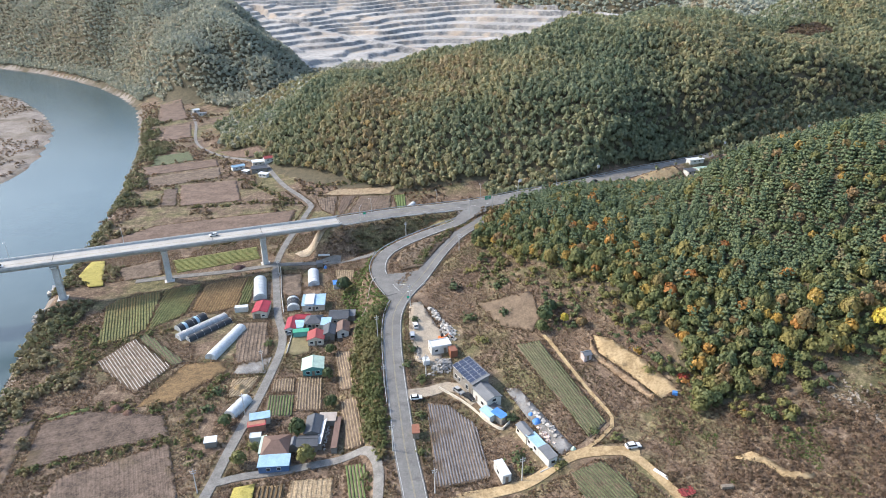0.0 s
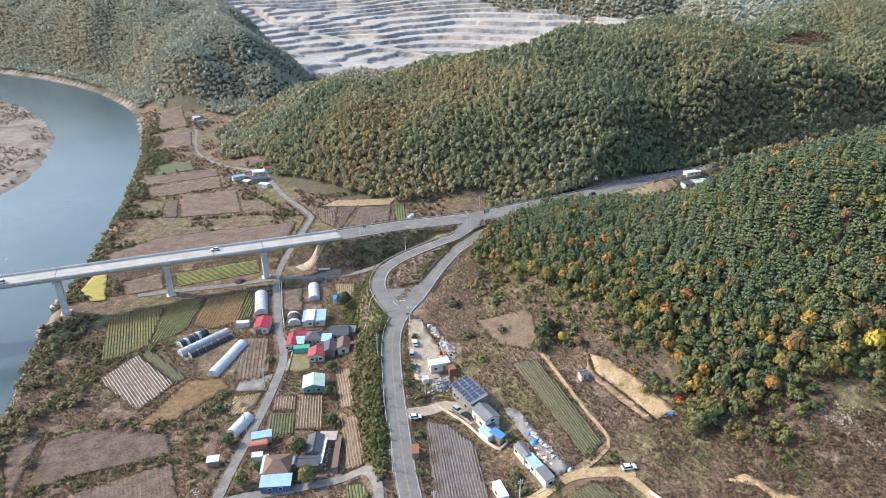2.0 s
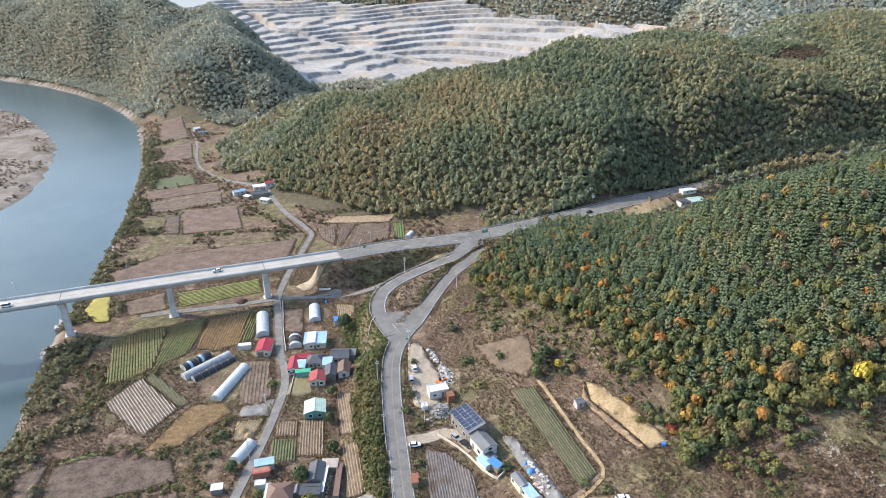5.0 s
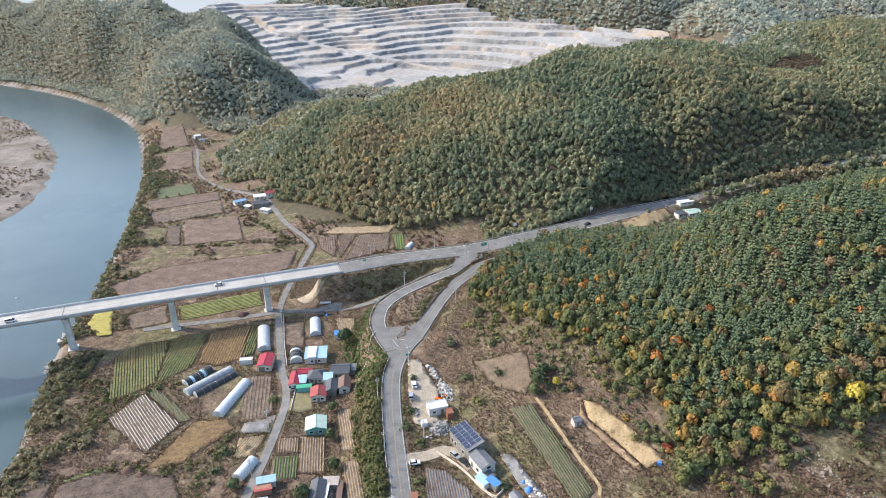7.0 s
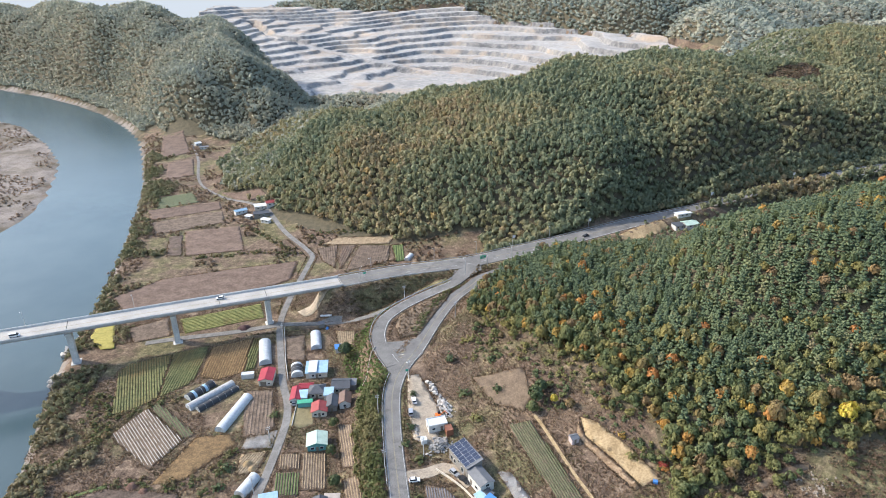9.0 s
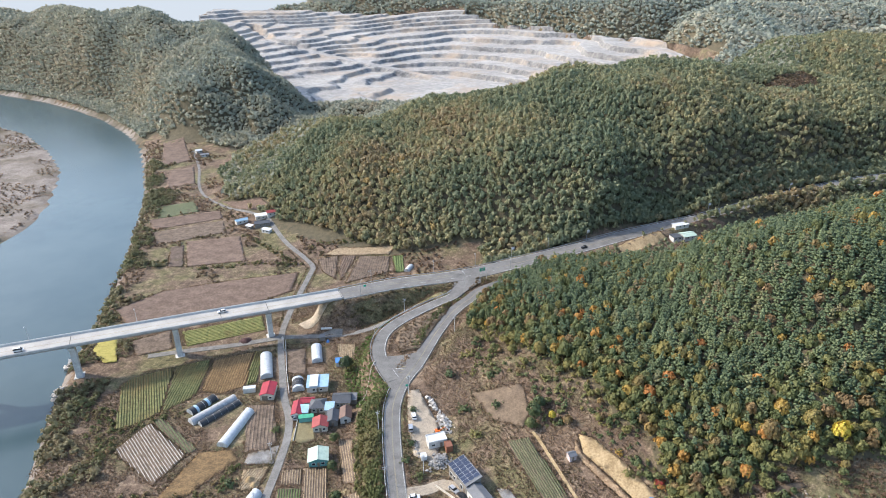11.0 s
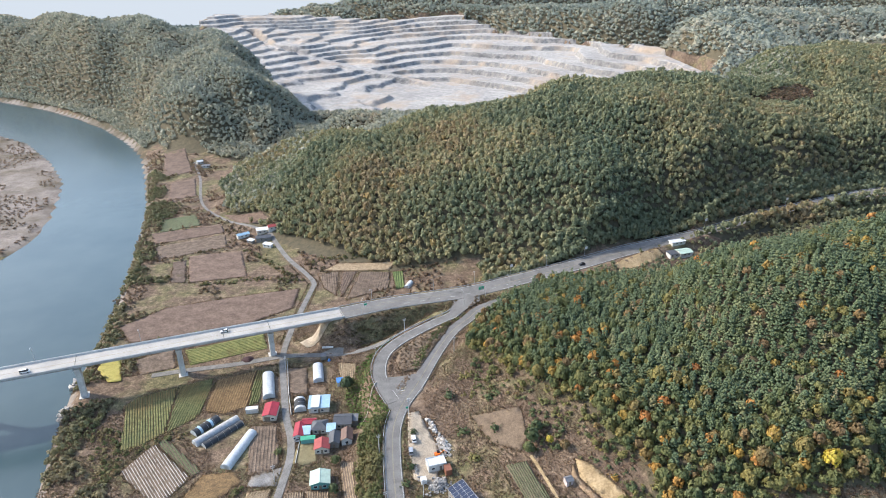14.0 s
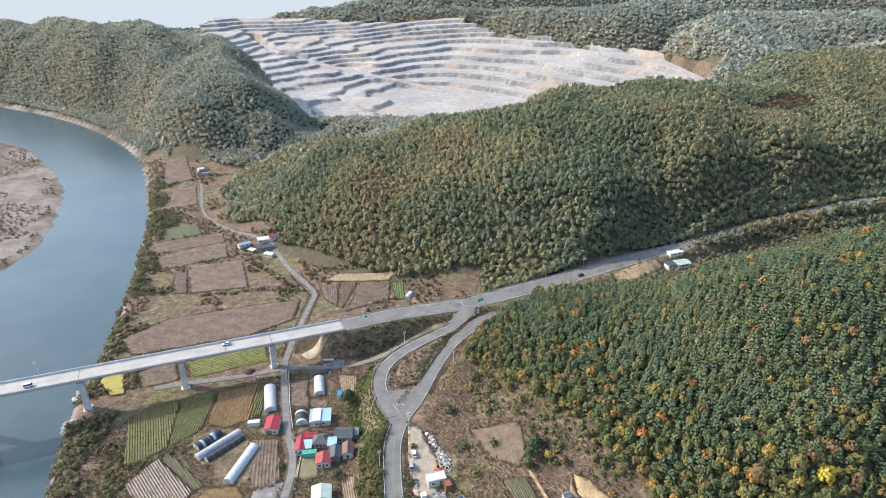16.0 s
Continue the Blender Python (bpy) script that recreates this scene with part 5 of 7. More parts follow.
# houses farther off
for x, y, rz, w, d, h, roof, rm, wm, lab, rise in ((-151, 470, 35, 9, 4, 2.6, "gable", R_BLUE, W_WHITE, "long farm shed with pale blue roof in the hamlet", 0.8), (-137, 474, 20, 8, 5, 2.8, "mono", R_WHITE, W_CREAM, "white-roofed hamlet house beside a red plot", 0.5),
                                                    (-128.5, 475.5, 25, 8, 5, 2.8, "gable", R_MAROON, W_WHITE, "red-roofed hamlet house under the wood", 1.0), (-133, 462, 15, 11, 6, 2.8, "gable", R_DARK, W_GREY, "dark grey roofed hamlet farmhouse", 1.1),
                                                    (-127, 450, -25, 7, 3.2, 2.4, "mono", R_WHITE, W_WHITE, "pale shelter roof in the hamlet", 0.4), (-142, 459, -30, 5, 3, 2.3, "mono", R_WHITE, W_GREY, "small white-roofed hamlet shed", 0.4),
                                                    (160, 388, 18, 9, 7, 2.4, "gable", R_PALE, W_WHITE, "pale green roofed roadside house on the pass", 0.9), (152, 386, 18, 6, 5, 2.4, "mono", R_DARK, W_WHITE, "dark-roofed wing of the roadside house", 0.4),
                                                    (158, 396, 18, 10, 4, 2.2, "flat", R_WHITE, W_WHITE, "white flat-roofed roadside store", 0.1), (-249, 668, 40, 6, 5, 2.8, "gable", R_WHITE, W_WHITE, "small white house beside the riverside lane", 0.8),
                                                    (-238, 654, 20, 8, 3.2, 2.2, "mono", R_GREY, W_WHITE, "long pale farm shed near the hill", 0.4)):
    house(x, y, rz, w, d, h, roof, rm, wm, lab, rise, "x", 0.4, WIN[:2], ())
tunnel(-19.5, 384, 70, 8, 3.6, 2.0, M_FILMWHITE, M_FILMWHITE, "small white tunnel greenhouse below the highway")


def panels(parent, x0, y0, z0, nx, ny, px, py, slope, across):
    """Solar modules on a roof slope: each a dark plate in a pale frame."""
    for i in range(nx):
        for j in range(ny):
            lx, ly = x0 + i * px, y0 + j * py
            z = z0 + slope * (ly - y0 if across == "y" else lx - x0)
            ang = math.degrees(math.atan(slope))
            frame_ob = part("solar_module", Shape().box(0, 0, 0, px - 0.06, py - 0.06, 0.06), R_WHITE, parent)
            frame_ob.matrix_local = pose(lx, ly, z, ang if across == "y" else 0, -ang if across == "x" else 0, 0)
            part("cells", Shape().box(0, 0, 0.05, px - 0.12, py - 0.12, 0.03), M_PANEL, frame_ob)


rt = [c for c in solar.children if c.name.startswith("roof")][0]
panels(rt, -5.6, -2.35, 6.0, 7, 3, 1.7, 2.2, 1.6 / 6.9, "y")


# ---- trees ----
def spray(rng, centre, out, r, n=8):
    """A tuft of leaves: loose triangles round a centre, turned mostly outwards."""
    out = np.asarray(out, float) / max(np.linalg.norm(out), 1e-6)
    d = rng.normal(0, 1, (n, 3))
    off = d / np.linalg.norm(d, axis=1)[:, None] * rng.uniform(0.25, 0.9, (n, 1)) * r
    nor = out + rng.normal(0, 0.34, (n, 3)) + (0, 0, 0.2)
    nor /= np.linalg.norm(nor, axis=1)[:, None]
    u = np.cross(nor, rng.normal(0, 1, (n, 3)))
    u /= np.linalg.norm(u, axis=1)[:, None]
    w = np.cross(nor, u)
    k = r * rng.uniform(0.6, 1.15, (n, 1))
    p = np.asarray(centre) + off
    v = np.stack([p + u * k, p - u * k * 0.5 + w * k * 0.8, p - u * k * 0.5 - w * k * 0.8], 1).reshape(-1, 3)
    return v, np.arange(3 * n).reshape(-1, 3)


def stem(h, r, n=4):
    w = np.arange(n) * 2 * math.pi / n
    v = np.concatenate([np.stack([np.cos(w) * r, np.sin(w) * r, np.full(n, -0.8)], 1), np.stack([np.cos(w) * r * 0.4, np.sin(w) * r * 0.4, np.full(n, h)], 1)])
    f = []
    for i in range(n):
        j = (i + 1) % n
        f += [(i, j, n + j), (i, n + j, n + i)]
    return v, np.array(f)


def joined(pieces):
    vs, fs, k = [], [], 0
    for v, f in pieces:
        vs.append(v)
        fs.append(f + k)
        k += len(v)
    return np.concatenate(vs), np.concatenate(fs)


def heart(rng, k=0.6):
    """The dense inside of a crown: an uneven eight-sided lump."""
    v = np.array([(1, 0, 0), (0, 1, 0), (-1, 0, 0), (0, -1, 0), (0, 0, 1), (0, 0, -1)]) * rng.uniform(0.85, 1.15, (6, 1)) * k + (0, 0, 0.85)
    return v, np.array([(0, 1, 4), (1, 2, 4), (2, 3, 4), (3, 0, 4), (1, 0, 5), (2, 1, 5), (3, 2, 5), (0, 3, 5)])


def round_crown(rng, clumps, size=1.0, leaves=8, core=0.0):
    """A broadleaf crown of unit radius round the height 1.0, uneven, with gaps."""
    pieces = []
    lean = rng.normal(0, 0.12, 2)
    lobes = rng.normal(0, 1, (4, 3))
    lobes /= np.linalg.norm(lobes, axis=1)[:, None]
    for i in range(clumps):
        d = rng.normal(0, 1, 3)
        d /= np.linalg.norm(d)
        d[2] = abs(d[2]) * 1.05 - 0.25
        k = 0.62 + 0.28 * max(0, (lobes @ d).max()) + rng.uniform(-0.1, 0.08)
        c = d * k
        c[:2] += lean * c[2]
        pieces.append(spray(rng, c + (0, 0, 0.95), d, size * rng.uniform(0.8, 1.25), leaves))
    pieces.append(heart(rng, core) if core else spray(rng, (0, 0, 0.8), (0, 0, 1), 0.6, 8))
    return joined(pieces)


def pine_crown(rng, layers, arms):
    """A pine crown of about unit radius: whorls of drooping needle-covered arms round a leader."""
    pieces = []
    for k in range(layers):
        u = k / (layers - 1) if layers > 1 else 0
        z = 0.45 + 1.75 * u
        r = (1.0 - u) ** 0.75 * 0.95 + 0.14
        turn = rng.uniform(0, 6.28)
        for a in range(arms):
            w = turn + 6.283 * a / arms + rng.uniform(-0.25, 0.25)
            L = r * rng.uniform(0.7, 1.15)
            wd = L * rng.uniform(0.32, 0.5) + 0.06
            d = np.array([math.cos(w), math.sin(w), 0])
            n = np.array([-d[1], d[0], 0])
            lift = rng.uniform(-0.02, 0.22)
            v = np.array([d * L * 0.08 + (0, 0, z + 0.1), d * L * 0.6 + n * wd + (0, 0, z - 0.05 + lift * 0.5), d * L + (0, 0, z - 0.08 + lift), d * L * 0.6 - n * wd + (0, 0, z - 0.05 + lift * 0.5), d * L * 0.6 + (0, 0, z + 0.12 + lift), d * L * 0.55 + (0, 0, z - 0.16)])
            pieces.append((v, np.array([(0, 4, 1), (1, 4, 2), (2, 4, 3), (3, 4, 0), (0, 1, 5), (1, 2, 5), (2, 3, 5), (3, 0, 5)])))
    pieces.append(spray(rng, (0, 0, 2.2), (0, 0, 1), 0.3, 8))
    return joined(pieces)


def bush_crown(rng, clumps, size=0.26):
    pieces = []
    for i in range(clumps):
        d = rng.normal(0, 1, 3) * (0.5, 0.5, 0.25)
        pieces.append(spray(rng, d * 0.9 + (0, 0, 0.5), d + (0, 0, 0.5), size * rng.uniform(0.75, 1.25), 7))
    return joined(pieces)


def grass_tuft(rng, blades=9):
    """A tuft of dry grass: narrow blades leaning outwards."""
    v = []
    for i in range(blades):
        w = rng.uniform(0, 6.283)
        d = np.array([math.cos(w), math.sin(w), 0])
        n = np.array([-d[1], d[0], 0])
        o = d * rng.uniform(0, 0.5)
        k = rng.uniform(0.16, 0.34)
        v += [o - n * k, o + n * k, o + d * rng.uniform(0.2, 0.8) + (0, 0, rng.uniform(0.5, 1.1))]
    return np.array(v), np.arange(3 * blades).reshape(-1, 3)


def scattered(name, spots, templates, material, label, category, rng, soft=False):
    """Many plants as one mesh. spots: rows of x, y, z, radius, height factor, tint."""
    vs, fs, ts, k = [], [], [], 0
    order = rng.integers(0, len(templates), len(spots))
    turn = rng.uniform(0, 6.283, len(spots))
    for ti, (tv, tf) in enumerate(templates):
        sel = spots[order == ti]
        if not len(sel):
            continue
        w = turn[order == ti]
        c, s = np.cos(w)[:, None], np.sin(w)[:, None]
        r = sel[:, 3][:, None]
        x = (tv[None, :, 0] * c - tv[None, :, 1] * s) * r + sel[:, 0][:, None]
        y = (tv[None, :, 0] * s + tv[None, :, 1] * c) * r + sel[:, 1][:, None]
        z = tv[None, :, 2] * r * sel[:, 4][:, None] + sel[:, 2][:, None]
        n, m = len(sel), len(tv)
        vs.append(np.stack([x, y, z], 2).reshape(-1, 3))
        fs.append((tf[None] + (np.arange(n) * m)[:, None, None] + k).reshape(-1, 3))
        ts.append(np.repeat(sel[:, 5], m))
        k += n * m
    me = big_mesh(name, np.concatenate(vs), np.concatenate(fs), material, np.concatenate(ts))
    if soft:
        me.shade_smooth()
    return tagged(new(name, me), label, category, kind="stuff")


def seeds(rng, x0, x1, y0, y1, gap, mask):
    """Jittered spots at about that gap, where mask holds."""
    X, Y = np.meshgrid(np.arange(x0, x1, gap), np.arange(y0, y1, gap))
    X = X + (np.arange(X.shape[0]) % 2)[:, None] * gap / 2
    x = X.ravel() + rng.uniform(-0.42, 0.42, X.size) * gap
    y = Y.ravel() + rng.uniform(-0.42, 0.42, X.size) * gap
    ok = mask(x, y)
    return x[ok], y[ok]


def in_view(x, y):
    return (np.abs(x) < 0.74 * y + 30) & (y > 100)


AUTUMN = [(0.0, (0.066, 0.092, 0.046)), (0.25, (0.098, 0.122, 0.054)), (0.45, (0.155, 0.155, 0.06)), (0.6, (0.22, 0.188, 0.066)), (0.72, (0.20, 0.135, 0.073)), (0.82, (0.36, 0.25, 0.06)), (0.92, (0.36, 0.155, 0.055)), (1.0, (0.48, 0.41, 0.07))]
# Greyer and bluer than M_OAK: haze over the middle hill mixed into the leaves
M_HILL = foliage("hazed_oak_leaves", [(0.0, (0.118, 0.158, 0.105)), (0.4, (0.195, 0.212, 0.128)), (0.6, (0.275, 0.255, 0.142)), (0.72, (0.285, 0.225, 0.132)), (0.85, (0.39, 0.295, 0.135)), (1.0, (0.40, 0.22, 0.11))], 0.9, 0.35)
# Paler and greyer than real leaves: haze over the river hill is in the colour
M_RIVERLEAF = foliage("hazed_river_hill_leaves", [(0.0, (0.235, 0.265, 0.235)), (0.5, (0.295, 0.305, 0.245)), (0.8, (0.345, 0.325, 0.25)), (1.0, (0.37, 0.315, 0.235))], 0.4, 0.4)
M_HEDGE = foliage("autumn_hedge_leaves", [(0.0, (0.07, 0.095, 0.038)), (0.35, (0.115, 0.128, 0.05)), (0.65, (0.175, 0.145, 0.07)), (1.0, (0.24, 0.165, 0.09))], 1.4, 0.35)
M_OAK = foliage("autumn_oak_leaves", AUTUMN, 0.9)
M_PINE = foliage("pine_needles", [(0.0, (0.059, 0.087, 0.050)), (0.55, (0.095, 0.129, 0.070)), (0.85, (0.140, 0.161, 0.081)), (1.0, (0.182, 0.154, 0.091))], 1.1, 0.15)
# Palest, bluest palette: the haze of distance put into the leaf colour
M_FARLEAF = foliage("hazed_far_leaves", [(0.0, (0.24, 0.285, 0.26)), (0.5, (0.30, 0.325, 0.275)), (0.8, (0.36, 0.35, 0.28)), (1.0, (0.38, 0.33, 0.26))], 0.3, 0.42)
M_SCRUB = foliage("dry_scrub", [(0.0, (0.09, 0.095, 0.042)), (0.3, (0.145, 0.107, 0.07)), (0.6, (0.205, 0.142, 0.102)), (1.0, (0.36, 0.28, 0.19))], 1.6, 0.55)
M_WILLOW = foliage("grey_green_willow", [(0.0, (0.12, 0.135, 0.07)), (0.45, (0.185, 0.18, 0.10)), (0.8, (0.24, 0.205, 0.125)), (1.0, (0.30, 0.235, 0.15))], 1.6, 0.45)

M_WEEDS = foliage("fresh_weeds", [(0.0, (0.065, 0.11, 0.03)), (0.6, (0.11, 0.15, 0.045)), (1.0, (0.15, 0.155, 0.06))], 1.4, 0.35)

grow = np.random.default_rng(7)
ROUND_NEAR = [round_crown(grow, 42, 0.2, 6, 0.55) for _ in range(9)]
ROUND_MID = [round_crown(grow, 13, 0.33, 4, 0.6) for _ in range(9)]
ROUND_FAR = [round_crown(grow, 5, 0.48, 3, 0.55) for _ in range(8)]
ROUND_TINY = [round_crown(grow, 2, 0.55, 3, 0.6) for _ in range(6)]
PINE_NEAR = [pine_crown(grow, 4, 5) for _ in range(6)]
BUSHES = [bush_crown(grow, 13) for _ in range(8)]
TUFTS = [bush_crown(grow, 5, 0.33) for _ in range(6)]
GRASS = [grass_tuft(grow) for _ in range(8)]


def right_mask(x, y):
    return woods(x, y) & (y < 440) & inside(x, y, RIGHT_WOOD) & (x < 0.86 * y + 26)


def spots_of(x, y, r0, r1, f0, f1, tint, sink=0.0):
    n = len(x)
    r = grow.uniform(r0, r1, n)
    return np.stack([x, y, height(x, y) - sink, r, grow.uniform(f0, f1, n), np.clip(tint, 0, 1)], 1)


# scrub, hedges and bank growth
def open_land(x, y):
    """1 on land free of paving, plots and houses."""
    ok = np.ones(len(x), bool)
    for line, clear in LINES_CLEAR:
        ok &= along(x, y, line)[0] > clear
    for poly in PLOTS:
        ok &= ~inside(x, y, poly)
    for hx, hy, hr in FOOTPRINTS:
        ok &= np.hypot(x - hx, y - hy) > hr + 0.3
    d, s, *_ = along(x, y, BANK)
    ok &= (s < 0) | (d < 1)
    return ok


LINES_CLEAR = [(HIGHWAY, 8), (MAIN, 4.6), (RAMP, 4.6), (BANKLANE, 2.6),
               ([(-70.5, 136, 0), (-68, 170, 0), (-65, 206, 0), (-65, 224, 0), (-72, 249, 0), (-85, 303, 0), (-86, 328, 0), (-83, 391, 0), (-109, 431, 0), (-131, 472, 0), (-175, 506, 0), (-207, 546, 0), (-232, 617, 0)], 3.2),
               ([(-150, 287, 0), (-109, 296, 0), (-52, 302, 0)], 3.2), ([(-69, 150, 0), (-34, 158, 0), (-25, 159, 0), (-19.6, 148, 0), (-19, 130, 0)], 2.6),
               ([(-12, 181, 0), (0, 185, 0), (10, 176, 0)], 3.5), ([(-4, 133, 0), (22, 140, 0), (42, 148, 0), (55, 147, 0)], 3.2), ([(52, 146, 0), (66, 118, 0)], 2.4), ([(36, 148, 0), (51, 160, 0), (36, 203, 0)], 1.2)]


# pines on the near hill, broadleaves along its lower edge
x, y = seeds(grow, 5, 430, 150, 450, 3.2, right_mask)
rim = along(x, y, [(a, b, 0) for a, b in RIGHT_WOOD[2:16]])[0]
leafy = grow.uniform(0, 1, len(x)) < np.clip(1.0 - rim / 46, 0.2, 1)
tone = value_noise(x, y, 14, 2) * 0.5 + grow.uniform(0, 1, len(x)) * 0.5
hot = grow.uniform(0, 1, len(x))
tint = np.where(hot < 0.07, grow.uniform(0.76, 0.95, len(x)), np.where(hot < 0.42, grow.uniform(0.42, 0.74, len(x)), 0.05 + tone * 0.45))
s = spots_of(x, y, 1.9, 2.7, 0.85, 1.3, tone + 0.25 * (grow.uniform(0, 1, len(x)) < 0.15))
scattered("pine_wood", s[~leafy], PINE_NEAR, M_PINE, "dense dark green pine wood on the near hillside", "wood", grow)
s = spots_of(x, y, 1.9, 3.0, 0.95, 1.5, tint)
scattered("edge_wood", s[leafy], ROUND_NEAR, M_OAK, "mixed broadleaf trees in green, yellow and rust at the wood's edge", "wood", grow)

# undergrowth beneath the outer trees
def under_mask(x, y):
    return right_mask(x, y) & (along(x, y, [(a, b, 0) for a, b in RIGHT_WOOD[1:17]])[0] < 34)


x, y = seeds(grow, 10, 230, 150, 310, 2.5, under_mask)
scattered("wood_undergrowth", spots_of(x, y, 0.9, 1.9, 0.7, 1.2, 0.05 + 0.55 * value_noise(x, y, 8, 55) + grow.uniform(0, 0.2, len(x))), BUSHES, M_OAK, "olive and brown shrubs beneath the outer trees of the wood", "undergrowth", grow)


# loose trees and saplings before the wood's edge
def fringe_mask(x, y):
    d = along(x, y, [(a, b, 0) for a, b in RIGHT_WOOD[1:16]])[0]
    return ~inside(x, y, RIGHT_WOOD) & (d < 20) & (x > 14) & (y < 292) & open_land(x, y) & (value_noise(x, y, 9, 51) > 0.38 + 0.024 * d) & (grow.uniform(0, 1, len(x)) > 0.25)


x, y = seeds(grow, 10, 210, 145, 295, 2.6, fringe_mask)
scattered("edge_saplings", spots_of(x, y, 0.8, 2.1, 0.8, 1.35, 0.05 + 0.6 * value_noise(x, y, 7, 52) + 0.25 * (grow.uniform(0, 1, len(x)) < 0.12)), ROUND_NEAR, M_OAK, "young broadleaf trees and shrubs straggling before the wood", "wood", grow)

# broadleaf wood on the middle hill
def clearing(x, y):
    """The brown clearing in the saddle of the middle hill."""
    return np.hypot((x - 318) / 1.5, (y - 612) - 0.3 * (x - 318)) < 23 + 34 * (value_noise(x, y, 13, 31) - 0.5)


def hill_mask(x, y):
    ok = woods(x, y) & in_view(x, y) & ((ridge(x, y, MID) > 2.5) | (x > 28)) & (y > 340 + 0.35 * x) & ((y < 640) | (x > 300)) & ((y > 440) | ~inside(x, y, RIGHT_WOOD))
    ok &= ~(clearing(x, y) | (np.hypot(x - 8, y - 531) < 5))          # bare brown gaps
    return ok & open_land(x, y)


x, y = seeds(grow, -260, 560, 380, 830, 3.65, hill_mask)
tone = value_noise(x, y, 60, 3) * 0.45 + value_noise(x, y, 16, 4) * 0.25 + grow.uniform(0, 1, len(x)) * 0.3
crest = smooth(40, 85, hill_share(x, y))
tint = np.clip(tone * 0.95 - 0.12 * crest + 0.02, 0, 0.72) + np.where(grow.uniform(0, 1, len(x)) < 0.03, 0.15, 0)
scattered("hill_wood", spots_of(x, y, 2.1, 3.1, 1.0, 1.6, tint), ROUND_MID, M_HILL, "dense autumn oak wood covering the middle hill", "wood", grow)

x, y = seeds(grow, 250, 390, 550, 680, 2.5, lambda x, y: clearing(x, y))
scattered("clearing_brush", spots_of(x, y, 1.4, 2.6, 0.5, 0.9, 0.15 + 0.7 * value_noise(x, y, 9, 33)), TUFTS, M_SCRUB, "bare reddish brown brushwood in a clearing of the wood", "brushwood", grow)

# a dense front of trees at the hill's foot along the highway
def foot_mask(x, y):
    d, side, _ = along(x, y, HIGHWAY)
    return (side > 0) & (d > 10.5) & (d < 24) & (x > 26)


x, y = seeds(grow, 26, 420, 345, 520, 2.9, foot_mask)
scattered("foot_wood", spots_of(x, y, 2.2, 3.4, 1.0, 1.5, 0.1 + 0.3 * value_noise(x, y, 16, 4) + grow.uniform(0, 0.1, len(x))), ROUND_MID, M_HILL, "steep front of dark trees along the highway", "wood", grow)

# scrubby growth about the pass
def pass_mask(x, y):
    d, side, _ = along(x, y, HIGHWAY)
    return (side < 0) & (d > 13) & (d < 46) & (x > 92) & (x < 360) & ~inside(x, y, RIGHT_WOOD) & (np.hypot((x - 157) / 1.4, y - 389) > 9) & ~inside(x, y, PASS_YARD)


x, y = seeds(grow, 90, 360, 340, 480, 3.6, pass_mask)
scattered("pass_growth", spots_of(x, y, 1.1, 1.9, 0.8, 1.2, 0.1 + 0.6 * value_noise(x, y, 12, 4)), ROUND_MID, M_HILL, "olive and brown trees along the road over the pass", "wood", grow)

# woods farther off, in leaf colours paled and greyed for haze
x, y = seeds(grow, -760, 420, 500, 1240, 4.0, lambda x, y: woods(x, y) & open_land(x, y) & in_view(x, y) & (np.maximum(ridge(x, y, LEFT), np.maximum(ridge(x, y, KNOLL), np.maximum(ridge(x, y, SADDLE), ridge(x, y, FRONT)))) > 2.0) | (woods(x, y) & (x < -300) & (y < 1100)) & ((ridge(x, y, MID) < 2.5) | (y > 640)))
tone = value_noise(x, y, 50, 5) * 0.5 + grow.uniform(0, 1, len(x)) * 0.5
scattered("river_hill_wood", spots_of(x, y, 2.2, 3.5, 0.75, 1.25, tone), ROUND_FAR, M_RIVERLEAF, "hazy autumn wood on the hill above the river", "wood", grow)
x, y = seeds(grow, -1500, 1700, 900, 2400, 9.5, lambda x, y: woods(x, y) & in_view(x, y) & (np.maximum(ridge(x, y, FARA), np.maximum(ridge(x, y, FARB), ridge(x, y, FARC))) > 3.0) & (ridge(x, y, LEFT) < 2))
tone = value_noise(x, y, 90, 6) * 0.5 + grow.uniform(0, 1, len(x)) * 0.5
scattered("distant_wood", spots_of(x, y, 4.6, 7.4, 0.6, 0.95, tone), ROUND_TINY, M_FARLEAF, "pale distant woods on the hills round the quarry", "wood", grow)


# low dry scrub everywhere on open land
x, y = seeds(grow, -190, 190, 112, 345, 1.05, lambda x, y: open_land(x, y) & ~woods(x, y) & in_view(x, y) & (value_noise(x, y, 7, 8) > 0.22))
tone = value_noise(x, y, 18, 9) * 0.6 + grow.uniform(0, 1, len(x)) * 0.4
scattered("dry_scrub", spots_of(x, y, 0.45, 1.05, 0.35, 0.75, tone), GRASS, M_SCRUB, "dry brown grass tufts and low scrub on open land", "scrub", grow)
x, y = seeds(grow, -320, 20, 345, 720, 4.0, lambda x, y: open_land(x, y) & ~woods(x, y) & in_view(x, y) & (value_noise(x, y, 16, 8) > 0.5))
tone = value_noise(x, y, 18, 9) * 0.6 + grow.uniform(0, 1, len(x)) * 0.25
scattered("far_scrub", spots_of(x, y, 1.2, 2.4, 0.7, 1.1, tone), TUFTS, M_SCRUB, "scrub along the edges of the riverside fields", "scrub", grow)

x, y = seeds(grow, -620, -300, 380, 860, 5.0, lambda x, y: (along(x, y, BAR)[1] < 0) & (along(x, y, BAR)[0] > 6) & in_view(x, y) & (value_noise(x, y, 30, 8) > 0.42))
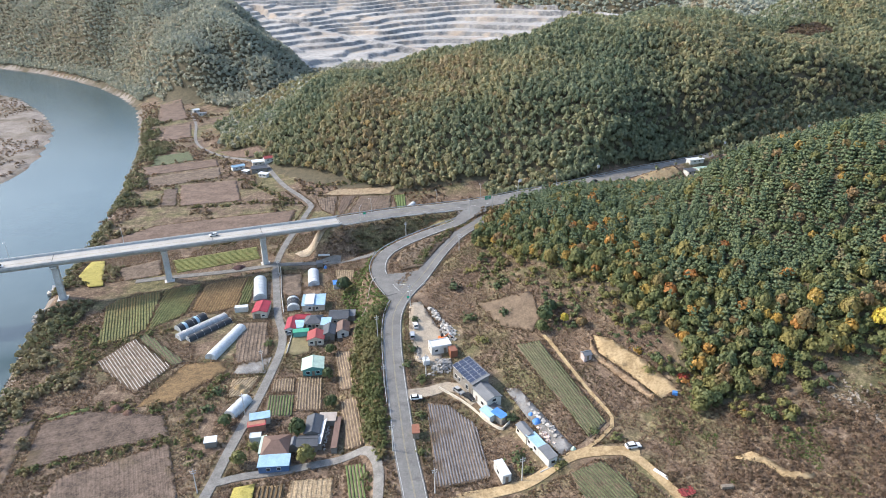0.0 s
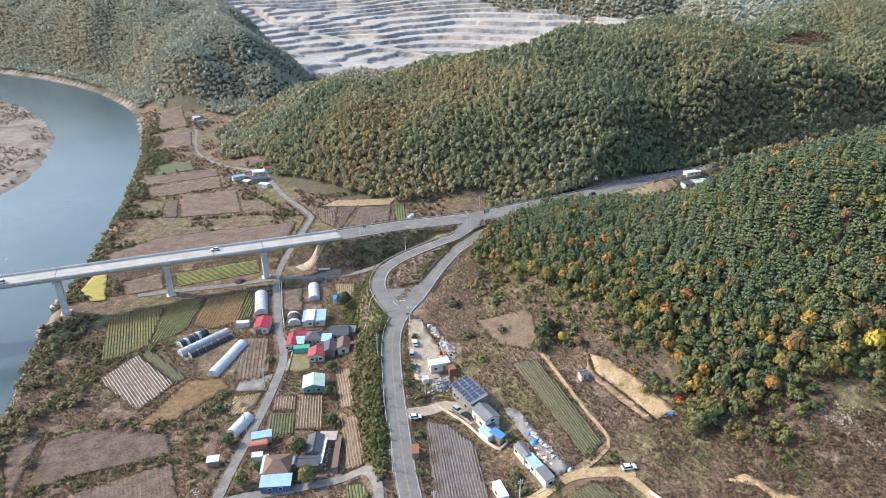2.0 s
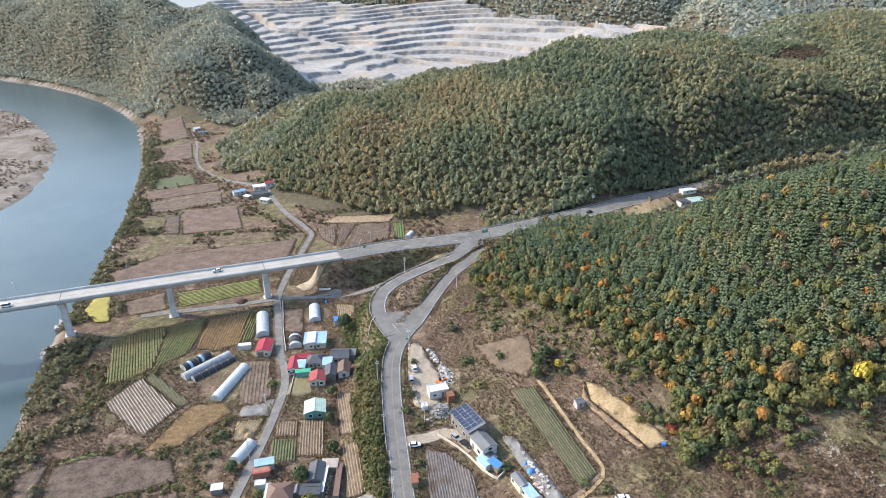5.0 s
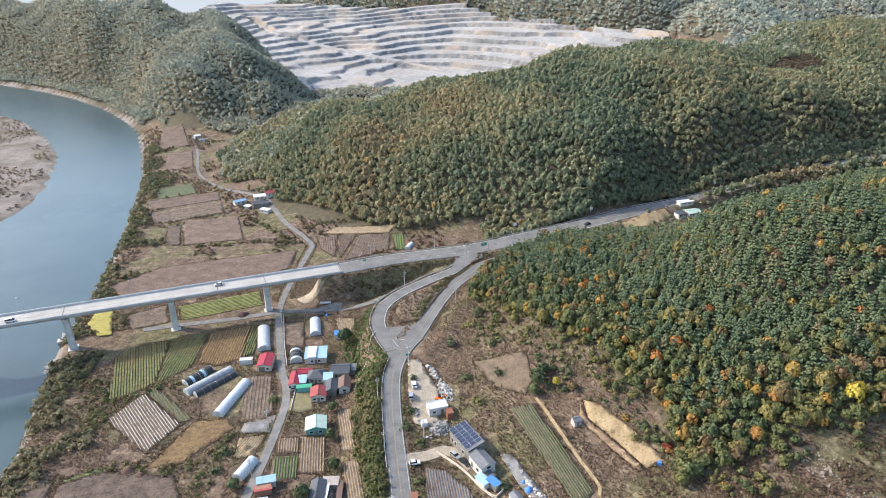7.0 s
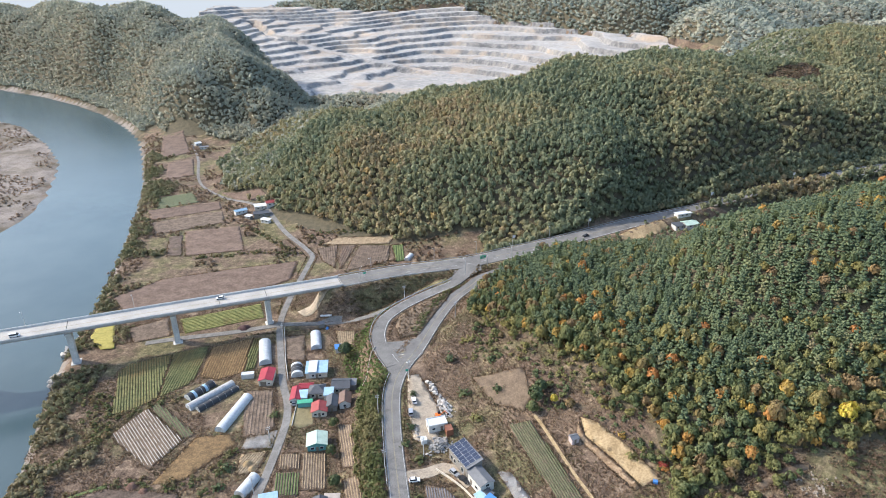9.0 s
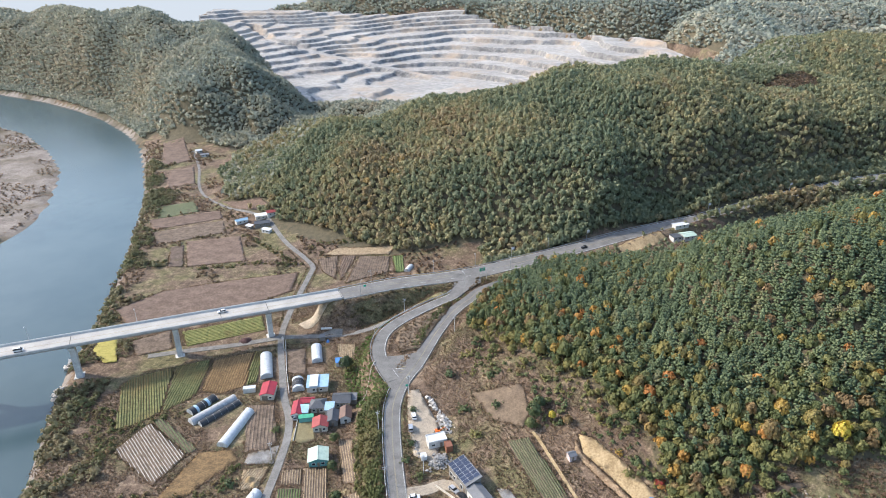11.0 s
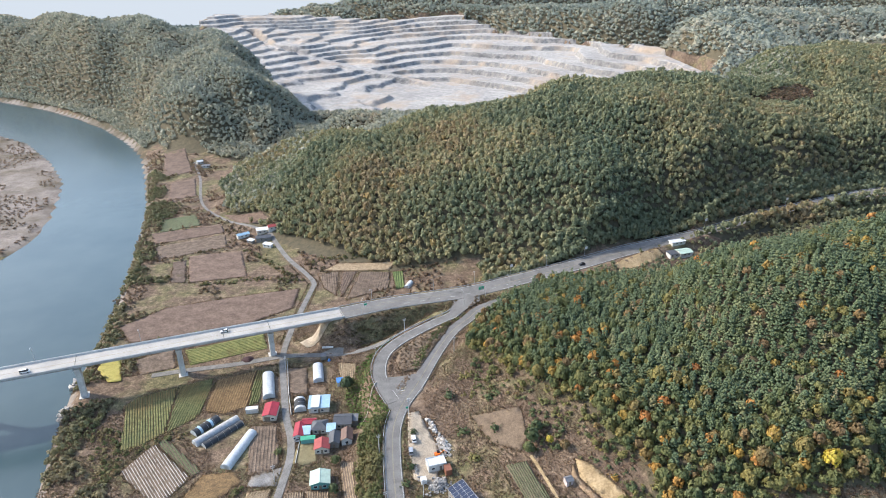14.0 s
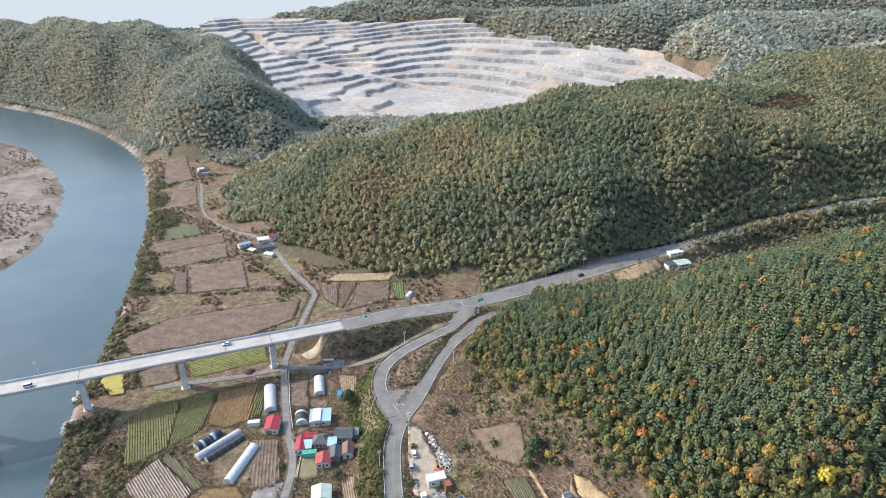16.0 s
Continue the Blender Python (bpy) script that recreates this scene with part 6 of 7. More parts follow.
scattered("sandbar_scrub", spots_of(x, y, 1.2, 2.6, 0.4, 0.8, 0.3 + 0.5 * value_noise(x, y, 18, 9)), TUFTS, M_SCRUB, "greyish dry scrub on the river sandbar", "scrub", grow)

# grass along the edges of plots and lanes
def margin(line, closed, step=0.75, off=0.0):
    pts = [np.array(q[:2], float) for q in line]
    if closed:
        pts.append(pts[0])
    out = []
    for a, b in zip(pts, pts[1:]):
        n = max(1, int(np.linalg.norm(b - a) / step))
        d = (b - a) / max(np.linalg.norm(b - a), 1e-6)
        for k in range(n):
            for side in ((0,) if closed else (-off, off)):
                q = a + (b - a) * (k + grow.uniform(0, 1)) / n + np.array([-d[1], d[0]]) * side
                out.append(q + grow.normal(0, 0.35, 2))
    return out


pts = np.array([q for poly in PLOTS for q in margin(poly, True)] + [q for line, clear in LINES_CLEAR[1:] for q in margin(line, False, 0.8, clear)])
pts = pts[(pts[:, 1] < 420) & (along(pts[:, 0], pts[:, 1], HIGHWAY)[0] > 7.5) & (along(pts[:, 0], pts[:, 1], MAIN)[0] > 4.0) & (along(pts[:, 0], pts[:, 1], RAMP)[0] > 4.2)]
x, y = pts.T
keep = np.ones(len(x), bool)
for line, clear in LINES_CLEAR:
    keep &= along(x, y, line)[0] > clear * 0.86
for hx, hy, hr in FOOTPRINTS:
    keep &= np.hypot(x - hx, y - hy) > hr * 0.8
keep &= ~inside(x, y, [(-31, 262), (-26, 248), (-23, 236), (-13, 238), (-6, 252), (-3, 266), (-19, 266)])
x, y = x[keep], y[keep]
scattered("margin_grass", spots_of(x, y, 0.5, 1.15, 0.5, 0.9, 0.75 * value_noise(x, y, 9, 19) + grow.uniform(0, 0.2, len(x))), GRASS, M_SCRUB, "rough grass along the edges of plots and lanes", "grass", grow)

# hedges: thick growth below the main road, along the river and along ditches
x, y = seeds(grow, -38, -18, 128, 236, 1.55, lambda x, y: open_land(x, y) & (along(x, y, MAIN)[0] < 15) & (along(x, y, MAIN)[0] > 5.2) & (along(x, y, MAIN)[1] > 0))
tint = np.where(grow.uniform(0, 1, len(x)) < 0.12, 0.68, 0.15 + value_noise(x, y, 10, 3) * 0.42)
scattered("road_hedge", spots_of(x, y, 1.1, 2.1, 0.9, 1.5, tint), BUSHES, M_HEDGE, "thick green and brown bushes on the slope below the road", "hedge", grow)
def bank_growth(x, y):
    d, side, _ = along(x, y, BANK)
    return open_land(x, y) & (side < 0) & (d > 1.5) & (d < 30) & in_view(x, y) & (value_noise(x, y, 13, 6) > 0.30 + 0.013 * d)


x, y = seeds(grow, -330, -120, 125, 640, 2.5, bank_growth)
scattered("bank_willows", spots_of(x, y, 0.9, 2.3, 0.7, 1.2, value_noise(x, y, 12, 5) * 0.8 + grow.uniform(0, 0.25, len(x))), BUSHES + ROUND_MID, M_WILLOW, "grey-green willow thicket along the river bank", "thicket", grow)
HEDGES = [[(-138, 226), (-120, 240), (-108, 240)], [(-137, 182), (-118, 189), (-97, 187)], [(-130, 156), (-112, 163), (-90, 172)], [(-152, 244), (-140, 226), (-140, 210)], [(-95, 187), (-84, 196), (-81, 204)], [(-88, 182), (-83, 172), (-80, 160)],
          [(-150, 196), (-143, 215), (-160, 250)], [(-195, 330), (-170, 326), (-115, 333)], [(-160, 390), (-120, 398), (-92, 395)], [(-100, 400), (-118, 422), (-142, 447)], [(-230, 455), (-215, 428), (-205, 395)], [(-222, 400), (-205, 370)], [(-90, 420), (-75, 425), (-20, 420)]]
pts = []
for line in HEDGES:
    for q in glide(line, 1.9):
        for _ in range(2):
            pts.append((q[0] + grow.normal(0, 1.6), q[1] + grow.normal(0, 1.6)))
pts = np.array(pts)
ok = open_land(pts[:, 0], pts[:, 1])
x, y = pts[ok].T
scattered("field_hedges", spots_of(x, y, 0.7, 1.8, 0.7, 1.2, grow.uniform(0.1, 0.9, len(x))), BUSHES, M_HEDGE, "olive brown bushes along field edges and ditches", "hedge", grow)
x, y = seeds(grow, -60, 30, 290, 345, 2.0, lambda x, y: (along(x, y, HIGHWAY)[0] > 7.5) & (along(x, y, HIGHWAY)[0] < 24) & (along(x, y, HIGHWAY)[1] < 0) & (along(x, y, BANKLANE)[0] > 2.5) & (along(x, y, RAMP)[0] > 4.8) & (along(x, y, MAIN)[0] > 5) & (y > 300 + 0.45 * x * (x > 0)))
scattered("embankment_scrub", spots_of(x, y, 0.8, 1.6, 0.5, 0.9, 0.05 + 0.35 * value_noise(x, y, 9, 3)), TUFTS, M_SCRUB, "low dark weeds covering the highway embankment", "scrub", grow)
x, y = seeds(grow, -28, 10, 262, 312, 2.0, lambda x, y: inside(x, y, VERGE))
scattered("island_scrub", spots_of(x, y, 0.6, 1.2, 0.5, 1.0, 0.2 + 0.4 * value_noise(x, y, 7, 3), -0.4), TUFTS, M_SCRUB, "brown planted scrub inside the ramp loop", "scrub", grow)
x, y = seeds(grow, -60, -20, 236, 300, 1.5, lambda x, y: open_land(x, y) & (along(x, y, RAMP)[0] < 17) & (along(x, y, RAMP)[1] < 0) | open_land(x, y) & (along(x, y, MAIN)[0] < 14) & (x < -22) & (y > 225) & (y < 250))
scattered("ramp_slope_scrub", spots_of(x, y, 0.8, 1.5, 0.5, 1.0, value_noise(x, y, 9, 3)), TUFTS, M_WEEDS, "green weeds on the slope below the ramp", "scrub", grow)
x, y = seeds(grow, -12, 14, 262, 326, 1.5, lambda x, y: (along(x, y, MAIN)[0] > 4.2) & (along(x, y, MAIN)[0] < 8.5) & (along(x, y, MAIN)[1] > 0) & (along(x, y, RAMP)[0] > 4.2) & (y > 268))
scattered("divider_bushes", spots_of(x, y, 0.6, 1.5, 0.7, 1.2, 0.1 + 0.6 * value_noise(x, y, 5, 61)), BUSHES, M_HEDGE, "olive and brown bushes between the ramp and the road", "hedge", grow)
SLOPE = [(2, 250), (14, 262), (40, 245), (62, 219), (66, 202), (77, 189), (76, 160), (66, 172), (56, 196), (47, 198), (36, 206), (36, 230), (15, 240)]
x, y = seeds(grow, 0, 90, 150, 270, 3.4, lambda x, y: open_land(x, y) & inside(x, y, SLOPE) & (value_noise(x, y, 8, 12) > 0.42))
scattered("slope_bushes", spots_of(x, y, 0.9, 1.9, 0.7, 1.2, 0.1 + 0.62 * value_noise(x, y, 6, 13)), BUSHES, M_OAK, "olive and rusty bushes on the dry slope below the wood", "bushes", grow)
x, y = seeds(grow, 60, 190, 112, 172, 2.0, lambda x, y: open_land(x, y) & ~woods(x, y) & in_view(x, y) & (value_noise(x, y, 10, 14) > 0.34))
scattered("brown_brush", spots_of(x, y, 0.7, 1.5, 0.45, 0.8, 0.25 + 0.6 * value_noise(x, y, 7, 15)), BUSHES, M_SCRUB, "low brown brushwood on the cleared slope", "brushwood", grow)

x, y = seeds(grow, 60, 170, 114, 160, 0.8, lambda x, y: open_land(x, y) & ~woods(x, y) & in_view(x, y) & (value_noise(x, y, 5.5, 41) > 0.82))
scattered("green_weeds", spots_of(x, y, 0.4, 0.9, 0.4, 0.7, grow.uniform(0, 1, len(x))), GRASS, M_WEEDS, "patches of fresh green weeds on the brown slope", "weeds", grow)


# single trees
def tree_meshes(kind, rng):
    crown = {"round": lambda: round_crown(rng, 130, 0.15, 8, 0.55), "pine": lambda: pine_crown(rng, 6, 8), "bush": lambda: bush_crown(rng, 40, 0.2)}[kind]()
    return crown


def single(kind, x, y, r, tall, tint, label, material, category="tree", group=""):
    """One tree or bush with trunk, limbs and crown."""
    rng = np.random.default_rng(int(abs(x * 31 + y * 17)) + 5)
    z = ground_at(x, y)
    t = thing("bush" if kind == "bush" else "pine_tree" if kind == "pine" else "tree", pose(x, y, z), label, category, group)
    v, f = tree_meshes(kind, rng)
    v = v * (r, r, r * tall)
    me = big_mesh("crown", v, f, material, np.clip(tint + rng.normal(0, 0.03, len(v)), 0, 1))
    part("crown", me, None, t)
    trunk = Shape().tube((0, 0, -0.4), (0, 0, r * tall * 0.9), 0.07 * r + 0.05, 0.03 * r + 0.02, 7)
    for k in range(4):
        w = k * 1.57 + rng.uniform(0, 1)
        trunk.tube((0, 0, r * tall * 0.35), (math.cos(w) * r * 0.55, math.sin(w) * r * 0.55, r * tall * (0.8 + 0.1 * k)), 0.03 * r + 0.02, 0.01 * r + 0.01, 5)
    part("trunk", trunk, M_BARK, t)
    return t


TREES_ROUND = [
    (-45.9, 271.0, 3.8, 1.1, 0.02, "dark green round tree beside the white hut"), (-47.7, 170.0, 3.0, 1.4, 0.12, "leafy green tree behind the farmhouse"), (-43.0, 158.0, 3.2, 1.1, 0.5, "olive-yellow tree beside the farm lane"),
    (-63.4, 157.5, 2.6, 1.2, 0.45, "olive tree beside the farm lane"), (-73.4, 176.5, 2.6, 1.1, 0.2, "bright green tree beside the street"), (-39.2, 185.0, 2.4, 1.2, 0.08, "dark green tree between garden plots"),
    (-42.7, 201.0, 2.2, 1.3, 0.15, "green tree beside the mulched strip"), (-44.3, 218.0, 2.3, 1.2, 0.3, "green tree near the pale green roof"),
    (60.1, 229.5, 3.6, 1.5, 0.42, "yellow-green tree standing before the pines"), (52.8, 236.5, 3.4, 1.5, 0.36, "light green tree standing before the pines"), (75.8, 237.0, 2.3, 1.4, 0.92, "orange-red tree among the pines"),
    (90.7, 224.0, 3.6, 1.4, 0.56, "broad golden-olive tree among the pines"), (95.5, 220.0, 3.4, 1.4, 0.62, "golden-brown tree among the pines"), (43.5, 241.0, 3.0, 1.4, 0.6, "golden tree at the wood's edge"),
    (38.1, 252.0, 2.6, 1.4, 0.84, "orange-yellow tree at the wood's edge"), (113.5, 179.4, 3.8, 1.4, 0.68, "tall rust-brown tree at the wood's edge"), (128.1, 181.0, 3.6, 1.4, 0.62, "golden-brown tree at the wood's edge"),
    (135.8, 176.0, 3.4, 1.5, 1.0, "bright yellow tree at the wood's edge"), (117.5, 170.6, 2.8, 1.2, 0.7, "rusty brown tree at the clearing"), (102.1, 169.0, 2.6, 1.2, 0.88, "reddish tree at the clearing"),
    (120.6, 187.2, 3.2, 1.4, 0.8, "yellow tree among green pines"), (75.2, 158.0, 2.8, 1.2, 0.44, "yellow-green tree above the brown slope"), (88.5, 172.0, 3.0, 1.3, 0.2, "dark green tree at the clearing"),
    (105.3, 190.0, 3.0, 1.4, 0.4, "olive tree among the pines"), (80.2, 212.0, 2.6, 1.4, 0.5, "olive-yellow tree below the pines"), (37.0, 209.0, 3.2, 1.4, 0.1, "dark green tree beside the leek field"),
    (35.2, 204.6, 2.6, 1.2, 0.3, "green tree at the corner of the leek field"), (43.6, 206.5, 1.6, 1.6, 1.0, "small bright yellow tree in the scrub"), (49.0, 203.0, 2.2, 1.1, 0.7, "rusty small tree above the hut"), (39.5, 213.5, 2.6, 1.3, 0.06, "dark green tree beside the cleared plot")]
TREES_BUSH = [
    (23.2, 220.0, 2.2, 1.0, 0.12, "single round green bush on the cleared plot"), (4.7, 243.0, 3.0, 1.1, 0.05, "dark green bush above the yard"), (21.9, 238.5, 2.6, 0.9, 0.2, "olive bush on the dry slope"), (9.7, 222.0, 3.0, 0.9, 0.22, "olive bush beside the stone yard"),
    (14.2, 207.0, 2.6, 0.8, 0.5, "brownish bush on the dry slope"), (64.5, 186.0, 1.6, 1.2, 0.84, "small orange bush above the cut bank"), (66.0, 178.0, 2.0, 1.0, 0.5, "olive bush above the cut bank"), (75.4, 171.0, 1.9, 0.9, 0.9, "crimson bush at the end of the cut bank"),
    (-11.6, 224.5, 1.6, 1.1, 0.1, "dark bush between road and yard"), (-11.8, 205.0, 2.0, 1.1, 0.1, "dark bush between road and yard"), (-13.2, 196.0, 2.0, 1.0, 0.25, "green bush beside the road"), (-8.0, 188.5, 2.2, 0.9, 0.35, "olive bush below the stone pile"),
    (-7.8, 171.0, 1.6, 0.9, 0.3, "green bush beside the mulched field"), (-7.2, 155.0, 1.8, 0.9, 0.35, "olive bush beside the mulched field"), (20.6, 166.0, 2.6, 0.9, 0.2, "green bush behind the sheds"), (21.0, 150.0, 2.6, 0.9, 0.2, "green bush below the cabins"),
    (22.5, 145.0, 2.2, 0.9, 0.4, "olive bush beside the dirt track"), (32.0, 144.8, 2.0, 0.9, 0.5, "dry olive bush at the yard's end"), (44.0, 156.0, 1.6, 0.8, 0.3, "bush at the leek field's corner"), (46.5, 204.0, 2.0, 0.9, 0.15, "green bush in the scrub"),
    (-81.1, 195.0, 2.6, 1.0, 0.1, "dark green bush in the rough plot"), (-82.0, 185.0, 2.4, 0.9, 0.2, "green bush in the rough plot"), (-61.0, 165.0, 2.2, 1.0, 0.45, "olive bush beside the farmhouse drive"), (-70.5, 226.5, 2.2, 0.9, 0.3, "olive bush at the dark plot"), (50.0, 152.5, 2.0, 0.8, 0.35, "olive bush above the parked car")]
single("bush", 75.3, 172.2, 2.0, 1.0, 0.5, "deep red maple bush beside the cut bank", foliage("red_maple_leaves", [(0.0, (0.19, 0.035, 0.03)), (1.0, (0.33, 0.07, 0.05))], 1.5, 0.35), "bush")
EDGE_TREES = "trees at the edge of the near wood"
for x, y, r, tall, tint, lab in TREES_ROUND:
    single("round", x, y, r, tall, tint, lab, M_OAK, group=EDGE_TREES if y > 150 and x > 40 else "")
for x, y, r, tall, tint, lab in TREES_BUSH:
    single("bush", x, y, r, tall, tint, lab, M_OAK, "bush")


# ---- vehicles ----
def car(x, y, z, rz, colour, label, size=1.0, van=False):
    """A parked or passing car; its nose points along +x of its own axes."""
    t = thing("car", pose(x, y, z, 0, 0, rz), label, "car")
    L, W, H = 4.4 * size, 1.85, 1.45
    prof = [(-L / 2, 0.35), (-L / 2 + 0.05, 0.9), (-L * 0.20, 0.95), (L * 0.18, 0.92), (L / 2 - 0.1, 0.75), (L / 2, 0.4)]
    if van:
        prof = [(-L / 2, 0.35), (-L / 2 + 0.05, 1.0), (L * 0.30, 1.0), (L / 2 - 0.05, 0.8), (L / 2, 0.4)]
    b = Shape()
    n = len(prof)
    v = [(px, s * W / 2 * (0.96 if pz > 0.8 else 1.0), pz) for s in (-1, 1) for px, pz in prof]
    b.add(v, [tuple(range(n)), tuple(range(2 * n - 1, n - 1, -1))] + [((i + 1) % n, i, n + i, n + (i + 1) % n) for i in range(n)])
    part("body", b, colour, t)
    cab = [(-L * 0.44, 0.92), (-L * 0.33, H), (L * 0.06, H), (L * 0.22, 0.92)] if not van else [(-L * 0.47, 0.98), (-L * 0.45, 1.85), (L * 0.22, 1.85), (L * 0.38, 0.98)]
    for nm, mat, w, dz in (("windows", M_GLASS, W / 2 * 0.9, 0.0), ("roof", colour, W / 2 * 0.86, 0.0)):
        s = Shape()
        if nm == "windows":
            v = [(px, q * (w if pz < 1 else w * 0.86), pz) for q in (-1, 1) for px, pz in cab]
            s.add(v, [(0, 1, 2, 3), (7, 6, 5, 4), (0, 4, 5, 1), (1, 5, 6, 2), (2, 6, 7, 3)])
        else:
            s.box((cab[1][0] + cab[2][0]) / 2, 0, cab[1][1] - 0.02, cab[2][0] - cab[1][0] + 0.1, w * 1.8, 0.07)
        part(nm, s, mat, t)
    for sx in (-0.31, 0.31):
        for sy in (-1, 1):
            part("wheel", Shape().tube((sx * L, sy * (W / 2 - 0.2), 0.33), (sx * L, sy * (W / 2 + 0.02), 0.33), 0.33, n=12), M_DARK, t)
    for sy in (-0.62, 0.62):
        part("headlight", Shape().box(L / 2 - 0.06, sy, 0.58, 0.12, 0.34, 0.16), R_WHITE, t)
        part("tail_light", Shape().box(-L / 2 + 0.02, sy * 1.1, 0.68, 0.08, 0.26, 0.16), R_RED, t)
    return t


C_WHITE, C_BLACK, C_SILVER, C_BLUE = plain("white_car_paint", (0.62, 0.62, 0.62), 0.25), plain("black_car_paint", (0.03, 0.032, 0.036), 0.25), plain("silver_car_paint", (0.42, 0.43, 0.45), 0.3, 0.4), plain("blue_car_paint", (0.05, 0.16, 0.45), 0.3)


def on_land(x, y, lift=0.25):
    return ground_at(x, y) + lift


car(53.5, 148.2, on_land(53.5, 148.2), 10, C_WHITE, "white car parked at the bend of the dirt track")
car(-9.6, 178.6, on_land(-9.6, 178.6), 8, C_WHITE, "white car turning off the country road", 0.9)
car(4.6, 181.6, on_land(4.6, 181.6), -50, C_SILVER, "silver car parked before the solar house")
car(8.0, 178.0, on_land(8.0, 178.0), -48, C_BLACK, "black car parked before the solar house")
car(-11.0, 220.0, on_land(-11.0, 220.0), 100, C_WHITE, "white car parked in the stone yard")
car(-12.0, 219.0, on_land(-12.0, 213.0), 95, C_SILVER, "silver van parked in the stone yard", 1.0, True).location.y = 213.0
car(-63.8, 234.0, on_land(-63.8, 234.0), 100, C_SILVER, "silver car parked beside the red roof", 0.9)
car(-113.0, 299.3, 18.78, 201, C_WHITE, "white car driving on the bridge")
car(-196.0, 261.6, 20.55, 21, C_WHITE, "white van driving on the bridge", 1.0, True)
car(92.0, 379.0, 17.35, 207, C_BLACK, "dark car driving on the highway")


# ---- poles and signs ----
def pole(x, y, tall, label, arms=(), name="utility_pole", base=None, lean=0.0):
    """A tapered concrete pole with cross arms (height, length, direction)."""
    z = ground_at(x, y) if base is None else base
    t = thing(name, pose(x, y, z - 0.3, lean, 0, 0), label, name.replace("_", " "))
    part("shaft", Shape().tube((0, 0, 0), (0, 0, tall + 0.3), 0.19, 0.11, 8), M_CONCRETE, t)
    for h, length, direction in arms:
        c, s = math.cos(radians(direction)), math.sin(radians(direction))
        arm = part("cross_arm", Shape().box(0, 0, h, length, 0.12, 0.12, direction), M_STEEL, t)
        for k in (-0.45, 0.45):
            part("insulator", Shape().tube((k * length * c, k * length * s, h + 0.1), (k * length * c, k * length * s, h + 0.4), 0.08, n=6), R_WHITE, arm)
    return t


WIRES = [(-15.9, 156.0, 10), (-25.0, 212.6, 10), (-13.6, 234.0, 10), (-3.2, 140.0, 9), (21.2, 141.8, 8.5), (-68.4, 208.6, 9), (-68.2, 181.8, 9), (-72.6, 146.5, 9), (-80.6, 290.0, 9), (-6.5, 190.5, 9), (7.5, 280.0, 9), (-34, 296.5, 9), (-18.5, 305.0, 9), (-20.5, 185.0, 9)]
for x, y, h in WIRES:
    pole(x, y, h, "grey concrete utility pole with short cross arms", ((h - 0.6, 1.6, 20), (h - 1.4, 1.3, 20)))


def street_lamp(x, y, z, rz, label="slim grey street lamp with a curved arm"):
    t = thing("street_lamp", pose(x, y, z, 0, 0, rz), label, "street lamp", "highway lamps")
    part("pole", Shape().tube((0, 0, -0.4), (0, 0, 8.2), 0.12, 0.07, 7), M_STEEL, t)
    part("arm", Shape().tube((0, 0, 8.1), (2.2, 0, 8.9), 0.07, 0.05, 6), M_STEEL, t)
    part("lamp_head", Shape().box(2.4, 0, 8.82, 0.8, 0.28, 0.14), R_WHITE, t)


for x, y, z, rz in ((-3.0, 346.5, 16.7, 250), (22.0, 356.0, 16.7, 250), (14.5, 329.0, 16.5, 120), (42.0, 347.5, 16.8, 110), (-38.5, 334.0, 16.8, 250), (69.0, 377.5, 17.0, 250), (-43.0, 319.2, 16.9, 70), (-196, 270.5, 20.6, 290), (-152, 288.0, 19.7, 290)):
    street_lamp(x, y, z, rz)


def flag_board(x, y, z):
    """A tall pole with a white board."""
    t = thing("sign", pose(x, y, z, 0, 0, 25), "white roadside board on a tall grey pole", "road sign", "white roadside boards")
    part("pole", Shape().tube((0, 0, -0.4), (0, 0, 6.2), 0.11, 0.09, 7), M_STEEL, t)
    part("board", Shape().box(0.9, 0, 4.6, 2.0, 0.12, 1.7), R_WHITE, t)


for x, y in ((45.0, 368.5), (96.5, 392.5), (190.3, 432.2), (265.0, 467.6)):
    flag_board(x, y, float(np.interp(x, (45, 96, 196, 260), (16.8, 17.5, 20.8, 22.8))))
gantry = thing("road_sign", pose(27.5, 339.0, 16.7, 0, 0, 25), "green direction sign on a steel mast arm", "road sign")
part("mast", Shape().tube((0, 0, -0.3), (0, 0, 6.8), 0.16, 0.13, 8), M_STEEL, gantry)
part("arm", Shape().tube((0, 0, 6.4), (-4.5, 0, 6.6), 0.09, 0.08, 6), M_STEEL, gantry)
board = part("board", Shape().box(-3.0, -0.12, 5.4, 3.4, 0.1, 2.0), plain("road_sign_green", (0.01, 0.26, 0.13), 0.4), gantry)
for k, wdt in ((5.7, 2.2), (6.25, 1.5), (6.8, 2.4)):
    part("text_bar", Shape().box(-3.0, -0.185, k, wdt, 0.03, 0.22), R_WHITE, board)
for x, y, z, rz, lab in ((-14.3, 236.8, 14.0, 10, "green roadside sign at the junction"), (-41.5, 327.0, 16.6, 20, "small green sign beside the highway")):
    t = thing("road_sign", pose(x, y, z, 0, 0, rz), lab, "road sign")
    part("post", Shape().tube((0, 0, -0.4), (0, 0, 3.0), 0.07, n=6), M_STEEL, t)
    part("board", Shape().box(0, -0.1, 2.0, 1.5, 0.08, 1.0), plain("small_sign_green", (0.01, 0.28, 0.18), 0.4), t)


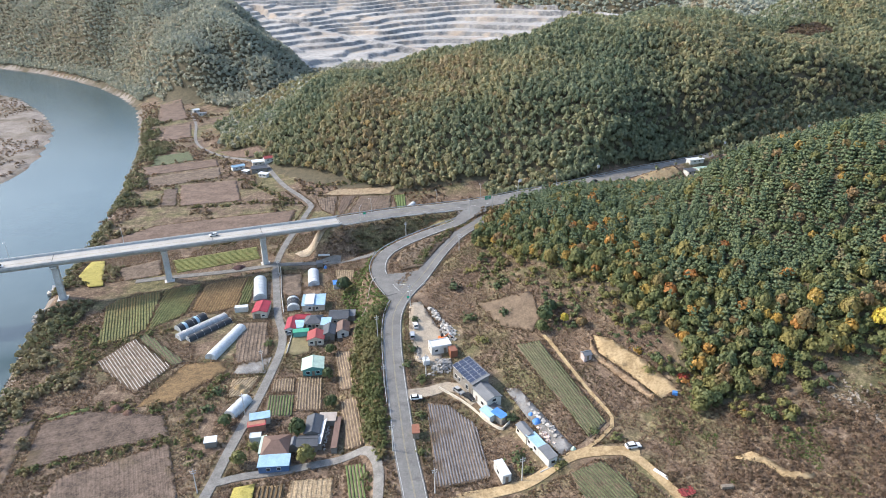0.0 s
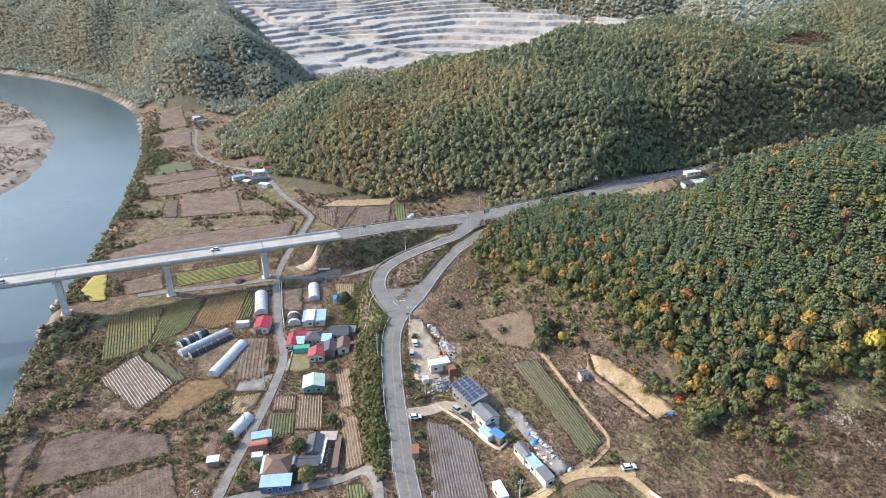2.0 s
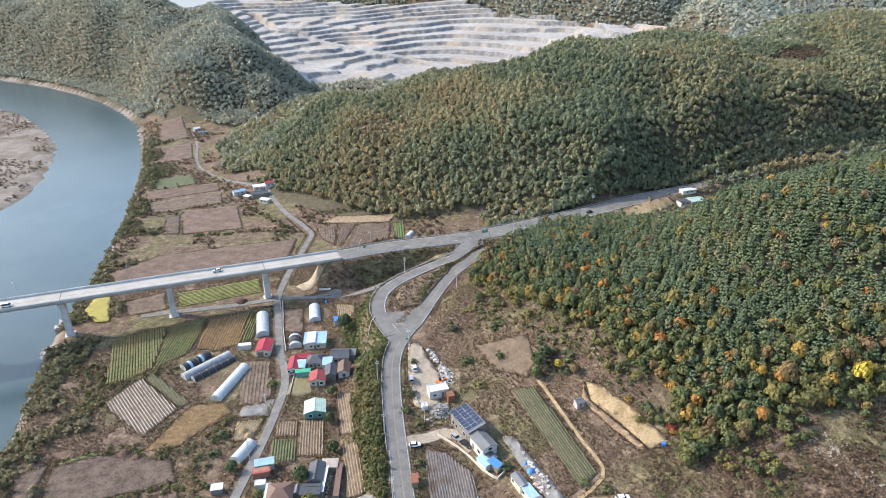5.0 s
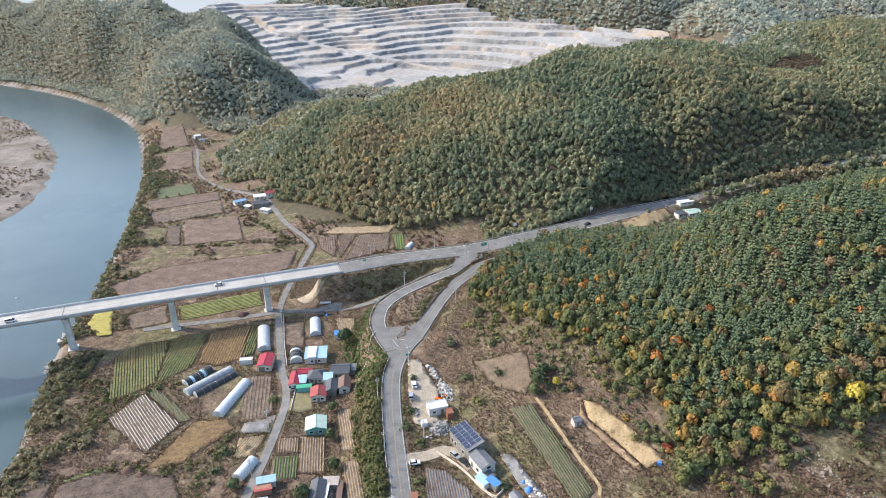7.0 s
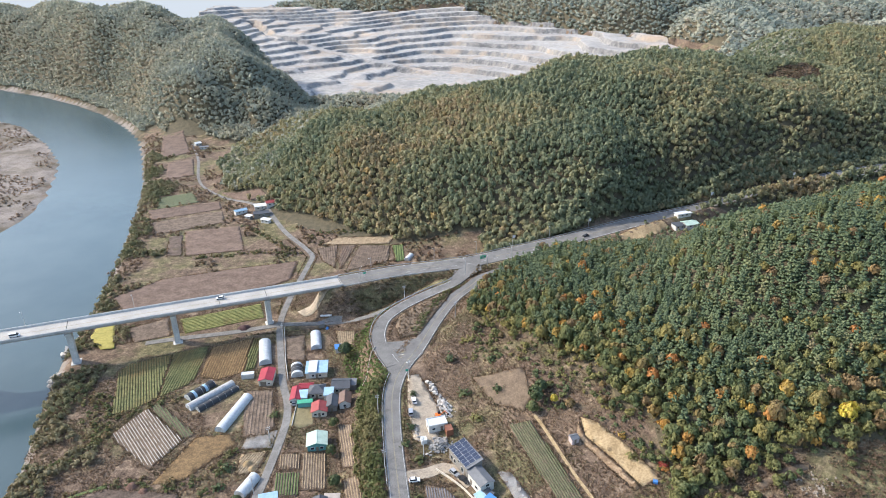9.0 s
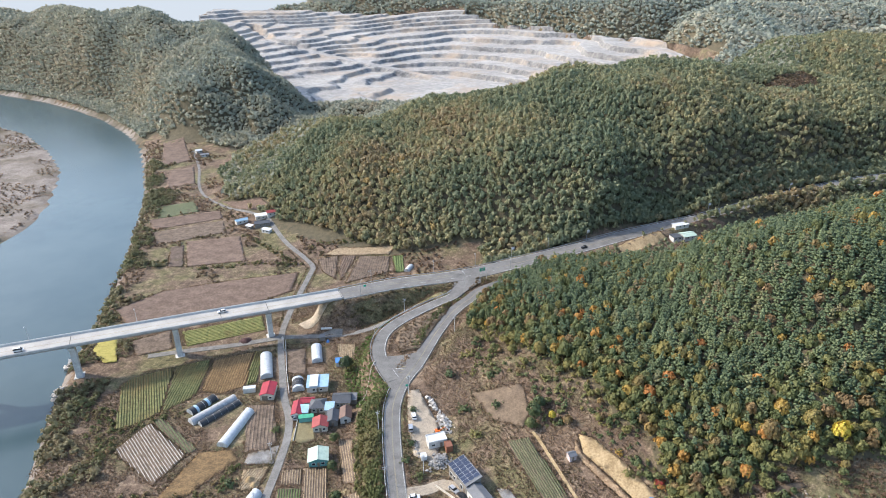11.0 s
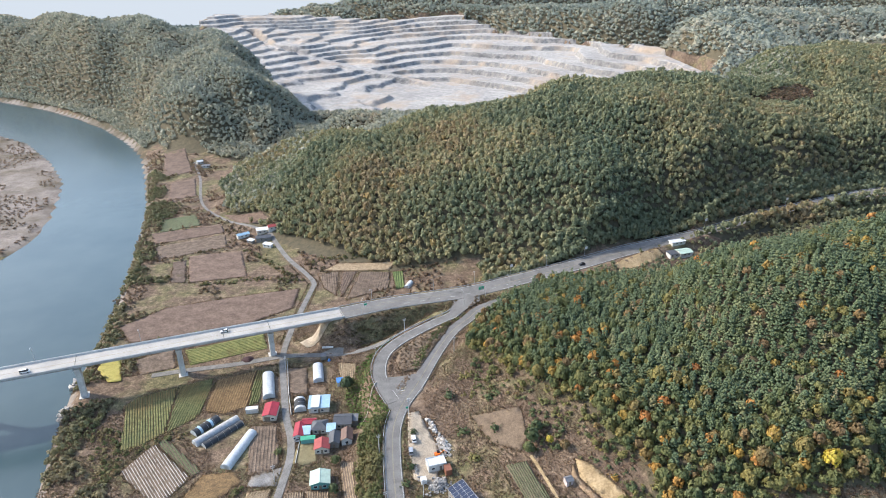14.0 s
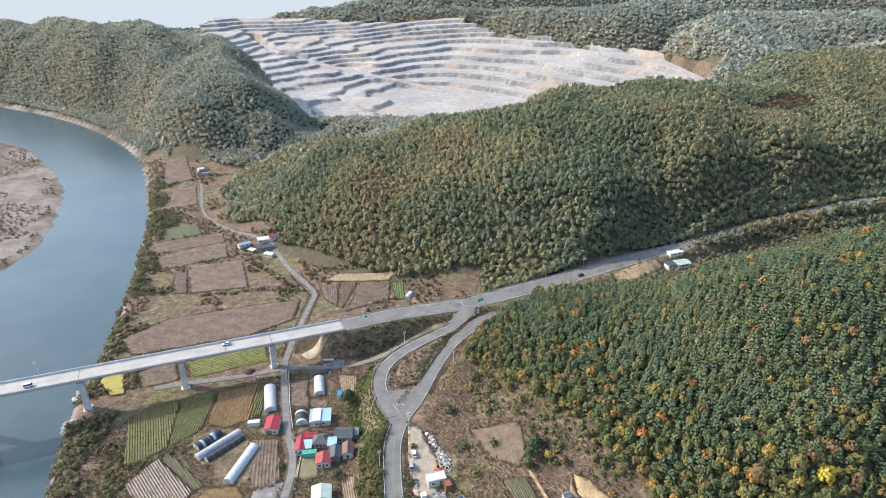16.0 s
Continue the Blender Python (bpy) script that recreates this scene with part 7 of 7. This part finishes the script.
# ---- stone piles, heaps and stores ----
def heap(name, x, y, spread_x, spread_y, count, size, material, label, category, seed, tall=1.0, rz=0.0):
    """A pile of single broken blocks."""
    rng = random.Random(seed)
    t = thing(name, pose(x, y, 0, 0, 0, 0), label, category)
    c, s = math.cos(radians(rz)), math.sin(radians(rz))
    kinds = []
    for k in range(5):
        g = np.random.default_rng(seed * 7 + k)
        v = np.array([(a, b, d) for d in (0, 1) for a, b in ((-0.5, -0.5), (0.5, -0.5), (0.5, 0.5), (-0.5, 0.5))]) + g.normal(0, 0.12, (8, 3))
        kinds.append(Shape().add(v.tolist(), [(3, 2, 1, 0), (4, 5, 6, 7), (0, 1, 5, 4), (1, 2, 6, 5), (2, 3, 7, 6), (3, 0, 4, 7)]).mesh("stone", material))
    for _ in range(count):
        u, w = rng.gauss(0, 0.42), rng.gauss(0, 0.42)
        px, py = u * spread_x * c - w * spread_y * s, u * spread_x * s + w * spread_y * c
        zz = ground_at(x + px, y + py) + max(0, tall * (1 - (u * u + w * w) * 2.2)) * rng.uniform(0.2, 1.0) - 0.1
        o = part("stone", kinds[rng.randrange(5)], None, t)
        k = size * rng.uniform(0.5, 1.4)
        o.matrix_local = pose(px, py, zz, rng.uniform(-25, 25), rng.uniform(-25, 25), rng.uniform(0, 360)) @ Matrix.Diagonal((k * rng.uniform(0.8, 1.6), k, k * rng.uniform(0.5, 0.9), 1))
    return t


M_STONE = surface("broken_pale_stone", (0.22, 0.20, 0.18), (0.46, 0.435, 0.40), 0.8, 0.9, 4.0, 0.3, own=0.25)
M_STONEGREY = surface("broken_grey_stone", (0.12, 0.115, 0.11), (0.32, 0.31, 0.295), 0.8, 0.9, 4.0, 0.3, own=0.3)
M_PALEROCK = surface("weathered_tan_rock", (0.16, 0.13, 0.10), (0.30, 0.255, 0.205), 0.8, 0.95, 4.0, 0.4, own=0.2)
heap("stone_pile", -0.5, 196.0, 4.2, 4.6, 150, 0.75, M_STONEGREY, "pile of broken grey building stones below the workshop", "stone pile", 1, 1.6)
heap("stone_pile", 1.2, 217.0, 2.4, 8.0, 150, 0.75, M_STONE, "row of pale boulders along the stone yard", "stone pile", 2, 1.0, 20)
heap("stone_pile", -3.2, 227.5, 1.0, 5.5, 50, 0.85, M_STONE, "line of pale stone blocks beside the yard", "stone pile", 3, 0.5, 25)
heap("stone_pile", -9.6, 204.0, 0.8, 4.2, 30, 0.6, M_STONEGREY, "low row of grey stones at the roadside", "stone pile", 4, 0.6, 8)
heap("stone_row", 30.5, 161.5, 0.9, 11.0, 40, 0.75, M_STONE, "row of pale blocks along the grey yard", "stone row", 5, 0.5, 27)
heap("scrap_pile", 29.6, 157.2, 1.0, 6.0, 36, 0.6, surface("mixed_scrap", (0.30, 0.18, 0.14), (0.60, 0.55, 0.50), 1.0, 0.8, 4.0, 0.2, own=0.4), "heap of pinkish scrap beside the cabins", "scrap pile", 6, 0.6, 27)
heap("rock_shore", -184.5, 262.0, 2.5, 5.0, 40, 1.3, M_STONE, "pale boulders on the river shore", "rocks", 8, 0.4, 15)
heap("rock_shore", -190.5, 284.0, 2.0, 5.0, 26, 1.4, M_STONE, "pale boulders by the bridge pier", "rocks", 9, 0.4, 15)
heap("rock_outcrop", 118.5, 156.5, 9.0, 6.0, 60, 0.5, M_PALEROCK, "pale bare rocks showing through the brown slope", "rocks", 12, 0.12, 20)
heap("rock_outcrop", 124.5, 147.0, 7.0, 5.0, 36, 0.45, M_PALEROCK, "scattered pale rocks lower on the brown slope", "rocks", 13, 0.12, -15)
heap("garden_clutter", -38.6, 170.0, 0.8, 9.0, 50, 0.4, M_STONE, "rows of pale pots and stones beside the shelter", "garden clutter", 11, 0.3, 0)


def mound(x, y, r, h, material, label, name="earth_heap"):
    rng = np.random.default_rng(int(abs(x * 7 + y)))
    n, rings = 18, 6
    v = [(0, 0, h)]
    for j in range(1, rings + 1):
        u = j / rings
        for i in range(n):
            w = 6.2832 * i / n
            q = r * u * (1 + rng.normal(0, 0.06))
            v.append((math.cos(w) * q, math.sin(w) * q, h * (1 - u * u) ** 1.3 * (1 + rng.normal(0, 0.05)) - 0.15 * u))
    f = [(0, 1 + i, 1 + (i + 1) % n) for i in range(n)]
    for j in range(rings - 1):
        f += [(1 + j * n + i, 1 + (j + 1) * n + i, 1 + (j + 1) * n + (i + 1) % n, 1 + j * n + (i + 1) % n) for i in range(n)]
    ob = new(name, Shape().add(v, f).mesh(name, material, True))
    ob.location = (x, y, ground_at(x, y) + 0.1)
    tagged(ob, label, name.replace("_", " "))


mound(-74.5, 197.5, 2.2, 1.4, M_DIRT, "tan heap of earth on the straw plot")
mound(-72.0, 194.6, 1.8, 1.2, M_DIRT, "small tan heap of earth on the straw plot")
mound(-103.5, 301.0, 3.6, 1.4, surface("dark_compost", (0.04, 0.022, 0.022), (0.09, 0.05, 0.05), 0.8, 0.95, 3.0, 0.6), "dark red-brown compost heap beside the lane", "compost_heap")
M_BRUSHHEAP = surface("cut_red_brown_brush", (0.055, 0.03, 0.022), (0.16, 0.095, 0.07), 0.9, 0.95, 3.0, 0.9, own=0.1, depth=0.3)
mound(-115.1, 187.6, 2.6, 1.3, M_BRUSHHEAP, "red-brown heap of cut stalks at the field edge", "stalk_heap")
mound(-109.4, 185.0, 2.2, 1.1, M_BRUSHHEAP, "smaller red-brown heap of cut stalks beside the other", "stalk_heap")
mound(28.2, 163.0, 1.6, 1.3, R_BRIGHT, "pile covered with a bright blue tarpaulin", "covered_pile")
mound(26.8, 166.4, 1.0, 0.8, R_BRIGHT, "small pile under blue tarpaulin", "covered_pile")
mound(37.0, 150.0, 0.9, 1.0, R_PALE, "pale green covered pile at the yard's end", "covered_pile")
mound(-59.0, 297.6, 1.0, 1.2, R_BRIGHT, "blue covered pile beside the greenhouse", "covered_pile")


def bars(name, x, y, rz, count, length, wide, gap, material, label, category, tall=0.25):
    z = max(ground_at(x + a, y + b) for a in (-1, 1) for b in (-1, 1))
    t = thing(name, pose(x, y, z, 0, 0, rz), label, category)
    for k in range(count):
        part("bar", Shape().box(0, (k - count / 2) * gap, 0, length * (0.9 + 0.1 * (k % 3)), wide, tall), material, t)


bars("pipe_stack", 62.9, 131.0, 20, 8, 4.2, 0.22, 0.34, R_MAROON, "stack of red pipes beside the track", "pipe stack")
bars("white_boat", 58.6, 137.6, -52, 1, 5.2, 0.8, 0.8, R_WHITE, "long narrow white board beside the track", "board", 0.4)
bars("crate_row", 73.0, 131.0, 5, 1, 3.6, 1.0, 1.0, M_WOOD, "row of weathered crates on the brown slope", "crates", 0.8)
bars("blue_machine", 71.0, 166.9, -20, 1, 1.7, 1.2, 1.0, R_BRIGHT, "small bright blue machine on the cut bank", "machine", 1.0)
bars("white_sacks", -60.5, 304.8, 3, 1, 6.5, 0.9, 1.0, R_WHITE, "row of white sacks on the lane", "sacks", 0.7)


def digger(x, y, rz):
    z = ground_at(x, y) + 0.2
    t = thing("excavator", pose(x, y, z, 0, 0, rz), "small orange excavator behind the workshop", "excavator")
    orange = plain("orange_machine_paint", (0.62, 0.13, 0.02), 0.4)
    for s in (-0.8, 0.8):
        part("track", Shape().box(0, s, 0, 2.6, 0.45, 0.6), M_DARK, t)
    part("body", Shape().box(-0.2, 0, 0.65, 2.0, 1.7, 0.8), orange, t)
    part("cab", Shape().box(0.3, 0.4, 1.45, 1.0, 0.8, 1.0), M_GLASS, t)
    part("boom", Shape().tube((0.8, -0.2, 1.2), (2.6, -0.2, 2.6), 0.18, 0.14, 6), orange, t)
    part("stick", Shape().tube((2.6, -0.2, 2.6), (3.8, -0.2, 1.0), 0.14, 0.1, 6), orange, t)
    part("bucket", Shape().box(3.9, -0.2, 0.5, 0.7, 0.7, 0.6), M_DARK, t)


digger(-1.0, 211.0, 12)


# low street walls and yard walls
def wall_line(line, tall, material, label):
    pts = [np.array([q[0], q[1], ground_at(q[0], q[1]) - 0.2]) for q in glide(line, 2.0)]
    ob = new("yard_wall", Shape().extrude([(-0.12, 0), (0.12, 0), (0.12, tall), (-0.12, tall)][::-1], with_normals(pts)).mesh("yard_wall", material))
    tagged(ob, label, "wall", kind="structure")


wall_line([(-82.2, 300), (-79.0, 287), (-75.4, 271), (-70.2, 252)], 0.9, W_WHITE, "low pale street wall beside the plots")
wall_line([(-62.6, 234), (-62.2, 226), (-61.8, 219)], 0.8, M_CONCRETE, "grey yard wall beside the lawn")
wall_line([(-2.0, 184.0), (3.0, 179.5), (8.0, 174.0), (13.0, 166.5), (17.5, 162.0), (20.0, 164.5)], 1.2, W_CREAM, "pale retaining wall round the house yard")
wall_line([(-30.0, 258.5), (-33.0, 250), (-36.0, 240)], 1.0, W_CREAM, "pale retaining wall on the bushy slope")
wall_line([(33.0, 147.2), (30, 144.8), (26.5, 143.4)], 0.6, M_CONCRETE, "dark low edge wall beside the dirt track")

# far hazy distance beyond the last hills: an added wall glowing in haze colour
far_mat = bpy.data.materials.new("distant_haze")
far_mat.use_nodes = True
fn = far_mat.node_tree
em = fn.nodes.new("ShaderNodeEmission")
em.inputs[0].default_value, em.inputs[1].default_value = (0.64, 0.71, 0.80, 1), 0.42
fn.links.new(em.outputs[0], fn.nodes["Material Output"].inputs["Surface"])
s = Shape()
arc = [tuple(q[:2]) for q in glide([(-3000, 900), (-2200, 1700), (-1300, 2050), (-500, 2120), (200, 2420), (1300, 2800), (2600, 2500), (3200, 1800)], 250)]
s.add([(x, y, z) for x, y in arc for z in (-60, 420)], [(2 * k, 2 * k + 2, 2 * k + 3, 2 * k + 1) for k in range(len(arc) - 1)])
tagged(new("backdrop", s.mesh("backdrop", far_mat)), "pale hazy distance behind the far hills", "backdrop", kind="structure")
